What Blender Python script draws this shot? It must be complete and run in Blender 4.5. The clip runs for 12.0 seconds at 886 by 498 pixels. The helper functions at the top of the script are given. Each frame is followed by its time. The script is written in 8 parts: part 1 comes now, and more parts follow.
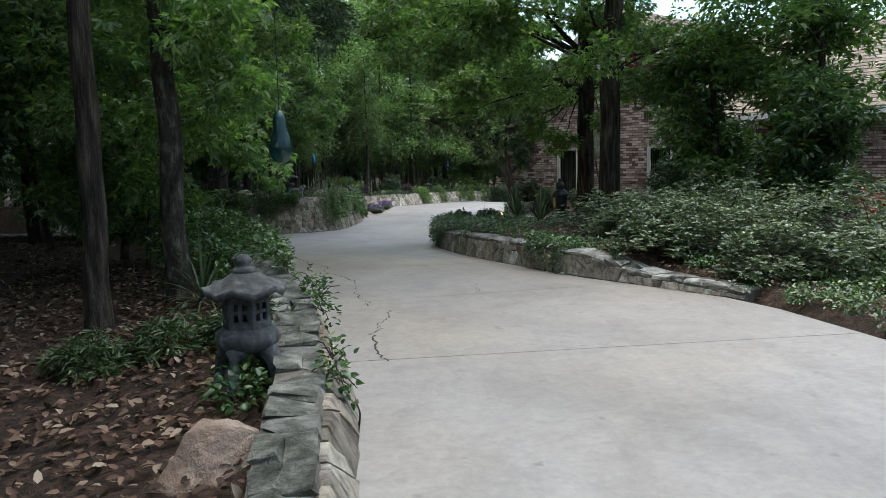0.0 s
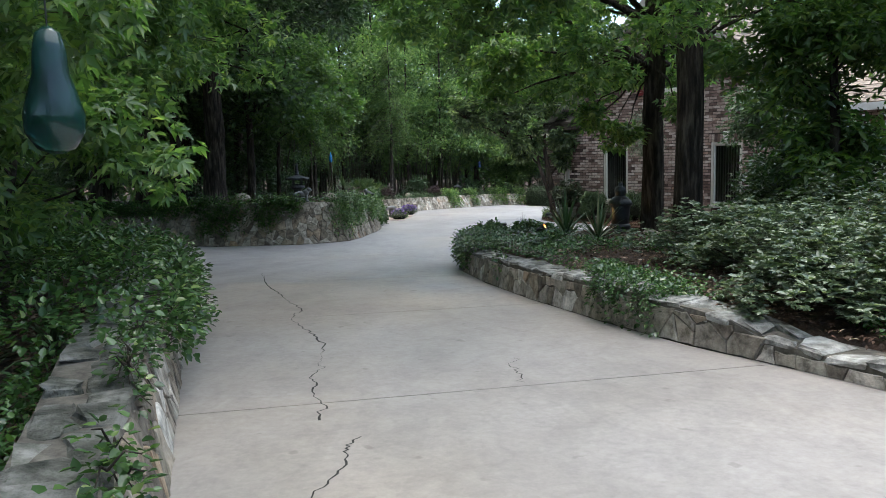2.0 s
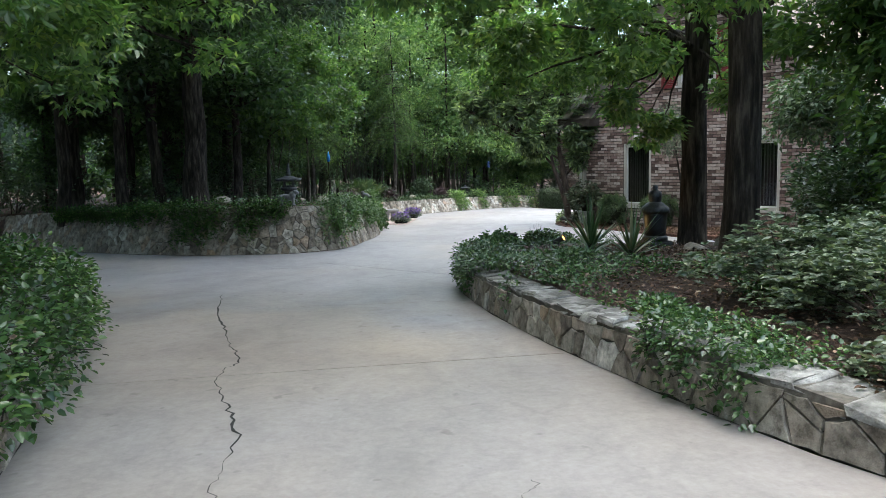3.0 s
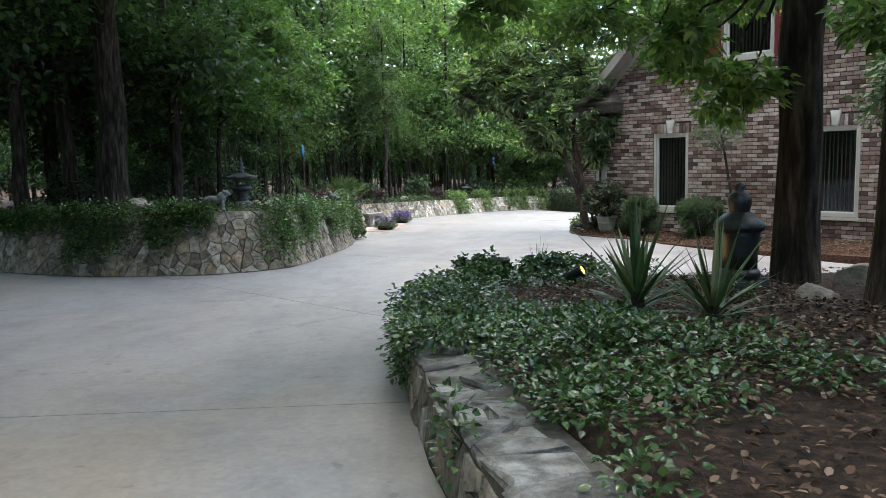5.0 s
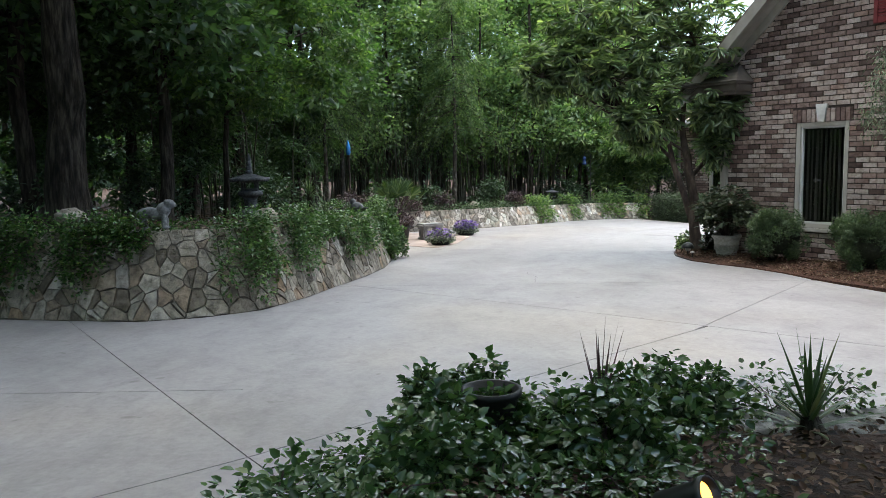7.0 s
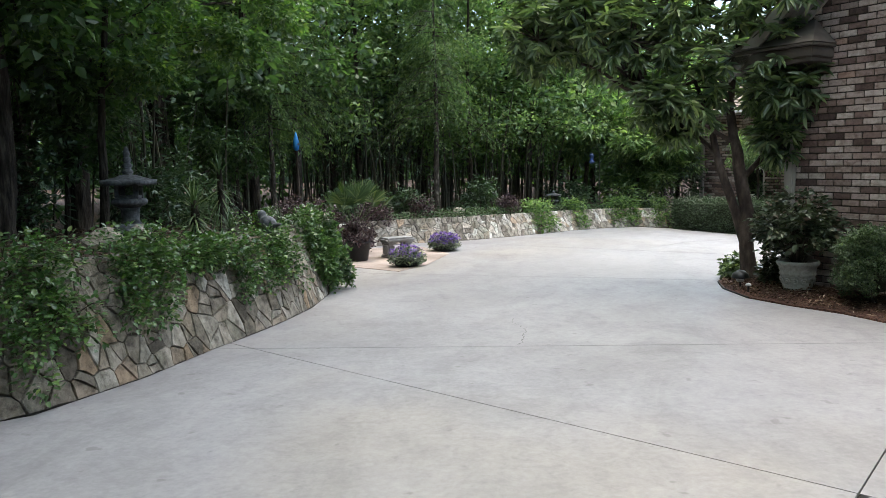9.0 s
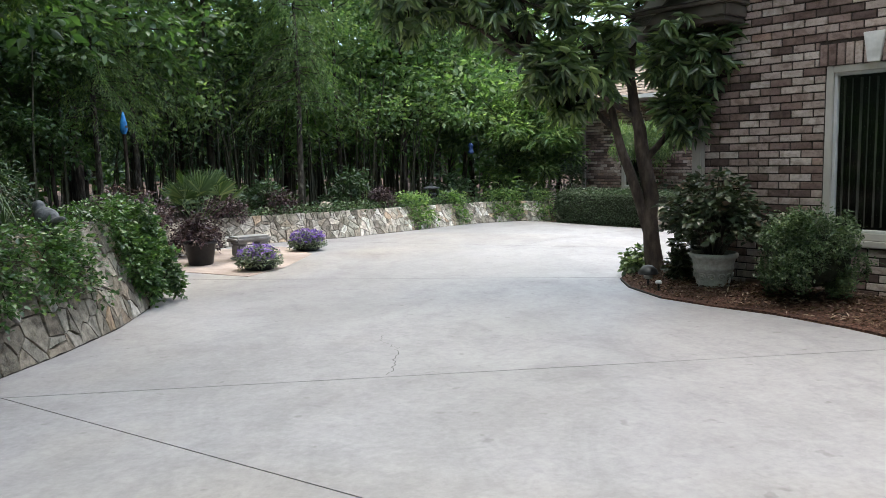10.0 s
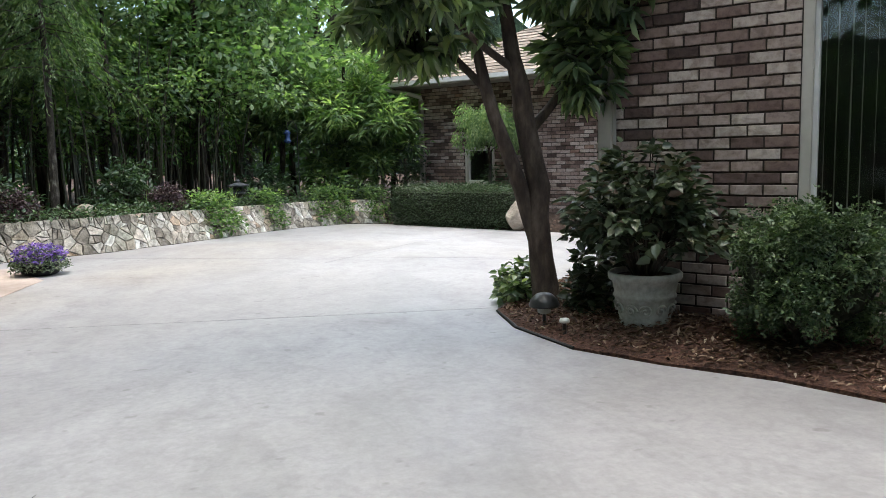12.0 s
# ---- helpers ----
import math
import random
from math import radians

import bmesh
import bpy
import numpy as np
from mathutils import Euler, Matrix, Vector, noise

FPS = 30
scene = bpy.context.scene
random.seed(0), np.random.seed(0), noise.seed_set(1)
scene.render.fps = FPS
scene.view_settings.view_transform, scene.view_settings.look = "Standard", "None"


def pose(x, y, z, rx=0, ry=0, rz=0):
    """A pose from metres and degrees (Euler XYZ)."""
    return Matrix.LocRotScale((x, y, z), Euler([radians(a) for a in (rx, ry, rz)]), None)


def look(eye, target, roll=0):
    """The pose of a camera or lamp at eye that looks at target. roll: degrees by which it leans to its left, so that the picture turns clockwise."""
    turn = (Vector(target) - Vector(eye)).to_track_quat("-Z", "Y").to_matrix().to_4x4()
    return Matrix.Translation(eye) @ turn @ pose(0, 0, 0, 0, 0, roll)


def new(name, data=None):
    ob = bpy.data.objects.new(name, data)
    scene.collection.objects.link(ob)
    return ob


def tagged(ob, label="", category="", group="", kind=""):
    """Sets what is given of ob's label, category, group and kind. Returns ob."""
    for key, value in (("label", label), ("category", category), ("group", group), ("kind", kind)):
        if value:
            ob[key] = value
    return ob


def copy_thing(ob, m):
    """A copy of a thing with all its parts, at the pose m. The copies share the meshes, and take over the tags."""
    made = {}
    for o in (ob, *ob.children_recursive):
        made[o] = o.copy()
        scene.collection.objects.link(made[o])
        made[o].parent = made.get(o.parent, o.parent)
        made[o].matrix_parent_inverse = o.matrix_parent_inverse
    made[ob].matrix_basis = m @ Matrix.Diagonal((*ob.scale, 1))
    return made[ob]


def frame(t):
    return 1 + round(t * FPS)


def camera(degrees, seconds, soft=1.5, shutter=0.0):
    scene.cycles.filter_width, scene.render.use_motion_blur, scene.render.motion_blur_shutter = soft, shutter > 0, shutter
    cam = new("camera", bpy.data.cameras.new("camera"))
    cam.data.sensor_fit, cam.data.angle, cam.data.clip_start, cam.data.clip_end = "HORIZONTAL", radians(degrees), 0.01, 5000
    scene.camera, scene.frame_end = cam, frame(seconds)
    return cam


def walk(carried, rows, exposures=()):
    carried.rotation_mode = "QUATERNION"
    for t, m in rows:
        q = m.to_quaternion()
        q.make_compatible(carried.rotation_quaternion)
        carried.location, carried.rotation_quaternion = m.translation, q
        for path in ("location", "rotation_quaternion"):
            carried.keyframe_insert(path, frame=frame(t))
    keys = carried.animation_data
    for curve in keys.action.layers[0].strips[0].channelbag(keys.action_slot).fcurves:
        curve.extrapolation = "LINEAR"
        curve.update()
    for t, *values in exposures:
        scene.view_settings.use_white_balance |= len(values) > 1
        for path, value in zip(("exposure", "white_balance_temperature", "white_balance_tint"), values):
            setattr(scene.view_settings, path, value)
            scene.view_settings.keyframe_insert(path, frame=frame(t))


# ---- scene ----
cam = camera(60.1, 12.0, soft=0.8)
METRES, EYE, TILT, LEAN, TURN = 21.4, 1.2, 0.0, 0.0, -8.1
ROWS = [
    (0.0, 0.0, 0.0, 0.0, -0.18, -6.93, 1.5),
    (0.5, 0.0013, 0.0304, -0.0009, -0.03, -6.92, 1.48),
    (1.0, 0.0017, 0.0643, -0.0017, 0.81, -6.88, 1.5),
    (1.5, 0.003, 0.1023, -0.0026, 1.68, -6.83, 1.46),
    (2.0, 0.0044, 0.1439, -0.0026, 2.29, -6.82, 1.43),
    (2.5, 0.0054, 0.1885, -0.0025, 2.73, -6.8, 1.45),
    (3.0, 0.0078, 0.2325, -0.0042, 3.07, -6.78, 1.39),
    (5.0, 0.0237, 0.409, -0.0117, 4.07, -6.76, 1.37),
    (5.5, 0.0286, 0.4558, -0.0128, 5.17, -6.73, 1.38),
    (6.0, 0.0338, 0.5025, -0.0134, 7.45, -6.68, 1.27),
    (6.5, 0.0385, 0.5485, -0.0141, 10.1, -6.61, 1.25),
    (7.0, 0.0415, 0.5942, -0.0142, 11.67, -6.58, 1.23),
    (9.0, 0.0338, 0.7687, -0.0172, 11.99, -6.6, 1.25),
    (9.5, 0.0301, 0.8104, -0.0213, 8.28, -6.72, 1.32),
    (10.0, 0.0285, 0.8504, -0.0279, 2.91, -6.86, 1.42),
    (10.5, 0.0287, 0.8888, -0.0329, -1.87, -6.99, 1.53),
    (11.0, 0.0303, 0.9261, -0.036, -5.53, -7.1, 1.58),
    (11.5, 0.0339, 0.9611, -0.0381, -8.06, -7.13, 1.58),
    (12.0, 0.0388, 0.9957, -0.0384, -9.56, -7.14, 1.56),
]
EXPOSURES = [(t, e, 6420 if t < 2 else 6330 if t < 3 else 6440 if t < 5 else 6540 if t < 8 else 6640, 1.8 if t < 2 else 3) for t, e in ((0.0, 1.3), (1.0, 1.42), (2.0, 1.62), (2.5, 1.82), (4.0, 2.05), (5.5, 1.99), (7.0, 1.85), (8.2, 1.82), (9.5, 1.82), (10.5, 1.86), (12.0, 1.86))]
walk(cam, [(t, pose(0, 0, EYE, TILT, LEAN, TURN) @ pose(METRES * x, METRES * y, METRES * z, 90 + pitch, roll, yaw)) for t, x, y, z, yaw, pitch, roll in ROWS], EXPOSURES)

# ---- world, sun, exposure ----
world = bpy.data.worlds.new("sky")
scene.world = world
world.use_nodes = True
wn = world.node_tree.nodes
sky = wn.new("ShaderNodeTexSky")
sky.sky_type, sky.sun_disc = "NISHITA", False
sky.sun_elevation, sky.sun_rotation = radians(81), radians(0)
sky.air_density, sky.dust_density, sky.ozone_density = 1.0, 3.0, 1.5
wn["Background"].inputs["Strength"].default_value = 0.15
world.node_tree.links.new(sky.outputs["Color"], wn["Background"].inputs["Color"])
sun_data = bpy.data.lights.new("sun", "SUN")
sun_data.energy, sun_data.angle, sun_data.color = 1.5, radians(110), (1.0, 0.98, 0.93)
sun = new("sun", sun_data)
sun.matrix_world = look((0, 6.7, 42), (0, 0, 0))

# ---- helpers for building ----
RNG = np.random.default_rng(7)


def part(name, data, material, parent=None, label="", m=None):
    """One mesh object, from a bmesh or a (vertices, faces) pair, under its thing."""
    me = bpy.data.meshes.new(name)
    if isinstance(data, bmesh.types.BMesh):
        data.to_mesh(me)
        data.free()
    else:
        me.from_pydata(data[0], [], data[1])
    if material is not None:
        me.materials.append(material)
    ob = new(name, me)
    if m is not None:
        ob.matrix_basis = m
    if parent is not None:
        ob.parent = parent
    if label:
        ob["label"] = label
    return ob


def thing(name, label, category, m=None, group="", kind=""):
    ob = new(name)
    if m is not None:
        ob.matrix_basis = m
    ob.empty_display_size = 0.1
    return tagged(ob, label, category, group, kind)


def smooth(ob):
    for p in ob.data.polygons:
        p.use_smooth = True
    return ob


def box(bm, x0, x1, y0, y1, z0, z1, bevel=0.0, m=None):
    vs = bmesh.ops.create_cube(bm, size=1.0)["verts"]
    bmesh.ops.transform(bm, verts=vs, matrix=Matrix.Translation(((x0 + x1) / 2, (y0 + y1) / 2, (z0 + z1) / 2)) @ Matrix.Diagonal((x1 - x0, y1 - y0, z1 - z0, 1)))
    if bevel > 0:
        edges = list({e for v in vs for e in v.link_edges})
        vs = bmesh.ops.bevel(bm, geom=edges, offset=bevel, segments=2, affect="EDGES")["verts"]
    if m is not None:
        bmesh.ops.transform(bm, verts=[v for v in vs if v.is_valid], matrix=m)
    return bm


def boxed(*args, bevel=0.0, m=None):
    return box(bmesh.new(), *args, bevel=bevel, m=m)


def lathe(profile, sides=28, wobble=0.0):
    """A turned body from (radius, height) pairs, closed at both ends."""
    verts, faces = [], []
    for r, z in profile:
        for k in range(sides):
            a = 2 * math.pi * k / sides
            verts.append((r * math.cos(a), r * math.sin(a), z))
    for j in range(len(profile) - 1):
        for k in range(sides):
            n = (k + 1) % sides
            faces.append((j * sides + k, j * sides + n, (j + 1) * sides + n, (j + 1) * sides + k))
    faces.append(tuple(range(sides))[::-1])
    faces.append(tuple((len(profile) - 1) * sides + k for k in range(sides)))
    return verts, faces


def tube(path, radii, sides=8, rough=0.0, rng=RNG):
    """A tapered tube along a path."""
    path = [Vector(p) for p in path]
    verts, faces = [], []
    up = Vector((0.31, 0.17, 0.93))
    for j, p in enumerate(path):
        d = (path[min(j + 1, len(path) - 1)] - path[max(j - 1, 0)]).normalized()
        a = d.cross(up if abs(d.dot(up)) < 0.95 else Vector((1, 0, 0))).normalized()
        b = d.cross(a)
        for k in range(sides):
            t = 2 * math.pi * k / sides
            r = radii[j] * (1 + rough * rng.uniform(-1, 1))
            verts.append(tuple(p + a * r * math.cos(t) + b * r * math.sin(t)))
    for j in range(len(path) - 1):
        for k in range(sides):
            n = (k + 1) % sides
            faces.append((j * sides + k, j * sides + n, (j + 1) * sides + n, (j + 1) * sides + k))
    faces.append(tuple(range(sides)))
    faces.append(tuple((len(path) - 1) * sides + k for k in range(sides))[::-1])
    return verts, faces


def joined(*pieces):
    verts, faces = [], []
    for v, f in pieces:
        o = len(verts)
        verts.extend([tuple(p) for p in v])
        faces.extend([tuple(i + o for i in q) for q in f])
    return verts, faces


def unit(a):
    return a / np.maximum(np.linalg.norm(a, axis=1, keepdims=True), 1e-9)


def leaves(points, length, width, rng, out=None, droop=0.2, up=0.8, lobes=1, spread=0.9, ovate=False):
    """Folded leaves, two triangles a lobe (four where ovate), at points; out: the way each one grows."""
    p = np.asarray(points, float)
    n = len(p)
    a = rng.normal(size=(n, 3)) if out is None else np.asarray(out, float) + 0.45 * rng.normal(size=(n, 3))
    a = unit(a)
    a[:, 2] = a[:, 2] * 0.6 - droop
    a = unit(a)
    nrm = rng.normal(size=(n, 3)) * 0.55 + (0, 0, up)
    b = unit(np.cross(a, nrm))
    nrm = unit(np.cross(b, a))
    size = length * rng.uniform(0.65, 1.2, (n, 1))
    vs, fs = [], []
    for k in range(lobes):
        t = 0.0 if lobes == 1 else (k / (lobes - 1) - 0.5) * 2 * spread
        d = a * math.cos(t) + b * math.sin(t)
        e = b * math.cos(t) - a * math.sin(t)
        s = size * (1.0 if lobes == 1 else 1.0 - 0.25 * abs(t))
        if ovate:
            f = nrm * s
            vs.append(np.stack([p, p + d * s * 0.25 + e * s * width + f * 0.07, p + d * s * 0.66 + e * s * width * 0.78 + f * 0.04, p + d * s - f * 0.14, p + d * s * 0.66 - e * s * width * 0.78 + f * 0.04, p + d * s * 0.25 - e * s * width + f * 0.07], 1))
            continue
        mid = p + d * s * 0.45
        vs.append(np.stack([p, mid + e * s * width + nrm * s * 0.10, p + d * s - nrm * s * 0.12, mid - e * s * width + nrm * s * 0.10], 1))
    verts = np.concatenate(vs, 1).reshape(-1, 3)
    if ovate:
        i = np.arange(n * lobes)[:, None] * 6
        return verts, np.concatenate([i + (0, 2, 1), i + (0, 3, 2), i + (0, 4, 3), i + (0, 5, 4)], 0)
    i = np.arange(n * lobes)[:, None] * 4
    faces = np.concatenate([i + (0, 2, 1), i + (0, 3, 2)], 0)
    return verts, faces


def cloud(verts_faces, name, material, parent=None, label="", m=None):
    """A mesh object from arrays of vertices and triangles."""
    v, f = verts_faces
    me = bpy.data.meshes.new(name)
    me.vertices.add(len(v))
    me.vertices.foreach_set("co", np.asarray(v, np.float32).ravel())
    me.loops.add(len(f) * 3)
    me.loops.foreach_set("vertex_index", np.asarray(f, np.int32).ravel())
    me.polygons.add(len(f))
    me.polygons.foreach_set("loop_start", np.arange(len(f), dtype=np.int32) * 3)
    me.update(calc_edges=True)
    me.materials.append(material)
    ob = new(name, me)
    if m is not None:
        ob.matrix_basis = m
    if parent is not None:
        ob.parent = parent
    if label:
        ob["label"] = label
    return ob


def merge(*clouds):
    vs, fs, o = [], [], 0
    for v, f in clouds:
        vs.append(v)
        fs.append(f + o)
        o += len(v)
    return np.concatenate(vs), np.concatenate(fs)


def clumped(centres, radii, count, rng, shell=0.55):
    """Points in and near the skins of ellipsoids, and the way out from their middles."""
    c = np.asarray(centres, float)
    r = np.asarray(radii, float)
    w = (r[:, 0] * r[:, 1] * r[:, 2]) ** (2 / 3)
    k = rng.choice(len(c), count, p=w / w.sum())
    d = unit(rng.normal(size=(count, 3)))
    q = d * (shell + (1 - shell) * rng.random((count, 1))) * (1 + 0.18 * rng.normal(size=(count, 1)))
    return c[k] + q * r[k], d


# ---- materials ----
def material(name, rough=0.6, metal=0.0, spec=0.5):
    mt = bpy.data.materials.new(name)
    mt.use_nodes = True
    b = mt.node_tree.nodes["Principled BSDF"]
    b.inputs["Roughness"].default_value, b.inputs["Metallic"].default_value = rough, metal
    b.inputs["Specular IOR Level"].default_value = spec
    return mt, mt.node_tree.nodes, mt.node_tree.links, b


def ramp(nodes, links, source, stops):
    r = nodes.new("ShaderNodeValToRGB")
    while len(r.color_ramp.elements) < len(stops):
        r.color_ramp.elements.new(0.5)
    for e, (pos, col) in zip(r.color_ramp.elements, stops):
        e.position, e.color = pos, (*col, 1)
    links.new(source, r.inputs["Fac"])
    return r.outputs["Color"]


def noise_out(nodes, links, scale, detail=4.0, rough=0.55, stretch=None, distortion=0.0):
    tc = nodes.new("ShaderNodeTexCoord")
    n = nodes.new("ShaderNodeTexNoise")
    n.inputs["Scale"].default_value, n.inputs["Detail"].default_value, n.inputs["Roughness"].default_value = scale, detail, rough
    n.inputs["Distortion"].default_value = distortion
    source = tc.outputs["Object"]
    if stretch:
        mp = nodes.new("ShaderNodeMapping")
        mp.inputs["Scale"].default_value = stretch
        links.new(source, mp.inputs["Vector"])
        source = mp.outputs["Vector"]
    links.new(source, n.inputs["Vector"])
    return n.outputs["Fac"]


def mix(nodes, links, kind, fac, a, b):
    m = nodes.new("ShaderNodeMix")
    m.data_type, m.blend_type = "RGBA", kind
    for value, socket in ((fac, m.inputs["Factor"]), (a, m.inputs["A"]), (b, m.inputs["B"])):
        socket = {"Factor": m.inputs[0], "A": m.inputs[6], "B": m.inputs[7]}[socket.name]
        if isinstance(value, (int, float)):
            socket.default_value = value
        elif isinstance(value, tuple):
            socket.default_value = (*value, 1)
        else:
            links.new(value, socket)
    return m.outputs[2]


def bump(nodes, links, bsdf, height, strength, distance):
    n = nodes.new("ShaderNodeBump")
    n.inputs["Strength"].default_value, n.inputs["Distance"].default_value = strength, distance
    links.new(height, n.inputs["Height"])
    links.new(n.outputs["Normal"], bsdf.inputs["Normal"])


def random_value(nodes, links):
    """One number a piece: by its object and by its island."""
    o, g, add, fr = nodes.new("ShaderNodeObjectInfo"), nodes.new("ShaderNodeNewGeometry"), nodes.new("ShaderNodeMath"), nodes.new("ShaderNodeMath")
    fr.operation = "FRACT"
    links.new(o.outputs["Random"], add.inputs[0])
    links.new(g.outputs["Random Per Island"], add.inputs[1])
    links.new(add.outputs[0], fr.inputs[0])
    return fr.outputs[0]


def surface(name, stops, scale, rough=0.7, bump_scale=None, bump_strength=0.3, bump_distance=0.01, stretch=None, big=None, spec=0.4, metal=0.0, vary=0.0):
    """Colour by fine noise, mottled by coarse noise, with fine relief."""
    mt, nodes, links, b = material(name, rough, metal, spec)
    col = ramp(nodes, links, noise_out(nodes, links, scale, 6, 0.6, stretch), stops)
    if big:
        dark = ramp(nodes, links, noise_out(nodes, links, big, 3, 0.5), [(0.35, (0.62, 0.6, 0.58)), (0.62, (1.06, 1.05, 1.04))])
        col = mix(nodes, links, "MULTIPLY", 1.0, col, dark)
    if vary:
        tone = ramp(nodes, links, random_value(nodes, links), [(0.0, (1 - vary,) * 3), (1.0, (1 + vary,) * 3)])
        col = mix(nodes, links, "MULTIPLY", 1.0, col, tone)
    links.new(col, b.inputs["Base Color"])
    bump(nodes, links, b, noise_out(nodes, links, bump_scale or scale * 2.5, 6, 0.65, stretch), bump_strength, bump_distance)
    return mt


def leaf_material(name, stops, rough=0.42, through_light=0.3, spec=0.45):
    mt, nodes, links, b = material(name, rough, 0.0, spec)
    col = ramp(nodes, links, random_value(nodes, links), stops)
    patch = ramp(nodes, links, noise_out(nodes, links, 0.9, 2), [(0.3, (0.7, 0.72, 0.7)), (0.7, (1.2, 1.18, 1.1))])
    col = mix(nodes, links, "MULTIPLY", 1.0, col, patch)
    links.new(col, b.inputs["Base Color"])
    tr, sh = nodes.new("ShaderNodeBsdfTranslucent"), nodes.new("ShaderNodeMixShader")
    warm = mix(nodes, links, "MULTIPLY", 1.0, col, (2.0, 2.4, 1.0))
    links.new(warm, tr.inputs["Color"])
    sh.inputs[0].default_value = through_light
    links.new(b.outputs[0], sh.inputs[1])
    links.new(tr.outputs[0], sh.inputs[2])
    links.new(sh.outputs[0], nodes["Material Output"].inputs["Surface"])
    return mt


M_OAK = leaf_material("oak_leaf", [(0.0, (0.04, 0.08, 0.03)), (0.5, (0.07, 0.125, 0.045)), (0.85, (0.11, 0.175, 0.055)), (1.0, (0.2, 0.25, 0.09))], rough=0.36, through_light=0.42, spec=0.55)
M_WOODS = leaf_material("woods_leaf", [(0.0, (0.03, 0.056, 0.028)), (0.5, (0.056, 0.1, 0.046)), (1.0, (0.11, 0.17, 0.075))], through_light=0.35)
M_BRIGHT = leaf_material("light_leaf", [(0.0, (0.07, 0.118, 0.058)), (0.6, (0.13, 0.195, 0.095)), (1.0, (0.26, 0.32, 0.17))], through_light=0.42)
M_CYPRESS = leaf_material("cypress_needle", [(0.0, (0.045, 0.082, 0.034)), (0.6, (0.088, 0.145, 0.058)), (1.0, (0.19, 0.25, 0.1))], through_light=0.4)
M_IVY = leaf_material("ivy_leaf", [(0.0, (0.026, 0.055, 0.022)), (0.6, (0.052, 0.105, 0.037)), (0.92, (0.095, 0.165, 0.055)), (1.0, (0.2, 0.25, 0.1))], rough=0.27, through_light=0.2, spec=0.6)
M_YOUNGIVY = leaf_material("young_ivy_leaf", [(0.0, (0.032, 0.068, 0.026)), (0.6, (0.066, 0.128, 0.044)), (0.92, (0.115, 0.185, 0.065)), (1.0, (0.2, 0.25, 0.1))], rough=0.3, through_light=0.22, spec=0.55)
M_SHRUB = leaf_material("shrub_leaf", [(0.0, (0.05, 0.075, 0.047)), (0.5, (0.1, 0.135, 0.09)), (0.75, (0.17, 0.205, 0.148)), (1.0, (0.35, 0.38, 0.3))], rough=0.36, through_light=0.15, spec=0.55)
M_GLOSSY = leaf_material("loquat_leaf", [(0.0, (0.055, 0.084, 0.047)), (0.5, (0.115, 0.162, 0.088)), (0.85, (0.195, 0.245, 0.135)), (1.0, (0.33, 0.38, 0.2))], rough=0.33, through_light=0.28, spec=0.65)
M_BOX = leaf_material("boxwood_leaf", [(0.0, (0.034, 0.058, 0.03)), (0.6, (0.072, 0.115, 0.058)), (1.0, (0.18, 0.23, 0.13))], through_light=0.2)
M_PURPLE = leaf_material("purple_leaf", [(0.0, (0.035, 0.02, 0.03)), (0.7, (0.075, 0.04, 0.055)), (1.0, (0.14, 0.09, 0.09))], through_light=0.1)
M_YUCCA = leaf_material("yucca_leaf", [(0.0, (0.035, 0.07, 0.03)), (0.85, (0.07, 0.12, 0.05)), (1.0, (0.26, 0.25, 0.15))], through_light=0.08)
M_DEEP = leaf_material("deep_green_leaf", [(0.0, (0.026, 0.05, 0.026)), (0.6, (0.052, 0.092, 0.045)), (1.0, (0.1, 0.15, 0.075))], through_light=0.15)
M_BROAD = leaf_material("dusky_broad_leaf", [(0.0, (0.022, 0.034, 0.02)), (0.6, (0.045, 0.062, 0.036)), (0.9, (0.08, 0.1, 0.06)), (1.0, (0.11, 0.075, 0.06))], rough=0.4, through_light=0.12)
M_HEDGE = leaf_material("hedge_leaf", [(0.0, (0.022, 0.04, 0.02)), (0.6, (0.045, 0.075, 0.036)), (1.0, (0.085, 0.125, 0.065))], through_light=0.12)
M_GUM = leaf_material("sweetgum_leaf", [(0.0, (0.055, 0.105, 0.045)), (0.5, (0.1, 0.165, 0.07)), (0.85, (0.15, 0.22, 0.085)), (1.0, (0.26, 0.31, 0.13))], rough=0.34, through_light=0.45, spec=0.6)
M_PALM = leaf_material("palm_blade", [(0.0, (0.045, 0.08, 0.034)), (0.7, (0.085, 0.135, 0.058)), (1.0, (0.2, 0.23, 0.11))], rough=0.4, through_light=0.15)
M_SHINYIVY = leaf_material("glossy_ivy_leaf", [(0.0, (0.027, 0.058, 0.025)), (0.5, (0.054, 0.105, 0.041)), (0.88, (0.09, 0.152, 0.062)), (1.0, (0.19, 0.235, 0.115))], rough=0.19, through_light=0.18, spec=0.8)
M_GRASS = leaf_material("grass_blade", [(0.0, (0.03, 0.055, 0.024)), (0.8, (0.06, 0.1, 0.04)), (1.0, (0.16, 0.17, 0.08))], through_light=0.12)
M_LITTER = leaf_material("dead_leaf", [(0.0, (0.03, 0.018, 0.013)), (0.4, (0.085, 0.048, 0.036)), (0.7, (0.15, 0.092, 0.07)), (0.9, (0.23, 0.16, 0.125)), (1.0, (0.36, 0.29, 0.24))], rough=0.75, through_light=0.05, spec=0.2)
M_BARK = surface("bark", [(0.36, (0.02, 0.016, 0.013)), (0.5, (0.05, 0.04, 0.032)), (0.64, (0.12, 0.1, 0.08))], 17, 0.95, 24, 1.0, 0.06, (1, 1, 0.16), 0.8, spec=0.2)
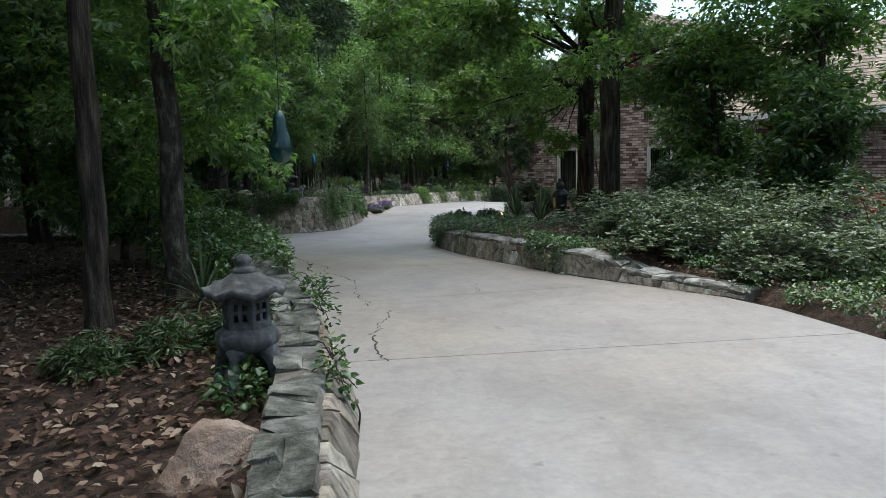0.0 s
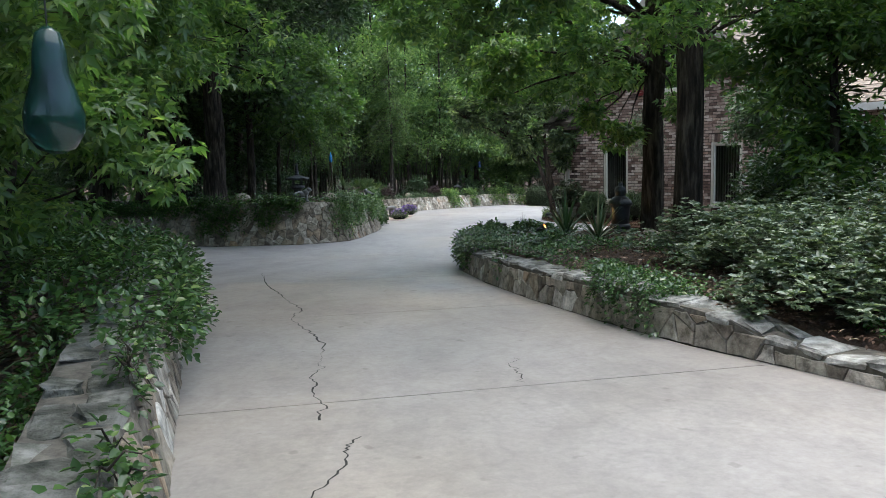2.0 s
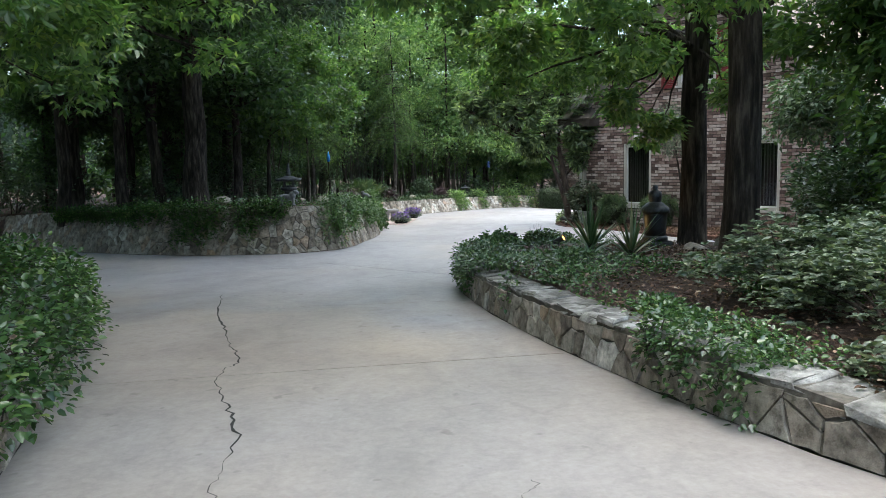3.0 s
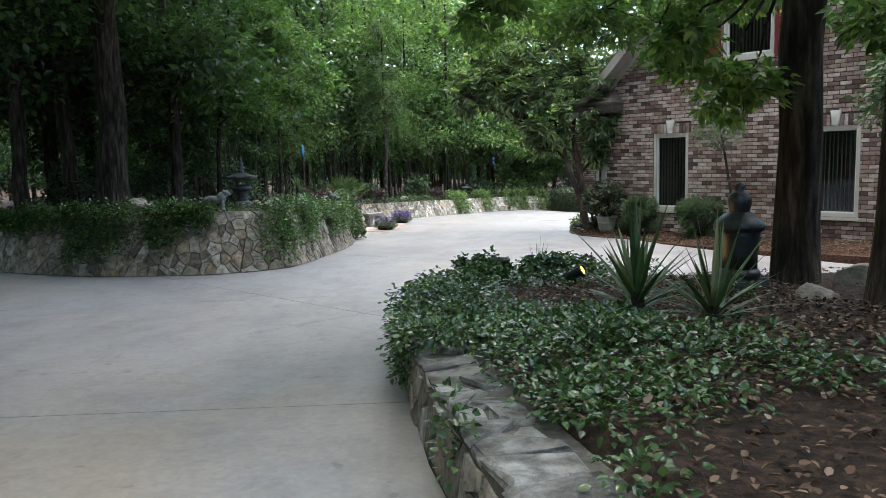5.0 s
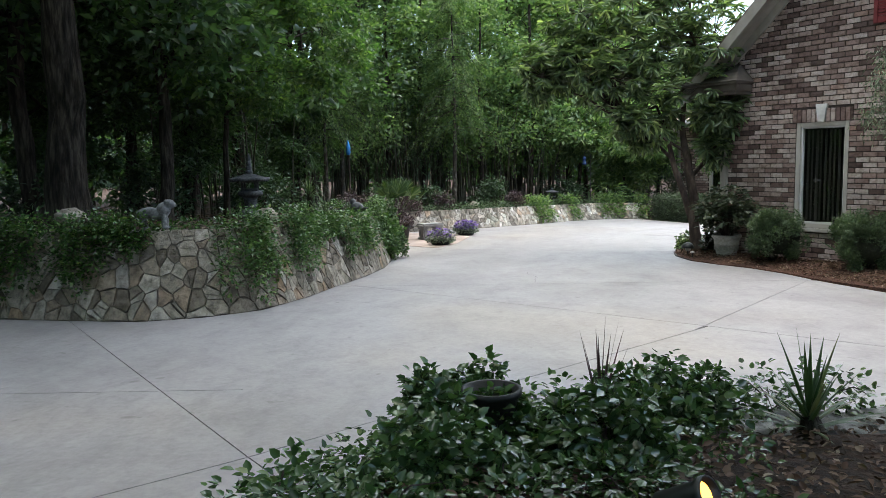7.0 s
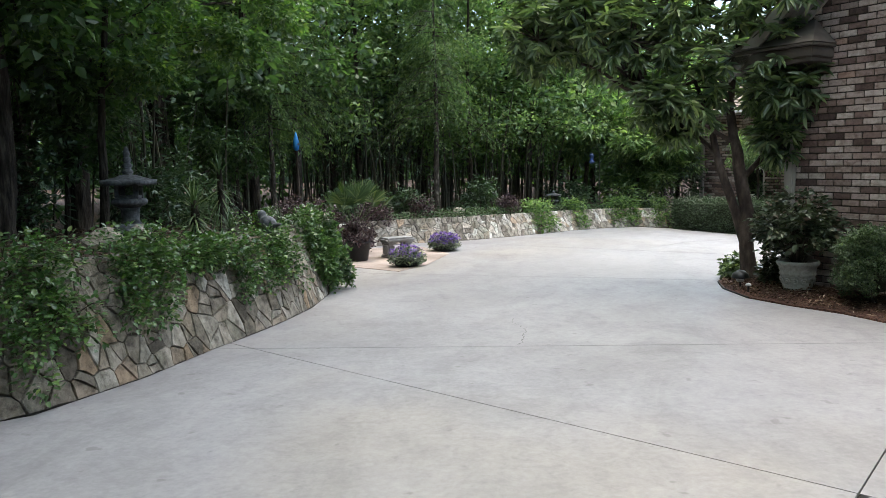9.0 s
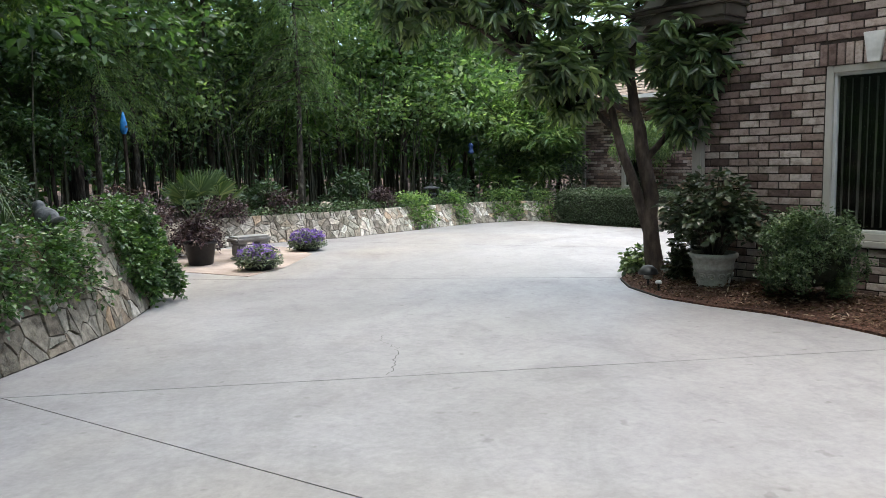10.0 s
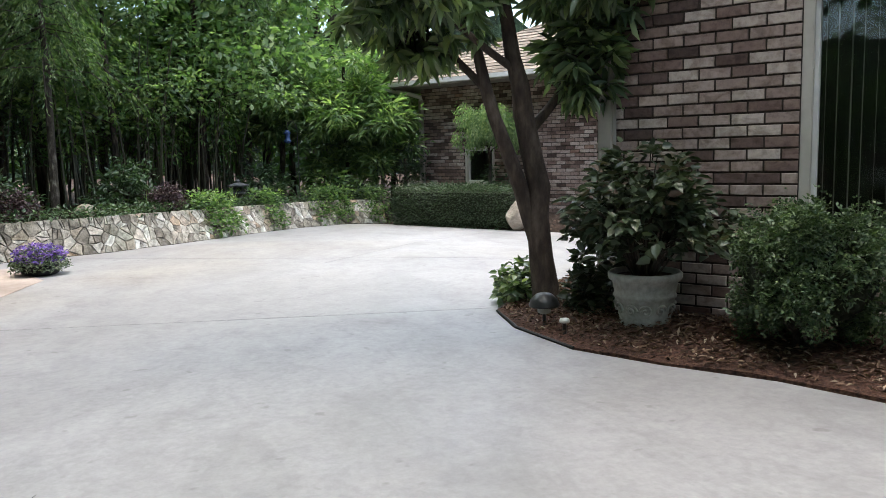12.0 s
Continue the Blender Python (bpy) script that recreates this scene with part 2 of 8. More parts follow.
M_PALEBARK = surface("pale_bark", [(0.36, (0.022, 0.018, 0.014)), (0.52, (0.06, 0.05, 0.04)), (0.66, (0.17, 0.155, 0.13))], 15, 0.92, 26, 0.9, 0.04, (1, 1, 0.4), 1.5, spec=0.2)
M_SOIL = surface("forest_floor", [(0.3, (0.018, 0.011, 0.008)), (0.5, (0.055, 0.032, 0.022)), (0.7, (0.12, 0.07, 0.05))], 14, 0.95, 30, 1.0, 0.05, None, 0.5)
M_MULCH = surface("red_mulch", [(0.3, (0.03, 0.014, 0.01)), (0.5, (0.11, 0.05, 0.035)), (0.72, (0.24, 0.13, 0.09))], 38, 0.95, 60, 1.0, 0.03, None, 1.2)
M_MORTAR = surface("stone_mortar", [(0.3, (0.07, 0.063, 0.053)), (0.7, (0.19, 0.172, 0.148))], 20, 0.95, 50, 0.7, 0.01, None, 2)
M_JOINT = surface("joint_dirt", [(0.3, (0.03, 0.029, 0.027)), (0.7, (0.09, 0.086, 0.08))], 12, 0.95)
M_BRICKMORTAR = surface("brick_mortar", [(0.3, (0.03, 0.022, 0.019)), (0.7, (0.075, 0.056, 0.048))], 30, 0.95, 60, 0.5, 0.005, None, 1.5)
M_TRIM = surface("beige_paint", [(0.3, (0.34, 0.315, 0.275)), (0.7, (0.42, 0.395, 0.35))], 6, 0.55, 40, 0.08, 0.003, None, 1.2)
M_SHINGLE = surface("brown_shingle", [(0.3, (0.16, 0.125, 0.1)), (0.6, (0.27, 0.22, 0.18)), (0.8, (0.36, 0.3, 0.25))], 10, 0.95, 60, 0.6, 0.01, None, 1.0, vary=0.25)
M_CASTSTONE = surface("cast_stone", [(0.32, (0.042, 0.044, 0.048)), (0.52, (0.092, 0.095, 0.1)), (0.7, (0.18, 0.184, 0.188))], 22, 0.85, 60, 0.6, 0.008, None, 3)
M_STATUE = surface("blue_grey_stone", [(0.32, (0.075, 0.08, 0.088)), (0.52, (0.15, 0.157, 0.168)), (0.7, (0.27, 0.28, 0.29))], 22, 0.85, 60, 0.6, 0.008, None, 3)
M_PALESTONE = surface("pale_stone", [(0.3, (0.26, 0.22, 0.18)), (0.6, (0.42, 0.37, 0.31)), (0.8, (0.52, 0.48, 0.42))], 14, 0.9, 34, 0.9, 0.02, None, 2.5)
M_POT = surface("grey_green_pot", [(0.35, (0.3, 0.3, 0.265)), (0.65, (0.44, 0.435, 0.39))], 30, 0.75, 60, 0.2, 0.003)
M_DARKPOT = surface("dark_plastic", [(0.3, (0.008, 0.008, 0.009)), (0.7, (0.02, 0.019, 0.018))], 12, 0.5)
M_KEY = surface("white_stone", [(0.3, (0.62, 0.61, 0.58)), (0.7, (0.74, 0.73, 0.7))], 14, 0.8, 40, 0.2, 0.004, None, 3)


def concrete_material():
    mt, nodes, links, b = material("concrete", 0.52, 0.0, 0.5)
    fine = ramp(nodes, links, noise_out(nodes, links, 26, 8, 0.7), [(0.3, (0.258, 0.247, 0.25)), (0.7, (0.33, 0.318, 0.322))])
    cloudy = ramp(nodes, links, noise_out(nodes, links, 0.55, 5, 0.62, (1, 1, 1), 0.6), [(0.3, (0.8, 0.79, 0.785)), (0.5, (0.99, 0.99, 0.99)), (0.7, (1.1, 1.1, 1.1))])
    col = mix(nodes, links, "MULTIPLY", 1.0, fine, cloudy)
    streak = ramp(nodes, links, noise_out(nodes, links, 2.2, 6, 0.7, (1, 0.45, 1), 1.2), [(0.34, (0.8, 0.8, 0.8)), (0.54, (1, 1, 1))])
    col = mix(nodes, links, "MULTIPLY", 0.7, col, streak)
    blots = ramp(nodes, links, noise_out(nodes, links, 6.5, 6, 0.68, (1, 1, 1), 0.8), [(0.36, (0.88, 0.88, 0.885)), (0.5, (1, 1, 1)), (0.66, (1.07, 1.07, 1.065))])
    col = mix(nodes, links, "MULTIPLY", 0.85, col, blots)
    gloss = ramp(nodes, links, noise_out(nodes, links, 0.8, 4, 0.6, (1, 0.6, 1), 0.5), [(0.35, (0.43, 0.43, 0.43)), (0.65, (0.6, 0.6, 0.6))])
    links.new(gloss, b.inputs["Roughness"])
    tan = ramp(nodes, links, noise_out(nodes, links, 0.28, 3, 0.5), [(0.5, (1, 1, 1)), (0.66, (1.05, 0.99, 0.88))])
    col = mix(nodes, links, "MULTIPLY", 0.8, col, tan)
    # warm near light and cooler far light, tinted into the concrete colour
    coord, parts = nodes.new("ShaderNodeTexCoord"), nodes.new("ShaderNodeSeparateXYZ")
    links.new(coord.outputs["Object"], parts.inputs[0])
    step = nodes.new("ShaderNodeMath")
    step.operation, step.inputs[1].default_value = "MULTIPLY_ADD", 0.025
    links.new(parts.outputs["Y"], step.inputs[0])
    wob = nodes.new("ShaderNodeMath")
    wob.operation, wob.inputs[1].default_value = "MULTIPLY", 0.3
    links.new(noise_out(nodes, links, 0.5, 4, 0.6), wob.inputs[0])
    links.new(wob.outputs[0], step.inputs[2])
    light_cast = ramp(nodes, links, step.outputs[0], [(0.2, (1.01, 0.99, 0.97)), (0.33, (1.04, 0.985, 0.92)), (0.43, (1.08, 0.99, 0.87)), (0.5, (1, 1, 1.02)), (1.0, (0.99, 1, 1.03))])
    col = mix(nodes, links, "MULTIPLY", 1.0, col, light_cast)
    spots = ramp(nodes, links, noise_out(nodes, links, 9, 2, 0.4), [(0.24, (0.55, 0.54, 0.52)), (0.3, (1, 1, 1))])
    col = mix(nodes, links, "MULTIPLY", 0.6, col, spots)
    links.new(col, b.inputs["Base Color"])
    bump(nodes, links, b, noise_out(nodes, links, 90, 6, 0.7), 0.12, 0.004)
    return mt


def stone_material(name="flagstone", wash=(0.72, 0.71, 0.69)):
    mt, nodes, links, b = material(name, 0.85, 0.0, 0.3)
    tone = ramp(nodes, links, random_value(nodes, links), [(0.0, (0.17, 0.145, 0.12)), (0.25, (0.32, 0.285, 0.24)), (0.5, (0.46, 0.43, 0.38)), (0.7, (0.36, 0.29, 0.225)), (0.85, (0.64, 0.62, 0.58)), (0.93, (0.42, 0.31, 0.22)), (1.0, (0.3, 0.275, 0.24))])
    grain = ramp(nodes, links, noise_out(nodes, links, 11, 8, 0.68), [(0.34, (0.36, 0.345, 0.33)), (0.5, (0.9, 0.89, 0.87)), (0.66, (1.36, 1.34, 1.31))])
    col = mix(nodes, links, "MULTIPLY", 1.0, tone, grain)
    moss = ramp(nodes, links, noise_out(nodes, links, 2.3, 5, 0.6), [(0.5, (1, 1, 1)), (0.7, (0.62, 0.66, 0.58))])
    col = mix(nodes, links, "MULTIPLY", 0.7, col, moss)
    col = mix(nodes, links, "MULTIPLY", 1.0, col, wash)
    links.new(col, b.inputs["Base Color"])
    bump(nodes, links, b, noise_out(nodes, links, 13, 8, 0.7), 1.0, 0.035)
    return mt


def brick_material():
    mt, nodes, links, b = material("brick", 0.85, 0.0, 0.3)
    tone = ramp(nodes, links, random_value(nodes, links), [(0.0, (0.1, 0.068, 0.06)), (0.15, (0.17, 0.115, 0.1)), (0.35, (0.27, 0.19, 0.165)), (0.55, (0.39, 0.3, 0.265)), (0.78, (0.5, 0.415, 0.37)), (0.93, (0.56, 0.48, 0.43)), (1.0, (0.32, 0.2, 0.155))])
    grain = ramp(nodes, links, noise_out(nodes, links, 24, 7, 0.7), [(0.3, (0.62, 0.6, 0.59)), (0.5, (0.95, 0.94, 0.93)), (0.72, (1.16, 1.15, 1.13))])
    col = mix(nodes, links, "MULTIPLY", 1.0, tone, grain)
    blot = ramp(nodes, links, noise_out(nodes, links, 6.5, 4, 0.6, (1, 1, 1.6), 0.8), [(0.36, (0.55, 0.5, 0.48)), (0.52, (1, 1, 1))])
    col = mix(nodes, links, "MULTIPLY", 0.75, col, blot)
    soot = ramp(nodes, links, noise_out(nodes, links, 1.6, 5, 0.65), [(0.4, (0.72, 0.7, 0.7)), (0.6, (1, 1, 1))])
    col = mix(nodes, links, "MULTIPLY", 0.8, col, soot)
    links.new(col, b.inputs["Base Color"])
    bump(nodes, links, b, noise_out(nodes, links, 70, 6, 0.7), 0.5, 0.006)
    return mt


def glass_material():
    mt, nodes, links, b = material("window_glass", 0.02, 0.0, 0.5)
    b.inputs["Base Color"].default_value = (0.9, 0.95, 0.93, 1)
    b.inputs["Transmission Weight"].default_value = 1.0
    b.inputs["IOR"].default_value = 1.45
    return mt


M_CAP = surface("weathered_cap", [(0.34, (0.12, 0.115, 0.107)), (0.48, (0.25, 0.245, 0.232)), (0.64, (0.46, 0.455, 0.44))], 9, 0.92, 22, 1.0, 0.03, None, 1.4, vary=0.3)
M_MOSSCAP = surface("mossy_cap", [(0.34, (0.05, 0.054, 0.043)), (0.48, (0.13, 0.132, 0.115)), (0.64, (0.28, 0.278, 0.262))], 9, 0.92, 22, 1.0, 0.03, None, 1.4, vary=0.3)
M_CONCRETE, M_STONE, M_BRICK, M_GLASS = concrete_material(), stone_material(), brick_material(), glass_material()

M_PALEFLAG = stone_material("pale_flagstone", (1.18, 1.2, 1.22))
M_GREYFLAG = stone_material("grey_flagstone", (0.9, 0.9, 0.91))

# ---- the lie of the land ----
YS = [-60, 0, 2, 4.5, 9, 14, 16, 20, 23, 27, 33, 40, 80]
ZS = [0.06, 0.06, 0.05, -0.02, -0.16, -0.42, -0.55, -0.68, -0.78, -0.83, -0.89, -1.15, -1.5]


def drive_z(x, y):
    return float(np.interp(y, YS, ZS)) - 0.06 * max(0.0, min(x, 14) - 6.8)


WEST_EDGE = [(0.04, -14), (0.03, 2.6), (0.09, 3.5), (0.0, 4.9), (-0.16, 5.45), (-0.37, 6.45), (-0.69, 8.0), (-1.1, 9.8), (-1.5, 11.1), (-2.1, 12.3), (-3.2, 13.1), (-5, 13.6), (-16, 14.5)]
BEND_EDGE = [(-16, 28), (-7.2, 23.4), (-4, 20.95), (-2.7, 20.2), (-0.96, 19.95), (-0.35, 20.2), (0.12, 20.65), (0.4, 21.6), (0.55, 22.6), (0.8, 23.7), (0.93, 24.6), (0.92, 25.6), (0.75, 26.4), (0.2, 27.0), (-0.2, 28.0), (-0.2, 29.5), (0.1, 30.8), (0.7, 31.7), (1.4, 32.1), (2.55, 32.6), (3.35, 33.35), (4.25, 34.5), (5.3, 35.9), (6.3, 36.6)]
HOUSE_EDGE = [(7.5, 36.7), (11.6, 31.0), (7.2, 27.7), (6.6, 27.1), (6.2, 26.75), (5.9, 26.3), (5.8, 25.7), (5.88, 25.0), (6.15, 24.5), (6.5, 24.0), (6.75, 23.4), (7.0, 22.5), (7.6, 21.0), (9.0, 18.9), (12, 14.9), (17, 8)]
ISLAND_EDGE = [(14, 5.9), (10, 11.4), (7.5, 14.3), (6, 15.5), (4.5, 16.0), (3.2, 15.9), (2.45, 15.4), (1.98, 14.5), (1.76, 13.4), (1.86, 11.6), (2.05, 10.1), (2.3, 8.75), (2.6, 7.75), (2.87, 7.15), (3.3, 6.1), (3.4, 5.4), (3.38, 4.2), (3.35, -14)]
DRIVE = WEST_EDGE + BEND_EDGE + HOUSE_EDGE + ISLAND_EDGE


def signed_distance(px, py, poly):
    """Distance to the outline, negative inside."""
    px, py = np.asarray(px, float), np.asarray(py, float)
    best = np.full(px.shape, 1e9)
    inside = np.zeros(px.shape, bool)
    for (x0, y0), (x1, y1) in zip(poly, poly[1:] + poly[:1]):
        dx, dy = x1 - x0, y1 - y0
        t = np.clip(((px - x0) * dx + (py - y0) * dy) / (dx * dx + dy * dy), 0, 1)
        best = np.minimum(best, np.hypot(px - x0 - t * dx, py - y0 - t * dy))
        if dy:
            cross = (y0 > py) != (y1 > py)
            inside ^= cross & (px < x0 + (py - y0) * dx / dy)
    return np.where(inside, -best, best)


def soil_z(x, y):
    """Height of the planted ground at a place beside the drive."""
    left = np.interp(y, [-40, 0, 3, 5, 10, 13, 17], [0.1, 0.12, 0.14, 0.2, 0.22, 0.2, 0.0])
    back = np.interp(y, [17, 20, 24, 27, 31, 35, 45], [0.1, 0.14, 0.02, -0.1, -0.42, -0.5, -0.7])
    left = left - np.interp(np.maximum(0, -0.3 - x - np.maximum(0, y - 5) * 0.22), [0, 1.0, 3.0], [0, 0.15, 0.22])
    far_left = np.interp(y, [14, 20], [0, 1])
    west = left * (1 - far_left) + back * far_left
    east = np.interp(y, [-40, 4, 6.2, 7.6, 11, 13, 14.6, 16, 18], [0.05, 0.0, 0.02, 0.1, 0.07, 0.0, -0.08, -0.3, -0.55])
    house = np.interp(y, [16, 20, 24, 30, 40], [-0.62, -0.66, -0.74, -0.8, -1.0]) - 0.02
    e = np.where(y < 16.6, east, house)
    mid = np.interp(y, [4, 16, 28, 38], [1.6, 1.6, 3.6, 6.5])
    return np.where(x < mid, west, e)


def terrain():
    near_x, near_y = np.arange(-14, 18.01, 0.22), np.arange(-8, 44.01, 0.22)
    xs = np.concatenate([[-400, -150, -70, -40, -28, -20], near_x, [22, 28, 40, 80, 200, 400]])
    ys = np.concatenate([[-400, -150, -60, -30, -15], near_y, [48, 55, 70, 110, 200, 500]])
    X, Y = np.meshgrid(xs, ys)
    sd = signed_distance(X.ravel(), Y.ravel(), DRIVE).reshape(X.shape)
    low = np.interp(Y, YS, ZS) - 0.06 * np.clip(np.minimum(X, 14) - 6.8, 0, None) - 0.14
    high = soil_z(X, Y)
    rise = np.clip(high - low - 0.14, 0, 1)
    t = np.clip((sd - np.clip(rise, 0.0, 0.3) * 0.6) / 0.2, 0, 1)
    bumps = np.array([[noise.noise((x * 0.7, y * 0.7, 0)) * 0.035 + noise.noise((x * 0.15, y * 0.15, 4)) * 0.12 * min(1, max(0, s - 1.5) / 4) for x, y, s in zip(a, b, c)] for a, b, c in zip(X, Y, sd)])
    Z = low * (1 - t) + (high + bumps) * t
    n, m = X.shape
    verts = np.stack([X, Y, Z], -1).reshape(-1, 3)
    i = (np.arange(n - 1)[:, None] * m + np.arange(m - 1)).ravel()
    faces = np.concatenate([np.stack([i, i + 1, i + m + 1], 1), np.stack([i, i + m + 1, i + m], 1)])
    ob = smooth(cloud((verts, faces), "ground", M_SOIL))
    return tagged(ob, "brown woodland floor covered with dead leaves and soil", "ground", kind="structure")


terrain()

# joints of the slabs: from, to
JOINTS = [((-0.3, 4.57), (3.6, 4.45)), ((-1, 6.76), (3.2, 7.22)), ((-2, 9.42), (2.6, 9.86)), ((-2.5, 12.7), (2.2, 12.58)), ((-1.4, 19.62), (1.48, 16.02)), ((0.7, 15.28), (4.44, 19.28)), ((4.44, 19.28), (6.95, 22.9)), ((0.1, 23.27), (6.5, 17.95)),
          ((0.5, 22.6), (7.3, 22.74)), ((0.2, 27.74), (6.6, 26.28)), ((1.2, 32.6), (8.5, 28.5)), ((-12, 16.6), (0.3, 17.3)), ((5.6, 14.7), (9.4, 19.0)), ((5.3, 30.0), (8.4, 33.16)), ((-5.2, 13), (-4.2, 22)),
          ((-0.2, 2.0), (3.6, 1.9)), ((-0.2, -0.8), (3.6, -0.9))]


def driveway():
    bm = bmesh.new()
    face = bm.faces.new([bm.verts.new((x, y, 0)) for x, y in DRIVE])
    bmesh.ops.triangulate(bm, faces=[face])
    for k in range(-13, 37):
        bmesh.ops.bisect_plane(bm, geom=bm.verts[:] + bm.edges[:] + bm.faces[:], plane_co=(0, k + 0.07, 0), plane_no=(0, 1, 0))
    for k in (6.8, 9, 11, 14):
        bmesh.ops.bisect_plane(bm, geom=bm.verts[:] + bm.edges[:] + bm.faces[:], plane_co=(k, 0, 0), plane_no=(1, 0, 0))
    gap = 0.0045
    for a, b in JOINTS:
        a, b = Vector((*a, 0)), Vector((*b, 0))
        d = (b - a).normalized()
        n = Vector((-d.y, d.x, 0))
        for s in (-gap, gap):
            fs = [f for f in bm.faces if min((v.co - a).dot(d) for v in f.verts) < (b - a).length and max((v.co - a).dot(d) for v in f.verts) > 0
                  and min((v.co - a).dot(n) for v in f.verts) < 0.02 and max((v.co - a).dot(n) for v in f.verts) > -0.02]
            bmesh.ops.bisect_plane(bm, geom=fs + list({e for f in fs for e in f.edges}) + list({v for f in fs for v in f.verts}), plane_co=a + n * s, plane_no=n)
    gone = []
    for f in bm.faces:
        c = f.calc_center_median()
        for a, b in JOINTS:
            a, b = Vector((*a, 0)), Vector((*b, 0))
            d = (b - a).normalized()
            if abs((c - a).dot(Vector((-d.y, d.x, 0)))) < gap and -0.6 < (c - a).dot(d) < (b - a).length + 0.6:
                gone.append(f)
                break
    bmesh.ops.delete(bm, geom=gone, context="FACES")
    base = bmesh.new()
    f = base.faces.new([base.verts.new((x, y, 0)) for x, y in DRIVE])
    bmesh.ops.triangulate(base, faces=[f])
    for k in range(-13, 37):
        bmesh.ops.bisect_plane(base, geom=base.verts[:] + base.edges[:] + base.faces[:], plane_co=(0, k + 0.07, 0), plane_no=(0, 1, 0))
    for k in (6.8, 9, 11, 14):
        bmesh.ops.bisect_plane(base, geom=base.verts[:] + base.edges[:] + base.faces[:], plane_co=(k, 0, 0), plane_no=(1, 0, 0))
    for v in base.verts:
        v.co.z = drive_z(v.co.x, v.co.y) - 0.018
    for f in base.faces:
        f.normal_update()
        if f.normal.z < 0:
            f.normal_flip()
    road = part("road", base, M_JOINT)
    tagged(road, "pale grey concrete driveway of jointed slabs with cracks", "driveway", kind="structure")
    bm.faces.ensure_lookup_table()
    left = set(bm.faces)
    while left:
        seed = left.pop()
        group, todo = [seed], [seed]
        while todo:
            f = todo.pop()
            for e in f.edges:
                for g in e.link_faces:
                    if g in left:
                        left.discard(g)
                        group.append(g)
                        todo.append(g)
        if sum(f.calc_area() for f in group) < 0.03:
            continue
        ids, verts, faces = {}, [], []
        for f in group:
            q = []
            for v in f.verts:
                if v not in ids:
                    ids[v] = len(verts)
                    verts.append((v.co.x, v.co.y, drive_z(v.co.x, v.co.y)))
                q.append(ids[v])
            if f.normal.z < 0:
                q = q[::-1]
            faces.append(tuple(q))
        rim = {}
        for q in faces:
            for i, j in zip(q, q[1:] + q[:1]):
                rim[(i, j)] = rim.get((i, j), 0) + 1
        n = len(verts)
        verts += [(x, y, z - 0.1) for x, y, z in verts]
        faces += [(j, i, i + n, j + n) for i, j in rim if (j, i) not in rim]
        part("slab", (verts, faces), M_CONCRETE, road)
    bm.free()
    return road


ROAD = driveway()


def ribbon(name, pts, width, parent, seed):
    """A crooked crack: a narrow dirt-filled strip."""
    rng = np.random.default_rng(seed)
    pts = np.array(pts, float)
    t = np.linspace(0, len(pts) - 1, (len(pts) - 1) * 12 + 1)
    x, y = np.interp(t, range(len(pts)), pts[:, 0]), np.interp(t, range(len(pts)), pts[:, 1])
    x += rng.normal(0, 0.011, len(x)) + np.interp(np.arange(len(x)), np.arange(0, len(x) + 5, 5), rng.normal(0, 0.022, len(np.arange(0, len(x) + 5, 5))))
    thick = np.interp(np.arange(len(x)), np.arange(0, len(x) + 7, 7), rng.uniform(0.1, 1.1, len(np.arange(0, len(x) + 7, 7))))
    verts, faces = [], []
    for k in range(len(x)):
        w = width * thick[k] * rng.uniform(0.6, 1.2)
        for s in (-1, 1):
            verts.append((x[k] + s * w / 2, y[k], drive_z(x[k], y[k]) + 0.003))
    for k in range(len(x) - 1):
        faces.append((2 * k, 2 * k + 1, 2 * k + 3, 2 * k + 2))
    return part(name, (verts, faces), M_CRACK, parent, "dark crooked crack in the concrete")


M_CRACK = surface("crack_dirt", [(0.3, (0.02, 0.019, 0.018)), (0.7, (0.05, 0.048, 0.045))], 15, 0.95)
ribbon("crack", [(0.28, 4.5), (0.25, 4.95), (0.24, 5.35), (0.33, 5.72), (0.4, 6.09), (0.45, 6.33)], 0.016, ROAD, 1)
ribbon("crack", [(0.29, 6.6), (0.21, 7.17), (0.2, 7.6), (0.21, 8.1), (0.07, 8.8), (-0.14, 9.51), (-0.11, 10.06), (-0.3, 10.83), (-0.65, 12.25), (-0.99, 13.9)], 0.018, ROAD, 2)
ribbon("crack", [(1.33, 7.08), (1.36, 7.5), (1.43, 7.66)], 0.008, ROAD, 3)
ribbon("crack", [(3.25, 22.7), (3.3, 23.3), (3.2, 23.9)], 0.006, ROAD, 4)


# ---- dry-laid stone walls ----
def clip(poly, nx, ny, c):
    """The part of a polygon with nx * x + ny * y <= c."""
    out = []
    for (ax, ay), (bx, by) in zip(poly, poly[1:] + poly[:1]):
        da, db = nx * ax + ny * ay - c, nx * bx + ny * by - c
        if da <= 0:
            out.append((ax, ay))
        if da * db < 0:
            t = da / (da - db)
            out.append((ax + t * (bx - ax), ay + t * (by - ay)))
    return out


def cells(points, bounds):
    """Voronoi cells of points in a box (x0, x1, y0, y1)."""
    x0, x1, y0, y1 = bounds
    pts = np.array(points)
    result = []
    for i, (px, py) in enumerate(pts):
        poly = [(x0, y0), (x1, y0), (x1, y1), (x0, y1)]
        near = np.argsort(((pts - pts[i]) ** 2).sum(1))[1:22]
        for qx, qy in pts[near]:
            nx, ny = qx - px, qy - py
            poly = clip(poly, nx, ny, (qx * qx + qy * qy - px * px - py * py) / 2)
            if len(poly) < 3:
                break
        if len(poly) >= 3:
            result.append(poly)
    return result


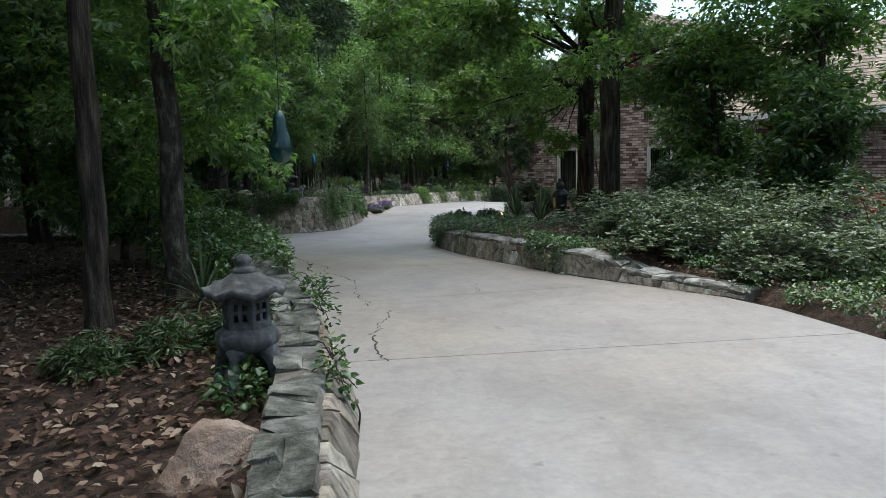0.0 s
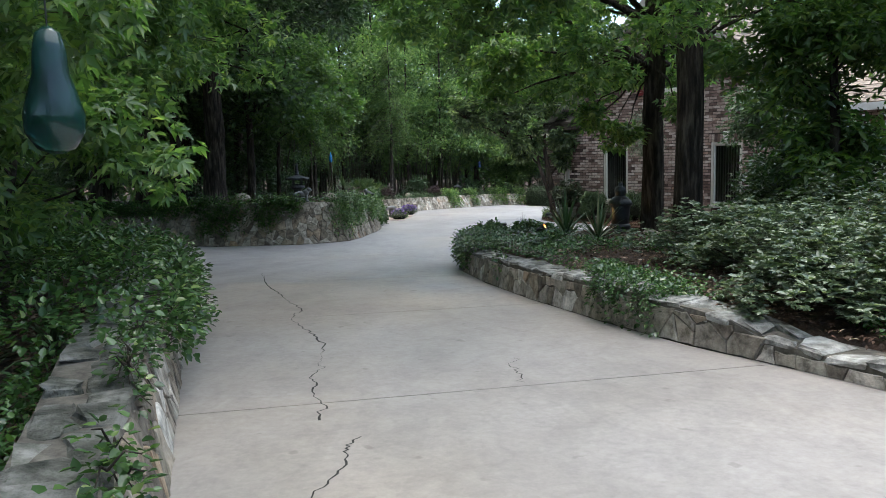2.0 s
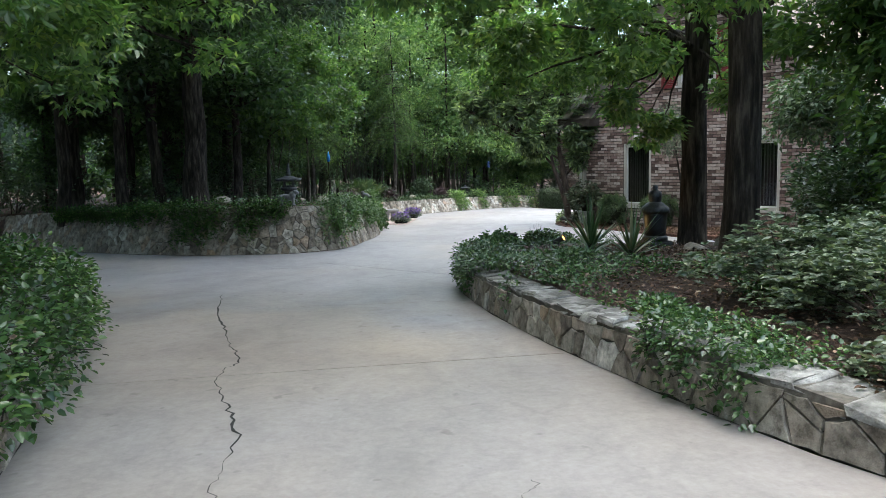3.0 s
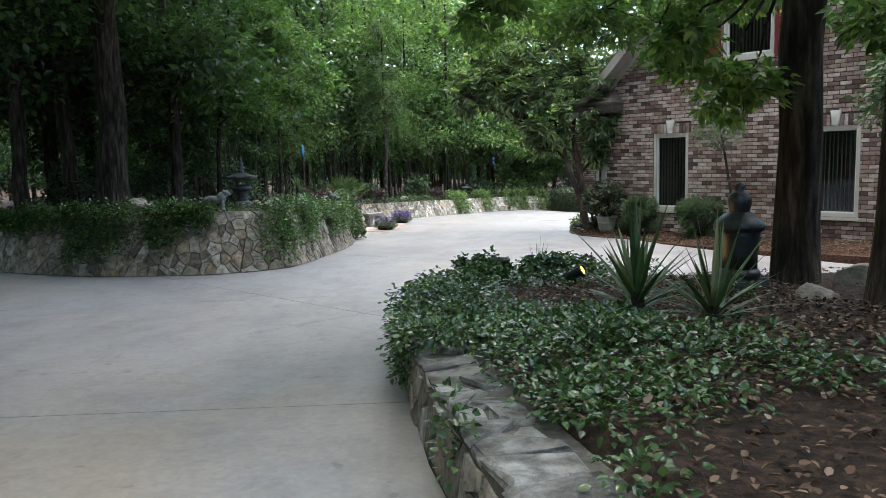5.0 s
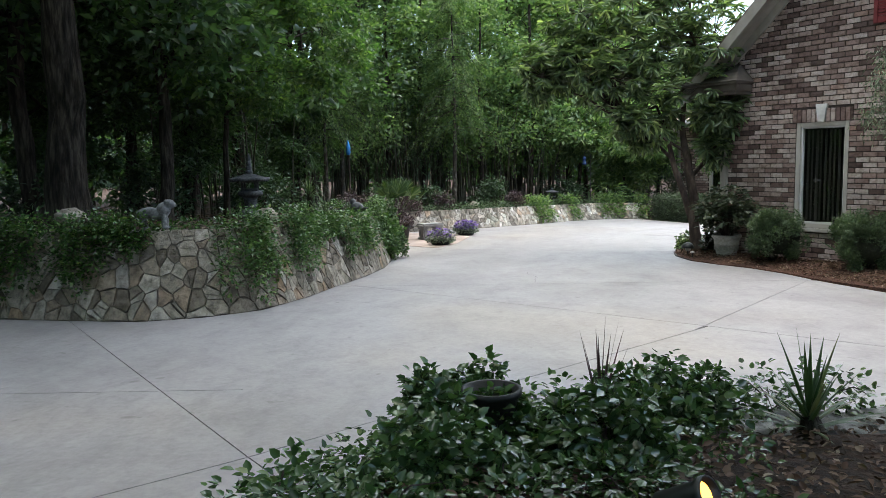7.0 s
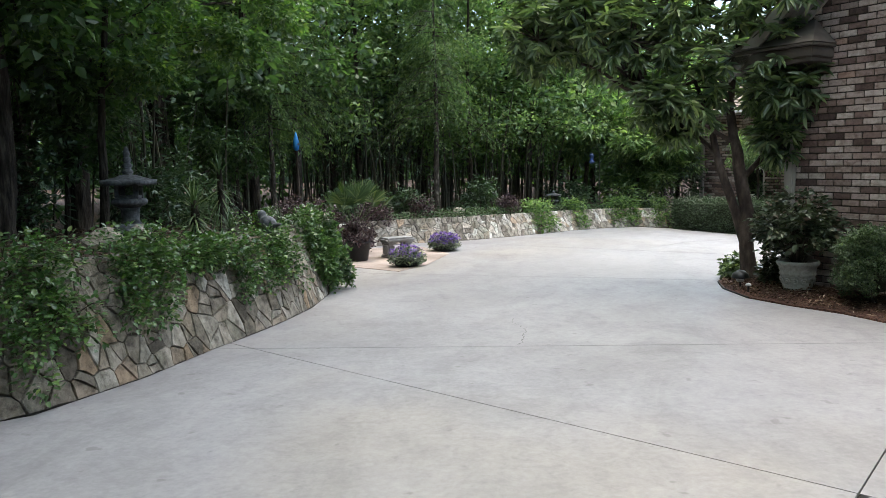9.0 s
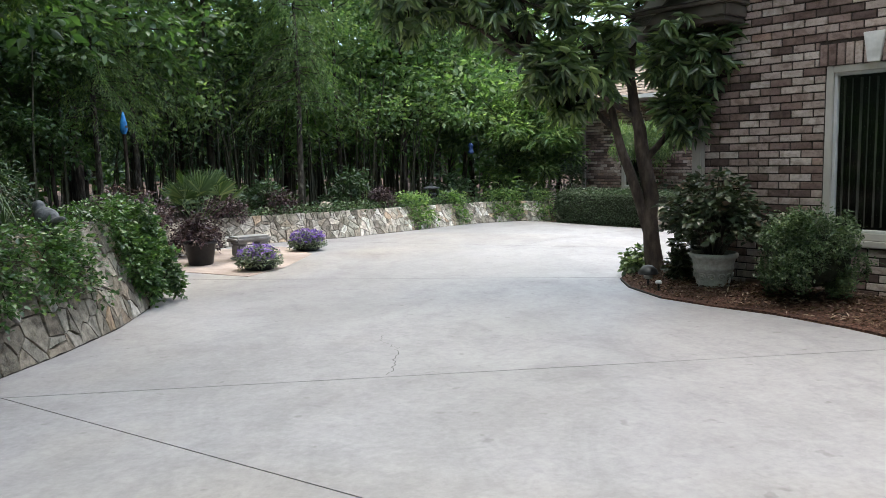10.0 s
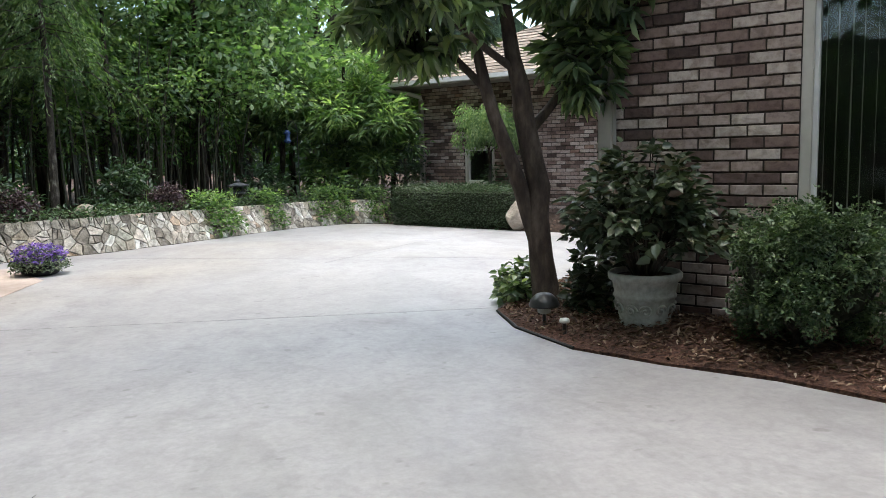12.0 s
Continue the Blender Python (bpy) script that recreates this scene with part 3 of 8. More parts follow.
def shrunk(poly, gap):
    """A convex polygon with its sides moved in."""
    cx, cy = sum(p[0] for p in poly) / len(poly), sum(p[1] for p in poly) / len(poly)
    out = list(poly)
    for (ax, ay), (bx, by) in zip(poly, poly[1:] + poly[:1]):
        l = math.hypot(bx - ax, by - ay)
        if l < 1e-6:
            continue
        nx, ny = (by - ay) / l, -(bx - ax) / l
        c = nx * ax + ny * ay
        if nx * cx + ny * cy > c:
            nx, ny, c = -nx, -ny, -c
        out = clip(out, nx, ny, c - gap)
        if len(out) < 3:
            return []
    return out


def along(path):
    """A function from metres along a plan line to its place and the way to its left."""
    pts = [Vector(p) for p in path]
    for _ in range(2):
        cut = [pts[0]]
        for a, b in zip(pts, pts[1:]):
            cut += [a.lerp(b, 0.25), a.lerp(b, 0.75)]
        pts = cut + [pts[-1]]
    steps = np.concatenate([[0], np.cumsum([(b - a).length for a, b in zip(pts, pts[1:])])])
    xs, ys = [p.x for p in pts], [p.y for p in pts]

    def at(s):
        x, y = float(np.interp(s, steps, xs)), float(np.interp(s, steps, ys))
        d = Vector((np.interp(s + 0.15, steps, xs) - np.interp(s - 0.15, steps, xs), np.interp(s + 0.15, steps, ys) - np.interp(s - 0.15, steps, ys))).normalized()
        return x, y, -d.y, d.x
    return at, float(steps[-1])


def stone_wall(name, path, height, batter, seed, size, label, cap=0.0, core=0.34, narrow=lambda s: 1.0, mat=None, middle=8.0, cap_mat=None, split=0.5):
    """A battered wall along a plan line, its face to the right of the way it runs. height: a function of metres along."""
    rng = np.random.default_rng(seed)
    at, length = along(path)
    top = max(height(s) for s in np.linspace(0, length, 30))
    slope = batter if callable(batter) else lambda s: batter

    def face(s, h, out):
        x, y, nx, ny = at(s)
        back = h * slope(s) - out
        return (x + nx * back, y + ny * back, drive_z(x, y) + h)

    # the core of mortar and rubble
    n = max(8, int(length / 0.25))
    verts, faces = [], []
    for k in range(n + 1):
        s = length * k / n
        hh = height(s)
        x, y, nx, ny = at(s)
        z = drive_z(x, y)
        lean = hh * slope(s)
        deep = lean + core * narrow(s)
        verts += [(x + nx * 0.002, y + ny * 0.002, z - 0.12), (x + nx * (lean + 0.002), y + ny * (lean + 0.002), z + hh - 0.02), (x + nx * deep, y + ny * deep, z + hh - 0.02), (x + nx * deep, y + ny * deep, z - 0.12)]
    for k in range(n):
        a, b = 4 * k, 4 * k + 4
        for i in range(4):
            j = (i + 1) % 4
            faces.append((a + i, b + i, b + j, a + j))
    faces += [(0, 1, 2, 3), tuple(4 * n + i for i in (3, 2, 1, 0))]
    wall = part(name, (verts, faces), M_MORTAR)
    tagged(wall, label, "retaining wall", kind="structure")

    rows = max(1, round(top / (size * 0.95)))
    cols = max(2, int(length / size))
    pts = [((c + 0.5 * (r % 2) + rng.uniform(0.12, 0.88)) * length / cols, (r + rng.uniform(0.1, 0.9)) * top / rows) for r in range(rows) for c in range(cols)]
    pts = [p for p in pts if rng.random() > 0.2]
    pieces, stones = [], []
    for poly in cells(pts, (0, length, 0.0, top)):
        if rng.random() < split:
            mx, my, a = sum(p[0] for p in poly) / len(poly), sum(p[1] for p in poly) / len(poly), rng.uniform(0, math.pi)
            nx, ny = math.cos(a), math.sin(a)
            c = nx * mx + ny * my + rng.uniform(-0.03, 0.03)
            pieces += [q for q in (clip(poly, nx, ny, c), clip(poly, -nx, -ny, -c)) if len(q) > 2]
        else:
            pieces.append(poly)
    for poly in pieces:
        cx = sum(p[0] for p in poly) / len(poly)
        poly = clip(poly, 0, 1, height(cx) - (0.05 if cap else 0.0))
        if len(poly) < 3:
            continue
        poly = shrunk(poly, 0.0036 * rng.uniform(0.4, 1.7))
        if len(poly) < 3 or abs(sum(a[0] * b[1] - b[0] * a[1] for a, b in zip(poly, poly[1:] + poly[:1]))) < 0.004:
            continue
        area = sum(a[0] * b[1] - b[0] * a[1] for a, b in zip(poly, poly[1:] + poly[:1]))
        if area < 0:
            poly = poly[::-1]
        # uneven outline
        ring = []
        for a, b in zip(poly, poly[1:] + poly[:1]):
            ring.append(a)
            l = math.hypot(b[0] - a[0], b[1] - a[1])
            if l > 0.1:
                t = rng.uniform(0.35, 0.65)
                off = rng.uniform(-0.012, 0.002)
                ring.append((a[0] + t * (b[0] - a[0]) - off * (b[1] - a[1]) / l * -1, a[1] + t * (b[1] - a[1]) + off * (b[0] - a[0]) / l * -1))
        proud = rng.uniform(0.003, 0.014)
        tilt = rng.uniform(-0.04, 0.04, 2)
        mx, my = sum(p[0] for p in ring) / len(ring), sum(p[1] for p in ring) / len(ring)
        k = len(ring)
        verts, faces = [], []
        for shrink, out in ((1.0, -0.03), (0.99, proud * 0.5), (0.95, proud)):
            for u, v in ring:
                uu, vv = mx + (u - mx) * shrink, my + (v - my) * shrink
                o = out if shrink == 1.0 and out < 0 else out + tilt[0] * (uu - mx) + tilt[1] * (vv - my) + rng.uniform(-0.004, 0.004)
                verts.append(face(min(max(uu, 0), length), max(vv, 0.0), o))
        for j in range(2):
            for i in range(k):
                n2 = (i + 1) % k
                faces.append((j * k + i, j * k + n2, (j + 1) * k + n2, (j + 1) * k + i))
        faces.append(tuple(2 * k + i for i in range(k)))
        stones.append((abs(mx - middle), (verts, faces)))
    stones.sort(key=lambda q: q[0])
    for _, data in stones[:300]:
        part("stone", data, mat or M_STONE, wall)
    if stones[300:]:
        tagged(part("stonework", joined(*[q[1] for q in stones[300:]]), mat or M_STONE, wall), kind="stuff")
    if cap:
        cols = max(2, int(length / 0.21))
        pts = []
        for c in range(cols):
            if rng.random() < 0.45:
                pts += [((c + rng.uniform(0.2, 0.8)) * length / cols, cap * rng.uniform(0.2, 0.3)), ((c + rng.uniform(0.2, 0.8)) * length / cols, cap * rng.uniform(0.7, 0.85))]
            else:
                pts.append(((c + rng.uniform(0.2, 0.8)) * length / cols, cap * rng.uniform(0.35, 0.65)))
        for poly in cells(pts, (0, length, -0.012, cap)):
            poly = shrunk(poly, 0.008)
            if len(poly) < 3:
                continue
            if sum(a[0] * b[1] - b[0] * a[1] for a, b in zip(poly, poly[1:] + poly[:1])) < 0:
                poly = poly[::-1]
            cx = sum(p[0] for p in poly) / len(poly)
            if height(cx) < 0.06:
                continue
            thick, lift, lean_u, lean_v = rng.uniform(0.03, 0.05), rng.uniform(-0.018, 0.014), rng.uniform(-0.1, 0.1), rng.uniform(-0.12, 0.12)
            k = len(poly)
            verts, faces = [], []
            for dz, sh in ((-thick, 1.0), (-0.016, 1.0), (0.0, 0.86)):
                for u, v in poly:
                    my = sum(p[1] for p in poly) / k
                    uu, vv = cx + (u - cx) * sh, my + (v - my) * sh
                    uu = min(max(uu + rng.uniform(-0.018, 0.018), 0), length)
                    hh = height(uu)
                    x, y, nx, ny = at(uu)
                    back = hh * slope(uu) + vv * narrow(uu) + rng.uniform(-0.02, 0.02)
                    verts.append((x + nx * back, y + ny * back, drive_z(x, y) + hh + lift + dz + lean_u * (u - cx) + lean_v * (v - my) + rng.uniform(-0.004, 0.004)))
            for j in range(2):
                for i in range(k):
                    n2 = (i + 1) % k
                    faces.append((j * k + i, j * k + n2, (j + 1) * k + n2, (j + 1) * k + i))
            faces.append(tuple(2 * k + i for i in range(k)))
            part("cap_stone", (verts, faces), cap_mat or M_CAP, wall)
    return wall


def level(pairs):
    return lambda s: float(np.interp(s, [p[0] for p in pairs], [p[1] for p in pairs]))


WALL_WEST = [(0.05, -2.5), (0.03, 1.0), (0.03, 2.6), (0.09, 3.5), (0.0, 4.9), (-0.16, 5.45), (-0.37, 6.45), (-0.69, 8.0), (-1.1, 9.8), (-1.5, 11.1), (-2.1, 12.3), (-3.2, 13.1), (-5, 13.6), (-7.5, 13.8)]
WALL_BEND = [(-9.0, 24.7), (-7.2, 23.4), (-4, 20.95), (-2.7, 20.2), (-0.96, 19.95), (-0.35, 20.2), (0.12, 20.65), (0.4, 21.6), (0.55, 22.6), (0.8, 23.7), (0.93, 24.6), (0.92, 25.6), (0.75, 26.4), (0.2, 27.0), (-0.2, 28.0), (-0.2, 29.5)]
WALL_FAR = [(-0.2, 29.4), (0.1, 30.8), (0.7, 31.7), (1.4, 32.1), (2.55, 32.6), (3.35, 33.35), (4.25, 34.5), (5.3, 35.9), (6.3, 36.6), (7.6, 36.9)]
WALL_EAST = [(3.38, 5.9), (3.25, 6.2), (2.87, 7.15), (2.6, 7.75), (2.3, 8.75), (2.05, 10.1), (1.86, 11.6), (1.76, 13.4), (1.98, 14.5), (2.45, 15.4), (3.2, 15.9), (4.5, 16.0)]
stone_wall("wall_west", WALL_WEST, level([(0, 0.1), (4, 0.18), (6, 0.28), (9, 0.45), (13, 0.5), (22, 0.5)]), level([(0, 0.6), (6.4, 0.55), (8.3, 0.25), (22, 0.15)]), 11, 0.17, "low grey flagstone retaining wall with flat cap stones and ivy", cap=0.34, narrow=level([(0, 0.55), (6, 0.6), (9, 0.95), (12, 1.0)]), mat=M_GREYFLAG, cap_mat=M_MOSSCAP)
stone_wall("wall_bend", WALL_BEND, level([(0, 0.7), (3, 0.88), (8, 0.92), (12, 0.9), (15, 0.88), (17.5, 0.85), (19, 0.6), (22, 0.5)]), 0.32, 12, 0.15, "tall sloped retaining wall of tan flagstones with dark joints", middle=14.5, split=0.32)
stone_wall("wall_far", WALL_FAR, level([(0, 0.5), (12, 0.5)]), 0.45, 13, 0.135, "pale sloped flagstone retaining wall along the drive", mat=M_PALEFLAG)
stone_wall("wall_east", WALL_EAST[::-1], level([(0, 0.28), (3.5, 0.3), (6, 0.31), (9.2, 0.3), (10.2, 0.25), (10.7, 0.14), (12.4, 0.07)]), 0.1, 14, 0.15, "low grey flagstone retaining wall with flat cap stones", cap=0.28, mat=M_GREYFLAG, split=0.12)


# ---- the brick house ----
HOUSE = pose(6.64, 26.08, 0, 0, 0, -54)
COURSE, BRICK, MJ = 0.0775, 0.214, 0.013


def core(name, s0, s1, base, top, holes, thick, m, parent, mat):
    """The body of a wall in its own x and z, its face at y = 0.012, open where the holes are. top: a function of x."""
    cuts = sorted({s0, s1, *[h for hole in holes for h in hole[:2]], *[x for x in (3.5,) if s0 < x < s1]})
    verts, faces = [], []

    def prism(a, b, za0, zb0, za1, zb1):
        o = len(verts)
        for y in (0.012, thick):
            verts.extend([(a, y, za0), (b, y, zb0), (b, y, zb1), (a, y, za1)])
        faces.extend([(o, o + 1, o + 2, o + 3), (o + 7, o + 6, o + 5, o + 4), (o, o + 4, o + 5, o + 1), (o + 1, o + 5, o + 6, o + 2), (o + 2, o + 6, o + 7, o + 3), (o + 3, o + 7, o + 4, o)])

    for a, b in zip(cuts, cuts[1:]):
        z = base
        for h in sorted((h for h in holes if h[0] <= a + 1e-6 and h[1] >= b - 1e-6), key=lambda h: h[2]):
            prism(a, b, z, z, h[2], h[2])
            z = h[3]
        prism(a, b, z, z, top(a), top(b))
    return part(name, (verts, faces), mat, parent, m=m)


def brick_row(s0, s1, base, top, holes):
    """Boxes (x0, x1, z0, z1) of a running bond, cut at the holes and under the roof."""
    boxes = []
    n = 0
    high = max(top(s0), top(s1), top(min(max(3.5, s0), s1)))
    while base + n * COURSE < high:
        z0, z1 = base + n * COURSE + MJ / 2, base + (n + 1) * COURSE - MJ / 2
        x = s0 - (BRICK / 2 if n % 2 else 0)
        while x < s1:
            spans = [(max(x + MJ / 2, s0), min(x + BRICK - MJ / 2, s1))]
            for h in holes:
                if z1 > h[2] and z0 < h[3]:
                    spans = [q for a, b in spans for q in ((a, min(b, h[0] - 0.004)), (max(a, h[1] + 0.004), b)) if q[1] - q[0] > 0.02]
            for a, b in spans:
                if b - a < 0.02:
                    continue
                # trim under the slope
                if min(top(a), top(b)) < z1:
                    if max(top(a), top(b)) < z1:
                        continue
                    while b - a > 0.03 and min(top(a), top(b)) < z1:
                        if top(a) < top(b):
                            a += 0.02
                        else:
                            b -= 0.02
                    if b - a < 0.04:
                        continue
                boxes.append((a, b, z0, z1))
            x += BRICK
        n += 1
    return boxes


def brick_mesh(b, rng, proud=0.0):
    x0, x1, z0, z1 = b
    j = lambda: rng.uniform(-0.0015, 0.0015)
    y = proud + rng.uniform(-0.0025, 0.0015)
    e = 0.003
    v = [(x0 + j(), y + 0.004, z0 + j()), (x1 + j(), y + 0.004, z0 + j()), (x1 + j(), y + 0.004, z1 + j()), (x0 + j(), y + 0.004, z1 + j())]
    f = [(p[0] + (e if i in (0, 3) else -e), y, p[2] + (e if i < 2 else -e)) for i, p in enumerate(v)]
    back = [(p[0], 0.02, p[2]) for p in v]
    faces = [(4, 5, 6, 7), (0, 1, 5, 4), (1, 2, 6, 5), (2, 3, 7, 6), (3, 0, 4, 7), (8, 9, 1, 0), (9, 10, 2, 1), (10, 11, 3, 2), (11, 8, 0, 3)]
    return v + f + back, faces


def lay_bricks(boxes, parent, m, near, seed):
    """Bricks within near(box) as pieces of their own, the rest as one mesh."""
    rng = np.random.default_rng(seed)
    rest = []
    for b in boxes:
        data = brick_mesh(b, rng)
        if near(b):
            part("brick", data, M_BRICK, parent, m=m)
        else:
            rest.append(data)
    if rest:
        ob = part("brickwork", joined(*rest), M_BRICK, parent, m=m)
        tagged(ob, kind="stuff")


M_FRAME = surface("window_paint", [(0.3, (0.42, 0.39, 0.34)), (0.7, (0.5, 0.47, 0.42))], 8, 0.5, 50, 0.05, 0.002)
M_SHUTTER = surface("red_shutter", [(0.3, (0.12, 0.016, 0.018)), (0.7, (0.17, 0.026, 0.028))], 8, 0.55, 40, 0.1, 0.003)
M_BLIND = surface("blind_slat", [(0.3, (0.09, 0.085, 0.08)), (0.7, (0.13, 0.12, 0.11))], 6, 0.7)
M_DARKROOM = surface("dim_room", [(0.3, (0.03, 0.028, 0.025)), (0.7, (0.05, 0.045, 0.04))], 5, 0.9)
M_METALTRIM = surface("white_metal", [(0.3, (0.56, 0.55, 0.53)), (0.7, (0.64, 0.63, 0.61))], 8, 0.45)


def window(name, s0, s1, z0, z1, m, blinds=True, sill=True, label="narrow window in a beige frame with dark vertical blinds"):
    w = tagged(new(name), label, "window", kind="structure")
    w.matrix_basis = m
    f = 0.065
    bm = bmesh.new()
    for a in ((s0, s0 + f, z0, z1), (s1 - f, s1, z0, z1), (s0 + f, s1 - f, z1 - f, z1), (s0 + f, s1 - f, z0, z0 + f)):
        box(bm, a[0], a[1], 0.015, 0.13, a[2], a[3], bevel=0.006)
    part("window_frame", bm, M_FRAME, w)
    bm = bmesh.new()
    g = f + 0.028
    for a in ((s0 + f, s0 + g, z0 + f, z1 - f), (s1 - g, s1 - f, z0 + f, z1 - f), (s0 + g, s1 - g, z1 - g, z1 - f), (s0 + g, s1 - g, z0 + f, z0 + g)):
        box(bm, a[0], a[1], 0.05, 0.11, a[2], a[3], bevel=0.004)
    part("sash", bm, M_METALTRIM, w)
    pane = part("pane", boxed(s0 + g - 0.005, s1 - g + 0.005, 0.085, 0.089, z0 + g - 0.005, z1 - g + 0.005), M_GLASS, w)
    pane.visible_shadow = False
    if sill:
        part("window_sill", boxed(s0 - 0.04, s1 + 0.04, -0.045, 0.1, z0 - 0.06, z0 - 0.002, bevel=0.008), M_FRAME, w)
    if blinds:
        x = s0 + g + 0.02
        first = None
        while x < s1 - g - 0.01:
            if first is None:
                bm = boxed(-0.001, 0.001, 0.0, 0.075, z0 + g + 0.02, z1 - g - 0.02)
                first = part("blind_slat", bm, M_BLIND, w, m=pose(x, 0.15, 0, 0, 0, 8))
            else:
                ob = new("blind_slat", first.data)
                ob.matrix_basis = pose(x, 0.15, 0, 0, 0, 8 + 6 * math.sin(x * 37))
                ob.parent = w
            x += 0.072
    # the room behind, its dimness put into near-black walls
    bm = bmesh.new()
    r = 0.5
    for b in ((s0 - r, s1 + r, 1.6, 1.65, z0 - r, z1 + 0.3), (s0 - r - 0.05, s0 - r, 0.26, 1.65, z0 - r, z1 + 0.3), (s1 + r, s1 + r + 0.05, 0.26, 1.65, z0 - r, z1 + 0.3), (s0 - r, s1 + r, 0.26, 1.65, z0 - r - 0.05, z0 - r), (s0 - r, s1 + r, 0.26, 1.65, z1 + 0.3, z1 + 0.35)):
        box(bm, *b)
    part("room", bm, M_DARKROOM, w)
    return w


def soldier_row(s0, s1, z, m, parent, seed):
    rng = np.random.default_rng(seed)
    x = s0
    while x < s1 - 0.03:
        part("brick", brick_mesh((x + MJ / 2, min(x + COURSE, s1) - MJ / 2, z + 0.004, z + 0.2), rng, -0.006), M_BRICK, parent, m=m)
        x += COURSE


def keystone(s, z, m, parent):
    bm = bmesh.new()
    vs = []
    for y in (-0.035, 0.02):
        vs += [bm.verts.new((s - 0.05, y, z)), bm.verts.new((s + 0.05, y, z)), bm.verts.new((s + 0.095, y, z + 0.27)), bm.verts.new((s - 0.095, y, z + 0.27))]
    for q in ((0, 1, 2, 3), (7, 6, 5, 4), (0, 4, 5, 1), (1, 5, 6, 2), (2, 6, 7, 3), (3, 7, 4, 0)):
        bm.faces.new([vs[i] for i in q])
    bmesh.ops.bevel(bm, geom=bm.edges[:], offset=0.006, segments=2, affect="EDGES")
    part("keystone", bm, M_KEY, parent, "white cast keystone", m=m)


def gable_top(s):
    return 2.2 + 0.92 * (3.5 - abs(s - 3.5))


W1, W2, WUP = (1.39, 2.24, -0.27, 1.36), (4.78, 5.63, -0.27, 1.36), (2.98, 4.02, 2.75, 4.05)
SOLD = [(w[0] - 0.06, w[1] + 0.06, w[3], w[3] + 0.204) for w in (W1, W2)]
front = tagged(part("wall_front", boxed(0.02, 6.98, 0.1, 0.24, -1.3, -1.02), M_BRICKMORTAR, m=HOUSE), "gable wall of mixed rose and brown bricks with dark mortar", "wall", kind="structure")
I4 = Matrix.Identity(4)
core("mortar", 0.0, 7.0, -1.2, gable_top, [W1, W2, WUP], 0.25, I4, front, M_BRICKMORTAR)
soldier_row(SOLD[0][0], SOLD[0][1], W1[3], I4, front, 3)
soldier_row(SOLD[1][0], SOLD[1][1], W2[3], I4, front, 4)
keystone(1.815, 1.36, I4, front)
keystone(5.205, 1.36, I4, front)
window("window_1", *W1, HOUSE)
window("window_2", *W2, HOUSE, label="narrow ground-floor window with closed grey-green blinds")
window("window_3", *WUP, HOUSE, label="upper gable window between dark red shutters")


def shutter(s, z0, z1):
    t = thing("shutter", "dark red louvred wooden window shutter on brick", "shutter", HOUSE, group="gable shutters")
    bm = bmesh.new()
    for a in ((s, s + 0.06, z0, z1), (s + 0.34, s + 0.4, z0, z1), (s + 0.06, s + 0.34, z0, z0 + 0.09), (s + 0.06, s + 0.34, z1 - 0.09, z1), (s + 0.06, s + 0.34, (z0 + z1) / 2 - 0.04, (z0 + z1) / 2 + 0.04)):
        box(bm, a[0], a[1], -0.035, -0.004, a[2], a[3], bevel=0.004)
    part("frame", bm, M_SHUTTER, t)
    bm = bmesh.new()
    z = z0 + 0.1
    while z < z1 - 0.1:
        box(bm, s + 0.055, s + 0.345, -0.028, -0.012, z, z + 0.03, m=None)
        z += 0.042
    part("louvres", bm, M_SHUTTER, t)
    return t


shutter(2.55, 2.7, 4.05)
shutter(4.05, 2.7, 4.05)


def roof_slab(name, corners, thick, mat, parent, m):
    """A sloping slab from four corners, its thickness downward."""
    v = [Vector(c) for c in corners]
    verts = [tuple(p) for p in v] + [(p.x, p.y, p.z - thick) for p in v]
    return part(name, (verts, [(0, 1, 2, 3), (7, 6, 5, 4), (0, 4, 5, 1), (1, 5, 6, 2), (2, 6, 7, 3), (3, 7, 4, 0)]), mat, parent, m=m)


def shingles(parent, m, eave_a, eave_b, ridge_a, ridge_b, rows, seed):
    """Overlapping tabs on a slope."""
    rng = np.random.default_rng(seed)
    ea, eb, ra, rb = Vector(eave_a), Vector(eave_b), Vector(ridge_a), Vector(ridge_b)
    n = (eb - ea).cross(ra - ea).normalized()
    if n.z < 0:
        n = -n
    verts, faces = [], []
    for r in range(rows):
        t0, t1 = r / rows, min(1, (r + 1.25) / rows)
        a0, b0, a1, b1 = ea.lerp(ra, t0), eb.lerp(rb, t0), ea.lerp(ra, t1), eb.lerp(rb, t1)
        count = max(1, int((b0 - a0).length / 0.3))
        for k in range(count):
            u0, u1 = (k + 0.02) / count, (k + 0.98) / count
            lift = n * (0.022 + rng.uniform(-0.004, 0.004))
            o = len(verts)
            verts += [tuple(a0.lerp(b0, u0) + lift), tuple(a0.lerp(b0, u1) + lift), tuple(a1.lerp(b1, u1) + n * 0.004), tuple(a1.lerp(b1, u0) + n * 0.004), tuple(a0.lerp(b0, u0)), tuple(a0.lerp(b0, u1))]
            faces += [(o, o + 1, o + 2, o + 3), (o + 4, o + 5, o + 1, o)]
    ob = part("shingles", (verts, faces), M_SHINGLE, parent, m=m)
    return tagged(ob, kind="stuff")


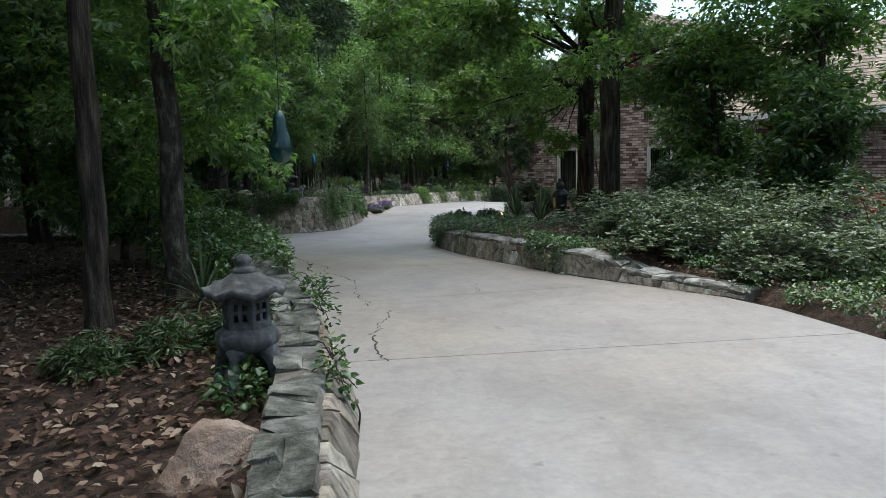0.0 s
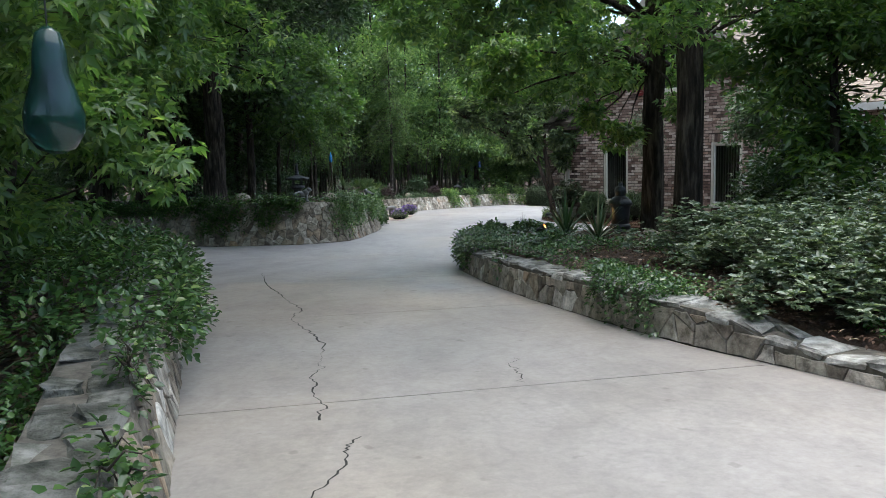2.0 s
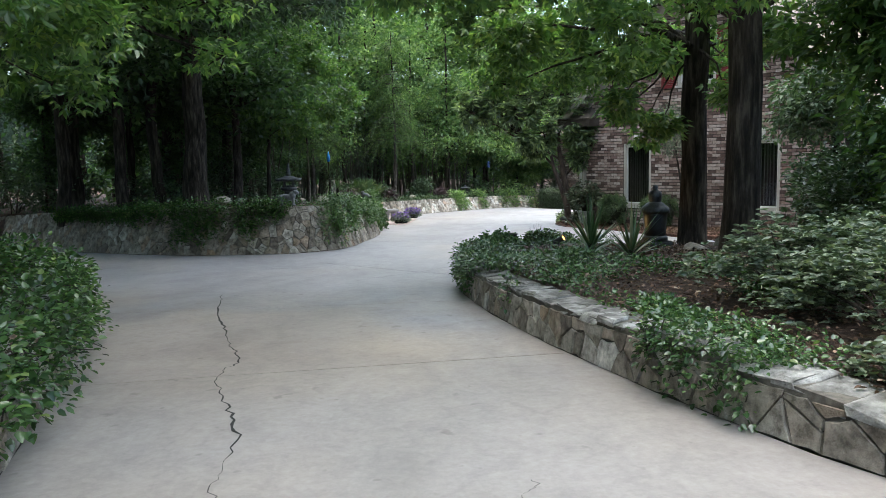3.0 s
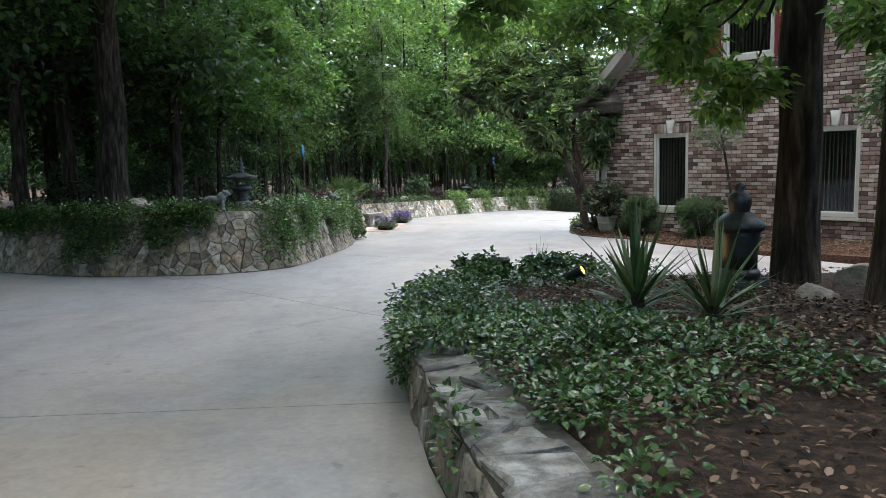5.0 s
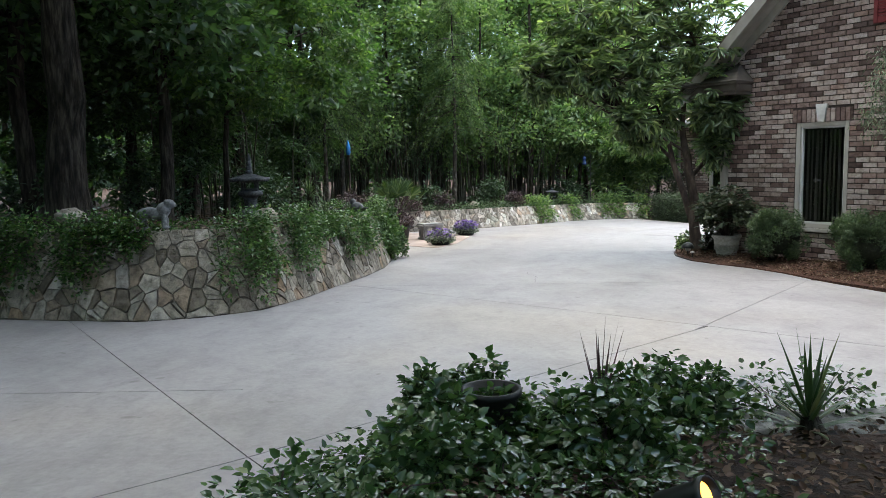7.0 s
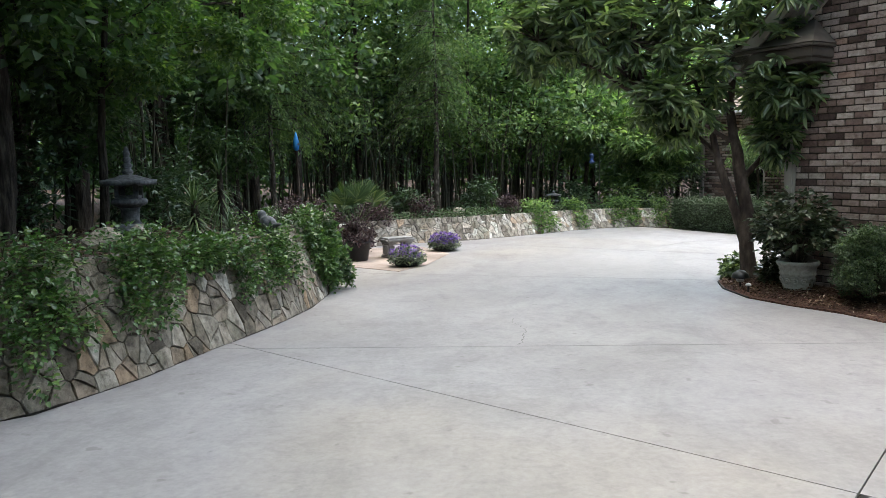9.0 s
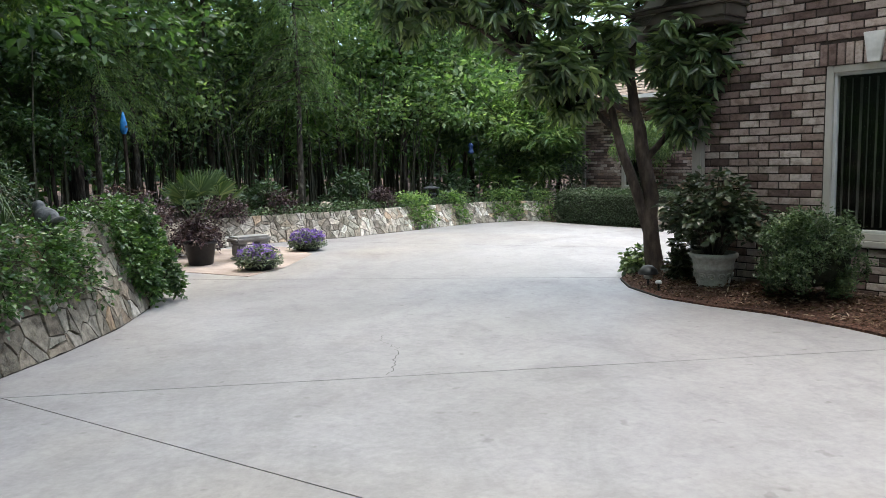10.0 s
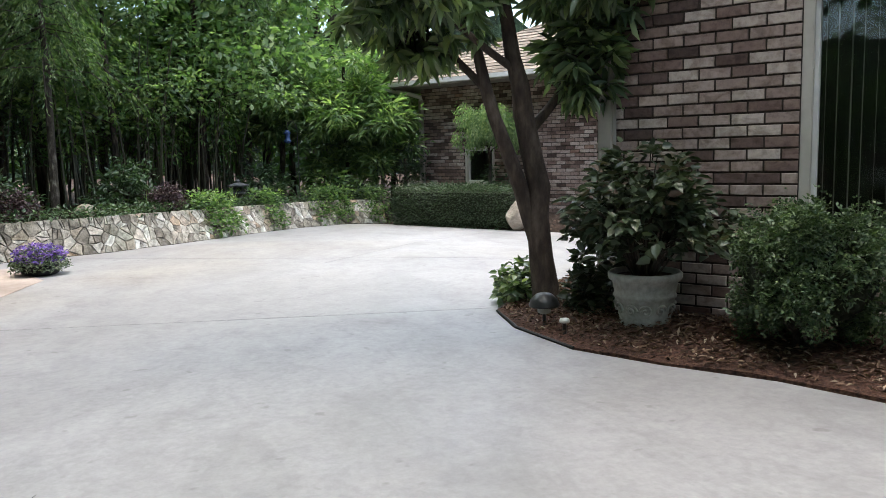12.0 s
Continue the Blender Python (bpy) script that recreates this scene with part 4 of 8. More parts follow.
roof = tagged(roof_slab("roof", [(-0.5, -0.42, 2.0), (3.5, -0.42, 5.68), (3.5, 12, 5.68), (-0.5, 12, 2.0)], 0.06, M_SHINGLE, None, HOUSE), "brown shingled gable roof with beige rake boards and soffits", "roof", kind="structure")
roof_slab("roof_slope", [(3.5, -0.42, 5.68), (7.5, -0.42, 2.0), (7.5, 12, 2.0), (3.5, 12, 5.68)], 0.06, M_SHINGLE, roof, I4)
shingles(roof, I4, (-0.5, -0.42, 2.0), (-0.5, 12, 2.0), (3.5, -0.42, 5.68), (3.5, 12, 5.68), 26, 1)
shingles(roof, I4, (7.5, -0.42, 2.0), (7.5, 12, 2.0), (3.5, -0.42, 5.68), (3.5, 12, 5.68), 26, 2)
for sgn in (-1, 1):
    a, b = 3.5 + sgn * 4.02, 3.5
    za, zb = 1.95, 5.64
    for nm, y0, y1, dz in (("rake_board", -0.44, -0.405, 0.22), ("rake_trim", -0.05, -0.004, 0.3)):
        verts = [(a, y0, za), (b, y0, zb), (b, y0, zb - dz), (a, y0, za - dz), (a, y1, za), (b, y1, zb), (b, y1, zb - dz), (a, y1, za - dz)]
        part(nm, (verts, [(0, 1, 2, 3), (7, 6, 5, 4), (0, 4, 5, 1), (1, 5, 6, 2), (2, 6, 7, 3), (3, 7, 4, 0)]), M_TRIM, roof)
    # soffit of narrow boards
    for k in range(4):
        y0, y1 = -0.4 + k * 0.088, -0.4 + k * 0.088 + 0.083
        verts = [(a, y0, za - 0.14), (b, y0, zb - 0.14), (b, y1, zb - 0.14), (a, y1, za - 0.14), (a, y0, za - 0.1), (b, y0, zb - 0.1), (b, y1, zb - 0.1), (a, y1, za - 0.1)]
        part("soffit_board", (verts, [(3, 2, 1, 0), (4, 5, 6, 7), (0, 1, 5, 4), (1, 2, 6, 5), (2, 3, 7, 6), (3, 0, 4, 7)]), M_TRIM, roof)
# the cornice return at the foot of the rake
bm = bmesh.new()
box(bm, -0.48, 0.58, -0.42, -0.005, 1.87, 1.92, bevel=0.008)
box(bm, -0.5, 0.6, -0.44, -0.005, 1.92, 2.04, bevel=0.01)
box(bm, -0.54, 0.63, -0.48, -0.005, 2.04, 2.08, bevel=0.01)
# brown trim, darkened in colour for the shade under the loquat
M_RETURN = surface("shaded_trim", [(0.3, (0.075, 0.06, 0.05)), (0.7, (0.12, 0.1, 0.082))], 6, 0.7, 40, 0.1, 0.003, None, 1.2)
part("cornice", bm, M_RETURN, roof)
verts = [(-0.54, -0.48, 2.085), (0.63, -0.48, 2.085), (0.63, -0.006, 2.085), (-0.54, -0.006, 2.085), (-0.1, -0.006, 2.4), (0.35, -0.006, 2.4)]
part("cornice_roof", (verts, [(0, 1, 5, 4), (1, 2, 5), (3, 0, 4), (2, 3, 4, 5), (3, 2, 1, 0)]), M_RETURN, roof)
# eave along the flank
bm = bmesh.new()
box(bm, -0.5, -0.47, 0.0, 9.2, 1.83, 2.0, bevel=0.004)
box(bm, -0.47, 0.0, 0.0, 9.2, 1.84, 1.86)
part("eave", bm, M_TRIM, roof)

flank = tagged(part("wall_flank", boxed(0.012, 0.25, 0.24, 9.4, -1.2, 2.0), M_BRICKMORTAR, m=HOUSE), "brick flank wall of the house beyond the corner", "wall", kind="structure")
FLANKM = Matrix.Translation((0, 9.13, 0)) @ pose(0, 0, 0, 0, 0, -90)
lay_bricks(brick_row(0.02, 9.11, -1.18, lambda s: 1.9, []), flank, FLANKM, lambda b: False, 22)

# the rear wing with its hipped roof
WINGM = HOUSE @ Matrix.Translation((-8.72, 9.13, 0))
WH = (1.2, 2.0, -0.34, 0.5)
wing = tagged(part("wall_wing", boxed(0.02, 8.6, 0.1, 0.24, -1.6, -1.42), M_BRICKMORTAR, m=WINGM), "brick wall of the rear wing under a low eave", "wall", kind="structure")
core("mortar", 0.0, 8.7, -1.5, lambda s: 2.13, [WH], 0.25, I4, wing, M_BRICKMORTAR)
lay_bricks(brick_row(0.0, 8.7, -1.4, lambda s: 2.12, [WH]), wing, I4, lambda b: False, 23)
side = tagged(part("wall_wing_side", boxed(0.012, 0.25, 0.24, 7, -1.5, 2.13), M_BRICKMORTAR, m=WINGM), "side wall of the brick rear wing", "wall", kind="structure")
window("window_4", *WH, WINGM, blinds=False, label="small dark window in a pale frame on the rear wing")
wing_roof = tagged(roof_slab("roof_wing", [(-0.72, -0.72, 1.99), (9.2, -0.72, 1.99), (9.2, 3.4, 4.0), (3.4, 3.4, 4.0)], 0.05, M_SHINGLE, None, WINGM), "brown shingled hipped roof of the rear wing", "roof", kind="structure")
roof_slab("roof_slope", [(-0.72, 7.25, 1.99), (-0.72, -0.72, 1.99), (3.4, 3.4, 4.0), (3.4, 3.4, 4.0)], 0.05, M_SHINGLE, wing_roof, I4)
shingles(wing_roof, I4, (-0.72, -0.72, 1.99), (9.2, -0.72, 1.99), (3.4, 3.4, 4.0), (9.2, 3.4, 4.0), 22, 5)
bm = bmesh.new()
box(bm, -0.75, 9.2, -0.76, -0.72, 1.86, 1.98, bevel=0.006)
box(bm, -0.76, -0.72, -0.72, 7.2, 1.86, 1.98, bevel=0.006)
part("fascia", bm, M_TRIM, wing_roof)
bm = bmesh.new()
box(bm, -0.72, 9.2, -0.72, 0.0, 1.87, 1.89)
box(bm, -0.72, 0.0, 0.0, 7.0, 1.87, 1.89)
part("soffit", bm, M_TRIM, wing_roof)
bm = bmesh.new()
box(bm, -0.82, 9.2, -0.86, -0.762, 1.89, 1.905)
box(bm, -0.82, 9.2, -0.875, -0.86, 1.89, 1.985, bevel=0.005)
part("gutter", bm, M_METALTRIM, wing_roof)
spout = thing("downspout", "beige metal downspout on the corner of the rear wing", "downspout", WINGM)
part("pipe", boxed(-0.035, 0.075, -0.08, -0.002, -1.1, 1.62, bevel=0.012), M_TRIM, spout)
smooth(part("elbow", joined(tube([(0.02, -0.04, 1.6), (0.02, -0.06, 1.68), (-0.12, -0.3, 1.76), (-0.28, -0.6, 1.8), (-0.32, -0.8, 1.84), (-0.33, -0.82, 1.9)], [0.05] * 6, 10)), M_METALTRIM, spout))

spout = thing("downspout", "beige metal downspout on the brick house corner", "downspout", HOUSE)
part("pipe", boxed(0.045, 0.165, -0.085, -0.003, -0.8, 1.5, bevel=0.014), M_TRIM, spout)
part("strap", boxed(0.035, 0.175, -0.09, -0.002, 0.2, 0.23), M_TRIM, spout)
part("strap", boxed(0.035, 0.175, -0.09, -0.002, 1.2, 1.23), M_TRIM, spout)
part("elbow", tube([(0.105, -0.044, 1.48), (0.02, -0.15, 1.62), (-0.1, -0.3, 1.74)], [0.055, 0.055, 0.055], 8), M_TRIM, spout)

# the main wing set back beside the gable
MAINM = HOUSE @ Matrix.Translation((7.0, 0.9, 0))
main = tagged(part("wall_main", boxed(0.0, 12.0, 0.1, 0.24, -1.6, -1.42), M_BRICKMORTAR, m=MAINM), "long brick wall of the main wing behind shrubs", "wall", kind="structure")
core("mortar", 0.0, 12.0, -1.5, lambda s: 2.3, [], 0.25, I4, main, M_BRICKMORTAR)
lay_bricks(brick_row(0.0, 12.0, -1.4, lambda s: 2.28, []), main, I4, lambda b: False, 24)
main_roof = tagged(roof_slab("roof_main", [(-1.5, -0.5, 2.15), (12.5, -0.5, 2.15), (12.5, 5.0, 5.0), (-1.5, 5.0, 5.0)], 0.06, M_SHINGLE, None, MAINM), "tan shingled roof slope of the main wing", "roof", kind="structure")
shingles(main_roof, I4, (-1.5, -0.5, 2.15), (12.5, -0.5, 2.15), (-1.5, 5.0, 5.0), (12.5, 5.0, 5.0), 26, 6)
part("fascia", boxed(0.5, 12.5, -0.54, -0.5, 1.97, 2.14, bevel=0.006), M_METALTRIM, main_roof)


# ---- trees ----
def limb_path(a, b, rng, sag=0.1, n=5):
    a, b = Vector(a), Vector(b)
    pts = [a]
    for k in range(1, n):
        t = k / n
        p = a.lerp(b, t) + Vector(rng.uniform(-1, 1, 3)) * 0.06 * (b - a).length * math.sin(math.pi * t)
        p.z += sag * (b - a).length * math.sin(math.pi * t)
        pts.append(p)
    return pts + [b]


def boughs(*rows):
    """Clumps from (x, y, z, radius, flatness)."""
    return [(x, y, z, r, r, r * f) for x, y, z, r, f in rows]


def tree(name, label, base, path, r0, r1, clumps, count, length, width, leaf, bark, seed, lobes=1, droop=0.2, up=0.8, category="tree", group="", twigs=True, shell=0.35, sides=12):
    """A trunk along a path over its base, limbs to the clumps, and a crown of leaves. clumps: (x, y, z, rx, ry, rz) from the base."""
    rng = np.random.default_rng(seed)
    t = thing(name, label, category, Matrix.Translation(base), group)
    pts = [Vector(p) for p in path]
    fine = []
    for a, b in zip(pts, pts[1:]):
        fine += [a.lerp(b, k / 5) + Vector((*rng.normal(0, r0 * 0.12, 2), 0)) for k in range(5)]
    fine.append(pts[-1])
    n = len(fine)
    radii = [r0 + (r1 - r0) * k / (n - 1) for k in range(n)]
    radii[0] *= 1.22
    radii[1] *= 1.05
    smooth(part("trunk", tube(fine, radii, sides, 0.07, rng), bark, t))
    limbs = []
    for c in clumps:
        goal = Vector(c[:3])
        best = min(range(n // 4, n), key=lambda k: (fine[k] - goal).length + max(0, fine[k].z - goal.z + 0.3) * 2)
        p = limb_path(fine[best], goal, rng)
        r = max(0.008, min(radii[best] * 0.35, 0.01 + 0.011 * (goal - fine[best]).length))
        limbs.append(tube(p, [r * (1 - 0.8 * k / (len(p) - 1)) for k in range(len(p))], 6, 0.05, rng))
        if twigs:
            for _ in range(4):
                d = unit(rng.normal(size=(1, 3)))[0] * np.array(c[3:]) * 0.8
                q = limb_path(goal, goal + Vector(d), rng, 0.05, 3)
                limbs.append(tube(q, [r * 0.28, r * 0.2, r * 0.14, 0.004], 4, 0, rng))
    if limbs:
        tagged(smooth(part("branchwork", joined(*limbs), bark, t)), kind="stuff")
    cl = np.array(clumps, float)
    # break each clump into tufts with gaps
    tufts = []
    for c in cl:
        for _ in range(14):
            d = unit(rng.normal(size=(1, 3)))[0] * rng.uniform(0.35, 1.0)
            s = rng.uniform(0.25, 0.6)
            tufts.append((*(c[:3] + d * c[3:]), *(c[3:] * s)))
    tf = np.array(tufts)
    p, d = clumped(tf[:, :3], tf[:, 3:], count, rng, shell)
    cloud(leaves(p, length, width, rng, d, droop, up, lobes), "crown", leaf, t)
    return t


def crown_blobs(rng, centre, spread, n, size):
    """Clump list round a centre."""
    out = []
    for _ in range(n):
        d = unit(rng.normal(size=(1, 3)))[0] * rng.uniform(0.2, 1.0) * np.array(spread)
        s = size * rng.uniform(0.7, 1.25)
        out.append((centre[0] + d[0], centre[1] + d[1], centre[2] + d[2], s, s, s * 0.6))
    return out


def soil_at(x, y):
    return float(soil_z(np.array([x]), np.array([y]))[0])


tr = np.random.default_rng(41)
# two big trunks in the island bed, with lobed leaves hanging over the drive
tree("sweetgum_tree", "tall dark-barked sweetgum with lobed leaves over the drive", (4.83, 14.22, 0.0), [(0, 0, -0.25), (0.02, 0, 3), (-0.05, 0.1, 6), (0.05, 0.2, 10)], 0.165, 0.09,
     boughs((-1.1, -0.5, 1.72, 0.3, 0.47), (-2.35, -0.25, 1.95, 0.3, 0.5), (0, -0.9, 1.75, 0.3, 0.5), (-3.2, -2, 2.75, 0.7, 0.57), (-2.4, -0.8, 2.4, 0.6, 0.58), (-1.6, 0.3, 2.7, 0.7, 0.57), (-2.6, 0.6, 2.9, 0.7, 0.57), (-3.6, -0.6, 3.3, 0.8, 0.56), (-1.1, -0.6, 2.2, 0.5, 0.6), (0.7, -0.3, 2.4, 0.6, 0.58), (-2.6, -2.4, 3.4, 0.9, 0.5), (-3.4, 0.2, 3.9, 1, 0.5), (-1.5, 0.5, 3.3, 0.8, 0.5), (-2.2, 2, 4.2, 1, 0.5), (-0.8, 1.6, 3.6, 0.8, 0.62)) + boughs((1.2, 1.8, 3.9, 0.8, 0.62), (-4.2, -1.2, 4.7, 1.1, 0.55), (-1.2, 2.9, 5.6, 1.3, 0.54), (-0.2, 2.5, 2.3, 0.5, 0.5), (-0.5, -0.1, 1.4, 0.3, 0.67), (0.2, 1.6, 2.5, 0.6, 0.5), (-0.9, 2.2, 2.4, 0.6, 0.5), (1.2, 1.8, 2.5, 0.5, 0.5), (-1.75, 4.2, 2.6, 0.6, 0.5), (-0.7, 3.2, 2.9, 0.8, 0.5), (0.6, 2.6, 2.7, 0.6, 0.58), (-1, -0.28, 1.55, 0.2, 0.5), (-0.7, -0.3, 1.52, 0.22, 0.5), (-0.3, -0.8, 3.5, 0.8, 0.5), (-0.6, -1.0, 4.4, 0.9, 0.5), (0.8, -0.6, 3.3, 0.7, 0.5), (0.6, -0.9, 4.2, 0.9, 0.5), (1.6, -0.4, 4.7, 0.9, 0.5)),
     25000, 0.115, 0.21, M_GUM, M_BARK, 51, lobes=3, droop=0.25, group="island trees")
tree("sweetgum_tree", "tall dark-barked sweetgum with lobed leaves over the drive", (4.81, 12.92, 0.1), [(0, 0, -0.3), (0.03, -0.02, 3), (0.06, -0.1, 6), (0.0, -0.2, 11)], 0.19, 0.1,
     boughs((-1.5, -0.5, 2.35, 0.6, 0.58), (-2.6, -1, 2.9, 0.7, 0.57), (-0.8, -1.2, 2.6, 0.6, 0.58), (0.9, -0.9, 2.8, 0.7, 0.57), (2, 0.2, 2.9, 0.7, 0.57), (-1.6, -1.6, 3.5, 0.8, 0.56), (-2.9, -2.6, 4.4, 1, 0.55), (1.4, -1.6, 3.9, 0.9, 0.56), (2.8, -0.6, 4.2, 1, 0.6), (1.9, -3, 4.8, 1.1, 0.55), (-0.6, -3, 5.2, 1.3, 0.54), (3.2, -2.6, 5.8, 1.3, 0.62), (-3.2, -3.6, 5.9, 1.3, 0.54), (4.2, -4.4, 4.9, 1.2, 0.58)),
     16000, 0.11, 0.2, M_GUM, M_BARK, 52, lobes=3, droop=0.25, group="island trees")

# slim trunks beside the small lantern
tree("oak_tree", "slim dark-barked oak rising from the leaf litter", (-1.68, 5.55, -0.02), [(0.02, 0, -0.1), (0.05, 0, 1.2), (0.07, 0.02, 3.2), (0.0, 0.2, 7)], 0.09, 0.06,
     [(-0.9, 0.8, 3.6, 0.8, 0.8, 0.45), (0.8, 1.5, 4.2, 0.9, 0.9, 0.5), (-1.4, -0.8, 4.6, 1.0, 1.0, 0.6), (-0.2, 0.4, 6.6, 1.2, 1.2, 0.8)], 4000, 0.11, 0.2, M_OAK, M_BARK, 53, lobes=3, group="woodland oaks")
tree("oak_tree", "slim grey lichen-spotted oak trunk beside the wall", (-1.24, 6.22, 0.02), [(0.0, 0, -0.1), (0.0, 0.02, 1.5), (-0.02, 0.05, 3.2), (-0.05, 0.3, 7)], 0.1, 0.06,
     [(0.7, 2.0, 3.5, 0.7, 0.8, 0.4), (-0.6, 1.8, 3.2, 0.8, 0.8, 0.45), (1.3, 3.0, 4.1, 0.9, 0.9, 0.45), (0.2, 0.5, 5.2, 0.9, 0.9, 0.5), (0.9, -0.9, 2.95, 0.35, 0.35, 0.2)], 4500, 0.1, 0.2, M_OAK, M_PALEBARK, 54, lobes=3, group="woodland oaks")
CAN = "big spreading oak shading the side drive"
tree("canopy_oak", CAN, (-3.6, 11.9, 0.05), [(0, 0, -0.1), (0.1, 0.1, 3), (0.3, 0.8, 6), (0.4, 1.4, 9)], 0.17, 0.06,
     [(1.4, 0.8, 1.85, 0.45, 0.5, 0.3), (0.8, 0.2, 2.3, 0.6, 0.6, 0.35), (1.7, 1.2, 2.5, 0.6, 0.6, 0.35), (0.4, 1.0, 2.7, 0.7, 0.7, 0.4), (-0.6, 0.6, 2.4, 0.6, 0.6, 0.4), (1.2, 0.0, 2.9, 0.6, 0.6, 0.35), (2.0, 2.0, 3.1, 0.7, 0.7, 0.4), (-0.2, 1.8, 3.2, 0.8, 0.8, 0.4), (0.5, 2.2, 4.4, 1.1, 1.1, 0.5), (-1.6, 2.2, 5.0, 1.3, 1.3, 0.6), (-2.6, 4.0, 6.3, 1.5, 1.5, 0.8), (-3.6, 1.0, 5.6, 1.4, 1.4, 0.7), (2.75, 2.35, 2.3, 0.4, 0.4, 0.25), (2.6, 2.3, 2.9, 0.6, 0.6, 0.35), (1.9, 1.4, 3.6, 0.8, 0.8, 0.4)], 8500, 0.12, 0.22, M_GUM, M_BARK, 57, lobes=3, group="canopy oaks")
tree("canopy_oak", CAN, (-3.2, 22.9, 0.1), [(0, 0, -0.1), (0.05, -0.1, 3), (0.2, -0.7, 6), (0.4, -1.2, 9)], 0.27, 0.1,
     [(0.8, -1.2, 4.4, 1.3, 1.3, 0.6), (2.6, -0.6, 4.6, 1.3, 1.3, 0.6), (-1.4, -1.6, 4.8, 1.4, 1.4, 0.7), (1.6, -2.8, 5.4, 1.4, 1.4, 0.7), (3.4, -2.2, 5.8, 1.3, 1.3, 0.6), (-0.8, -3.4, 5.9, 1.6, 1.6, 0.8), (3.2, 1.0, 5.2, 1.4, 1.4, 0.7), (0.6, 0.6, 6.6, 1.8, 1.8, 0.9), (-3.2, -2.4, 6.0, 1.6, 1.6, 0.8), (-1.2, -4.6, 4.6, 1.4, 1.4, 0.6), (1.4, -4.2, 4.9, 1.2, 1.2, 0.6), (-3.0, -4.6, 4.8, 1.4, 1.4, 0.6)], 22000, 0.16, 0.26, M_DEEP, M_BARK, 58, group="canopy oaks")
tree("canopy_oak", CAN, (-6.4, 24.2, 0.1), [(0, 0, -0.1), (0.1, -0.1, 3), (0.0, -0.7, 6), (0.2, -1.2, 9)], 0.17, 0.06,
     [(0.2, -2.2, 4.2, 1.3, 1.3, 0.6), (-2.0, -1.6, 4.8, 1.4, 1.4, 0.7), (1.4, -3.8, 5.4, 1.5, 1.5, 0.7), (-1.2, -4.6, 6.0, 1.7, 1.7, 0.8), (-3.4, -3.2, 6.0, 1.6, 1.6, 0.8), (0.6, 0.6, 5.8, 1.6, 1.6, 0.9), (-2.6, -5.4, 4.9, 1.6, 1.6, 0.7), (-4.6, -4.4, 5.0, 1.6, 1.6, 0.7)], 16000, 0.16, 0.26, M_DEEP, M_BARK, 59, group="canopy oaks")
# bough hanging close over the wall
tree("oak_sapling", "young oak whose leafy boughs hang over the wall", (-2.0, 8.5, 0.0), [(0, 0, -0.1), (0.1, 0.0, 0.9), (0.25, 0.1, 1.8), (0.4, 0.3, 3.2)], 0.035, 0.014,
     boughs((0.75, -0.2, 1.75, 0.45, 0.67), (1.2, 0.2, 2.05, 0.4, 0.7), (0.1, -0.4, 1.5, 0.5, 0.6), (0.4, 0.7, 2.2, 0.6, 0.58), (1, 1.2, 2.1, 0.5, 0.6), (0.2, -0.8, 1.15, 0.4, 0.75), (0.6, -0.3, 2.5, 0.6, 0.58), (1.4, 1, 2.7, 0.6, 0.5), (0, 0.2, 2.8, 0.7, 0.57), (0.6, 0.2, 3.4, 0.7, 0.57), (-0.3, -0.6, 0.8, 0.5, 0.8), (0.1, 0.4, 0.7, 0.5, 0.8), (-0.5, 0.3, 1.3, 0.6, 0.67), (-0.2, -1.2, 1.6, 0.5, 0.7), (0.2, -1, 2.3, 0.6, 0.67)) + boughs((-0.7, -0.6, 2.2, 0.6, 0.67), (1.45, -1.25, 1.1, 0.26, 0.6), (1.1, -1.2, 1.35, 0.4, 0.6), (1.4, -2.2, 1.75, 0.35, 0.6), (0.85, -1.6, 1.55, 0.5, 0.6), (1.2, -2.5, 2.2, 0.45, 0.6), (0.6, -1.4, 1.0, 0.4, 0.7), (0.6, -2.2, 2.4, 0.5, 0.6)),
     16000, 0.085, 0.2, M_GUM, M_PALEBARK, 49, lobes=3, droop=0.3)
# leafy understorey by the bend of the wall
tree("understorey_tree", "leafy young oak with pale glints over the wall", (-2.5, 9.6, 0.15), [(0, 0, -0.1), (0.1, 0.1, 1.2), (0.3, 0.1, 2.4), (0.3, 0.2, 4)], 0.05, 0.02,
     [(0.3, -0.4, 1.5, 0.6, 0.6, 0.4), (0.6, 0.3, 2.0, 0.7, 0.7, 0.4), (-0.4, 0.3, 2.1, 0.7, 0.7, 0.45), (0.9, -0.2, 2.6, 0.7, 0.7, 0.4), (0.2, -0.5, 3.0, 0.8, 0.8, 0.45), (1.2, 0.9, 3.0, 0.7, 0.7, 0.35), (0.1, 0.7, 3.6, 0.9, 0.9, 0.5), (-0.2, -0.2, 1.0, 0.5, 0.5, 0.4)],
     6300, 0.125, 0.28, M_GUM, M_PALEBARK, 55, droop=0.3, group="understorey")
tree("understorey_tree", "leafy young oak with pale glints over the wall", (-3.3, 7.4, 0.2), [(0, 0, -0.1), (0, 0.1, 1.2), (0.1, 0.1, 2.4), (0.2, 0.2, 3.6)], 0.045, 0.02,
     [(0.3, 0.3, 1.3, 0.6, 0.6, 0.45), (-0.5, 0.2, 1.8, 0.7, 0.7, 0.45), (0.5, 0.6, 2.3, 0.7, 0.7, 0.4), (-0.2, -0.3, 2.8, 0.8, 0.8, 0.45), (0.5, 0.1, 3.4, 0.8, 0.8, 0.4)], 5200, 0.125, 0.28, M_WOODS, M_BARK, 56, droop=0.3, group="understorey")

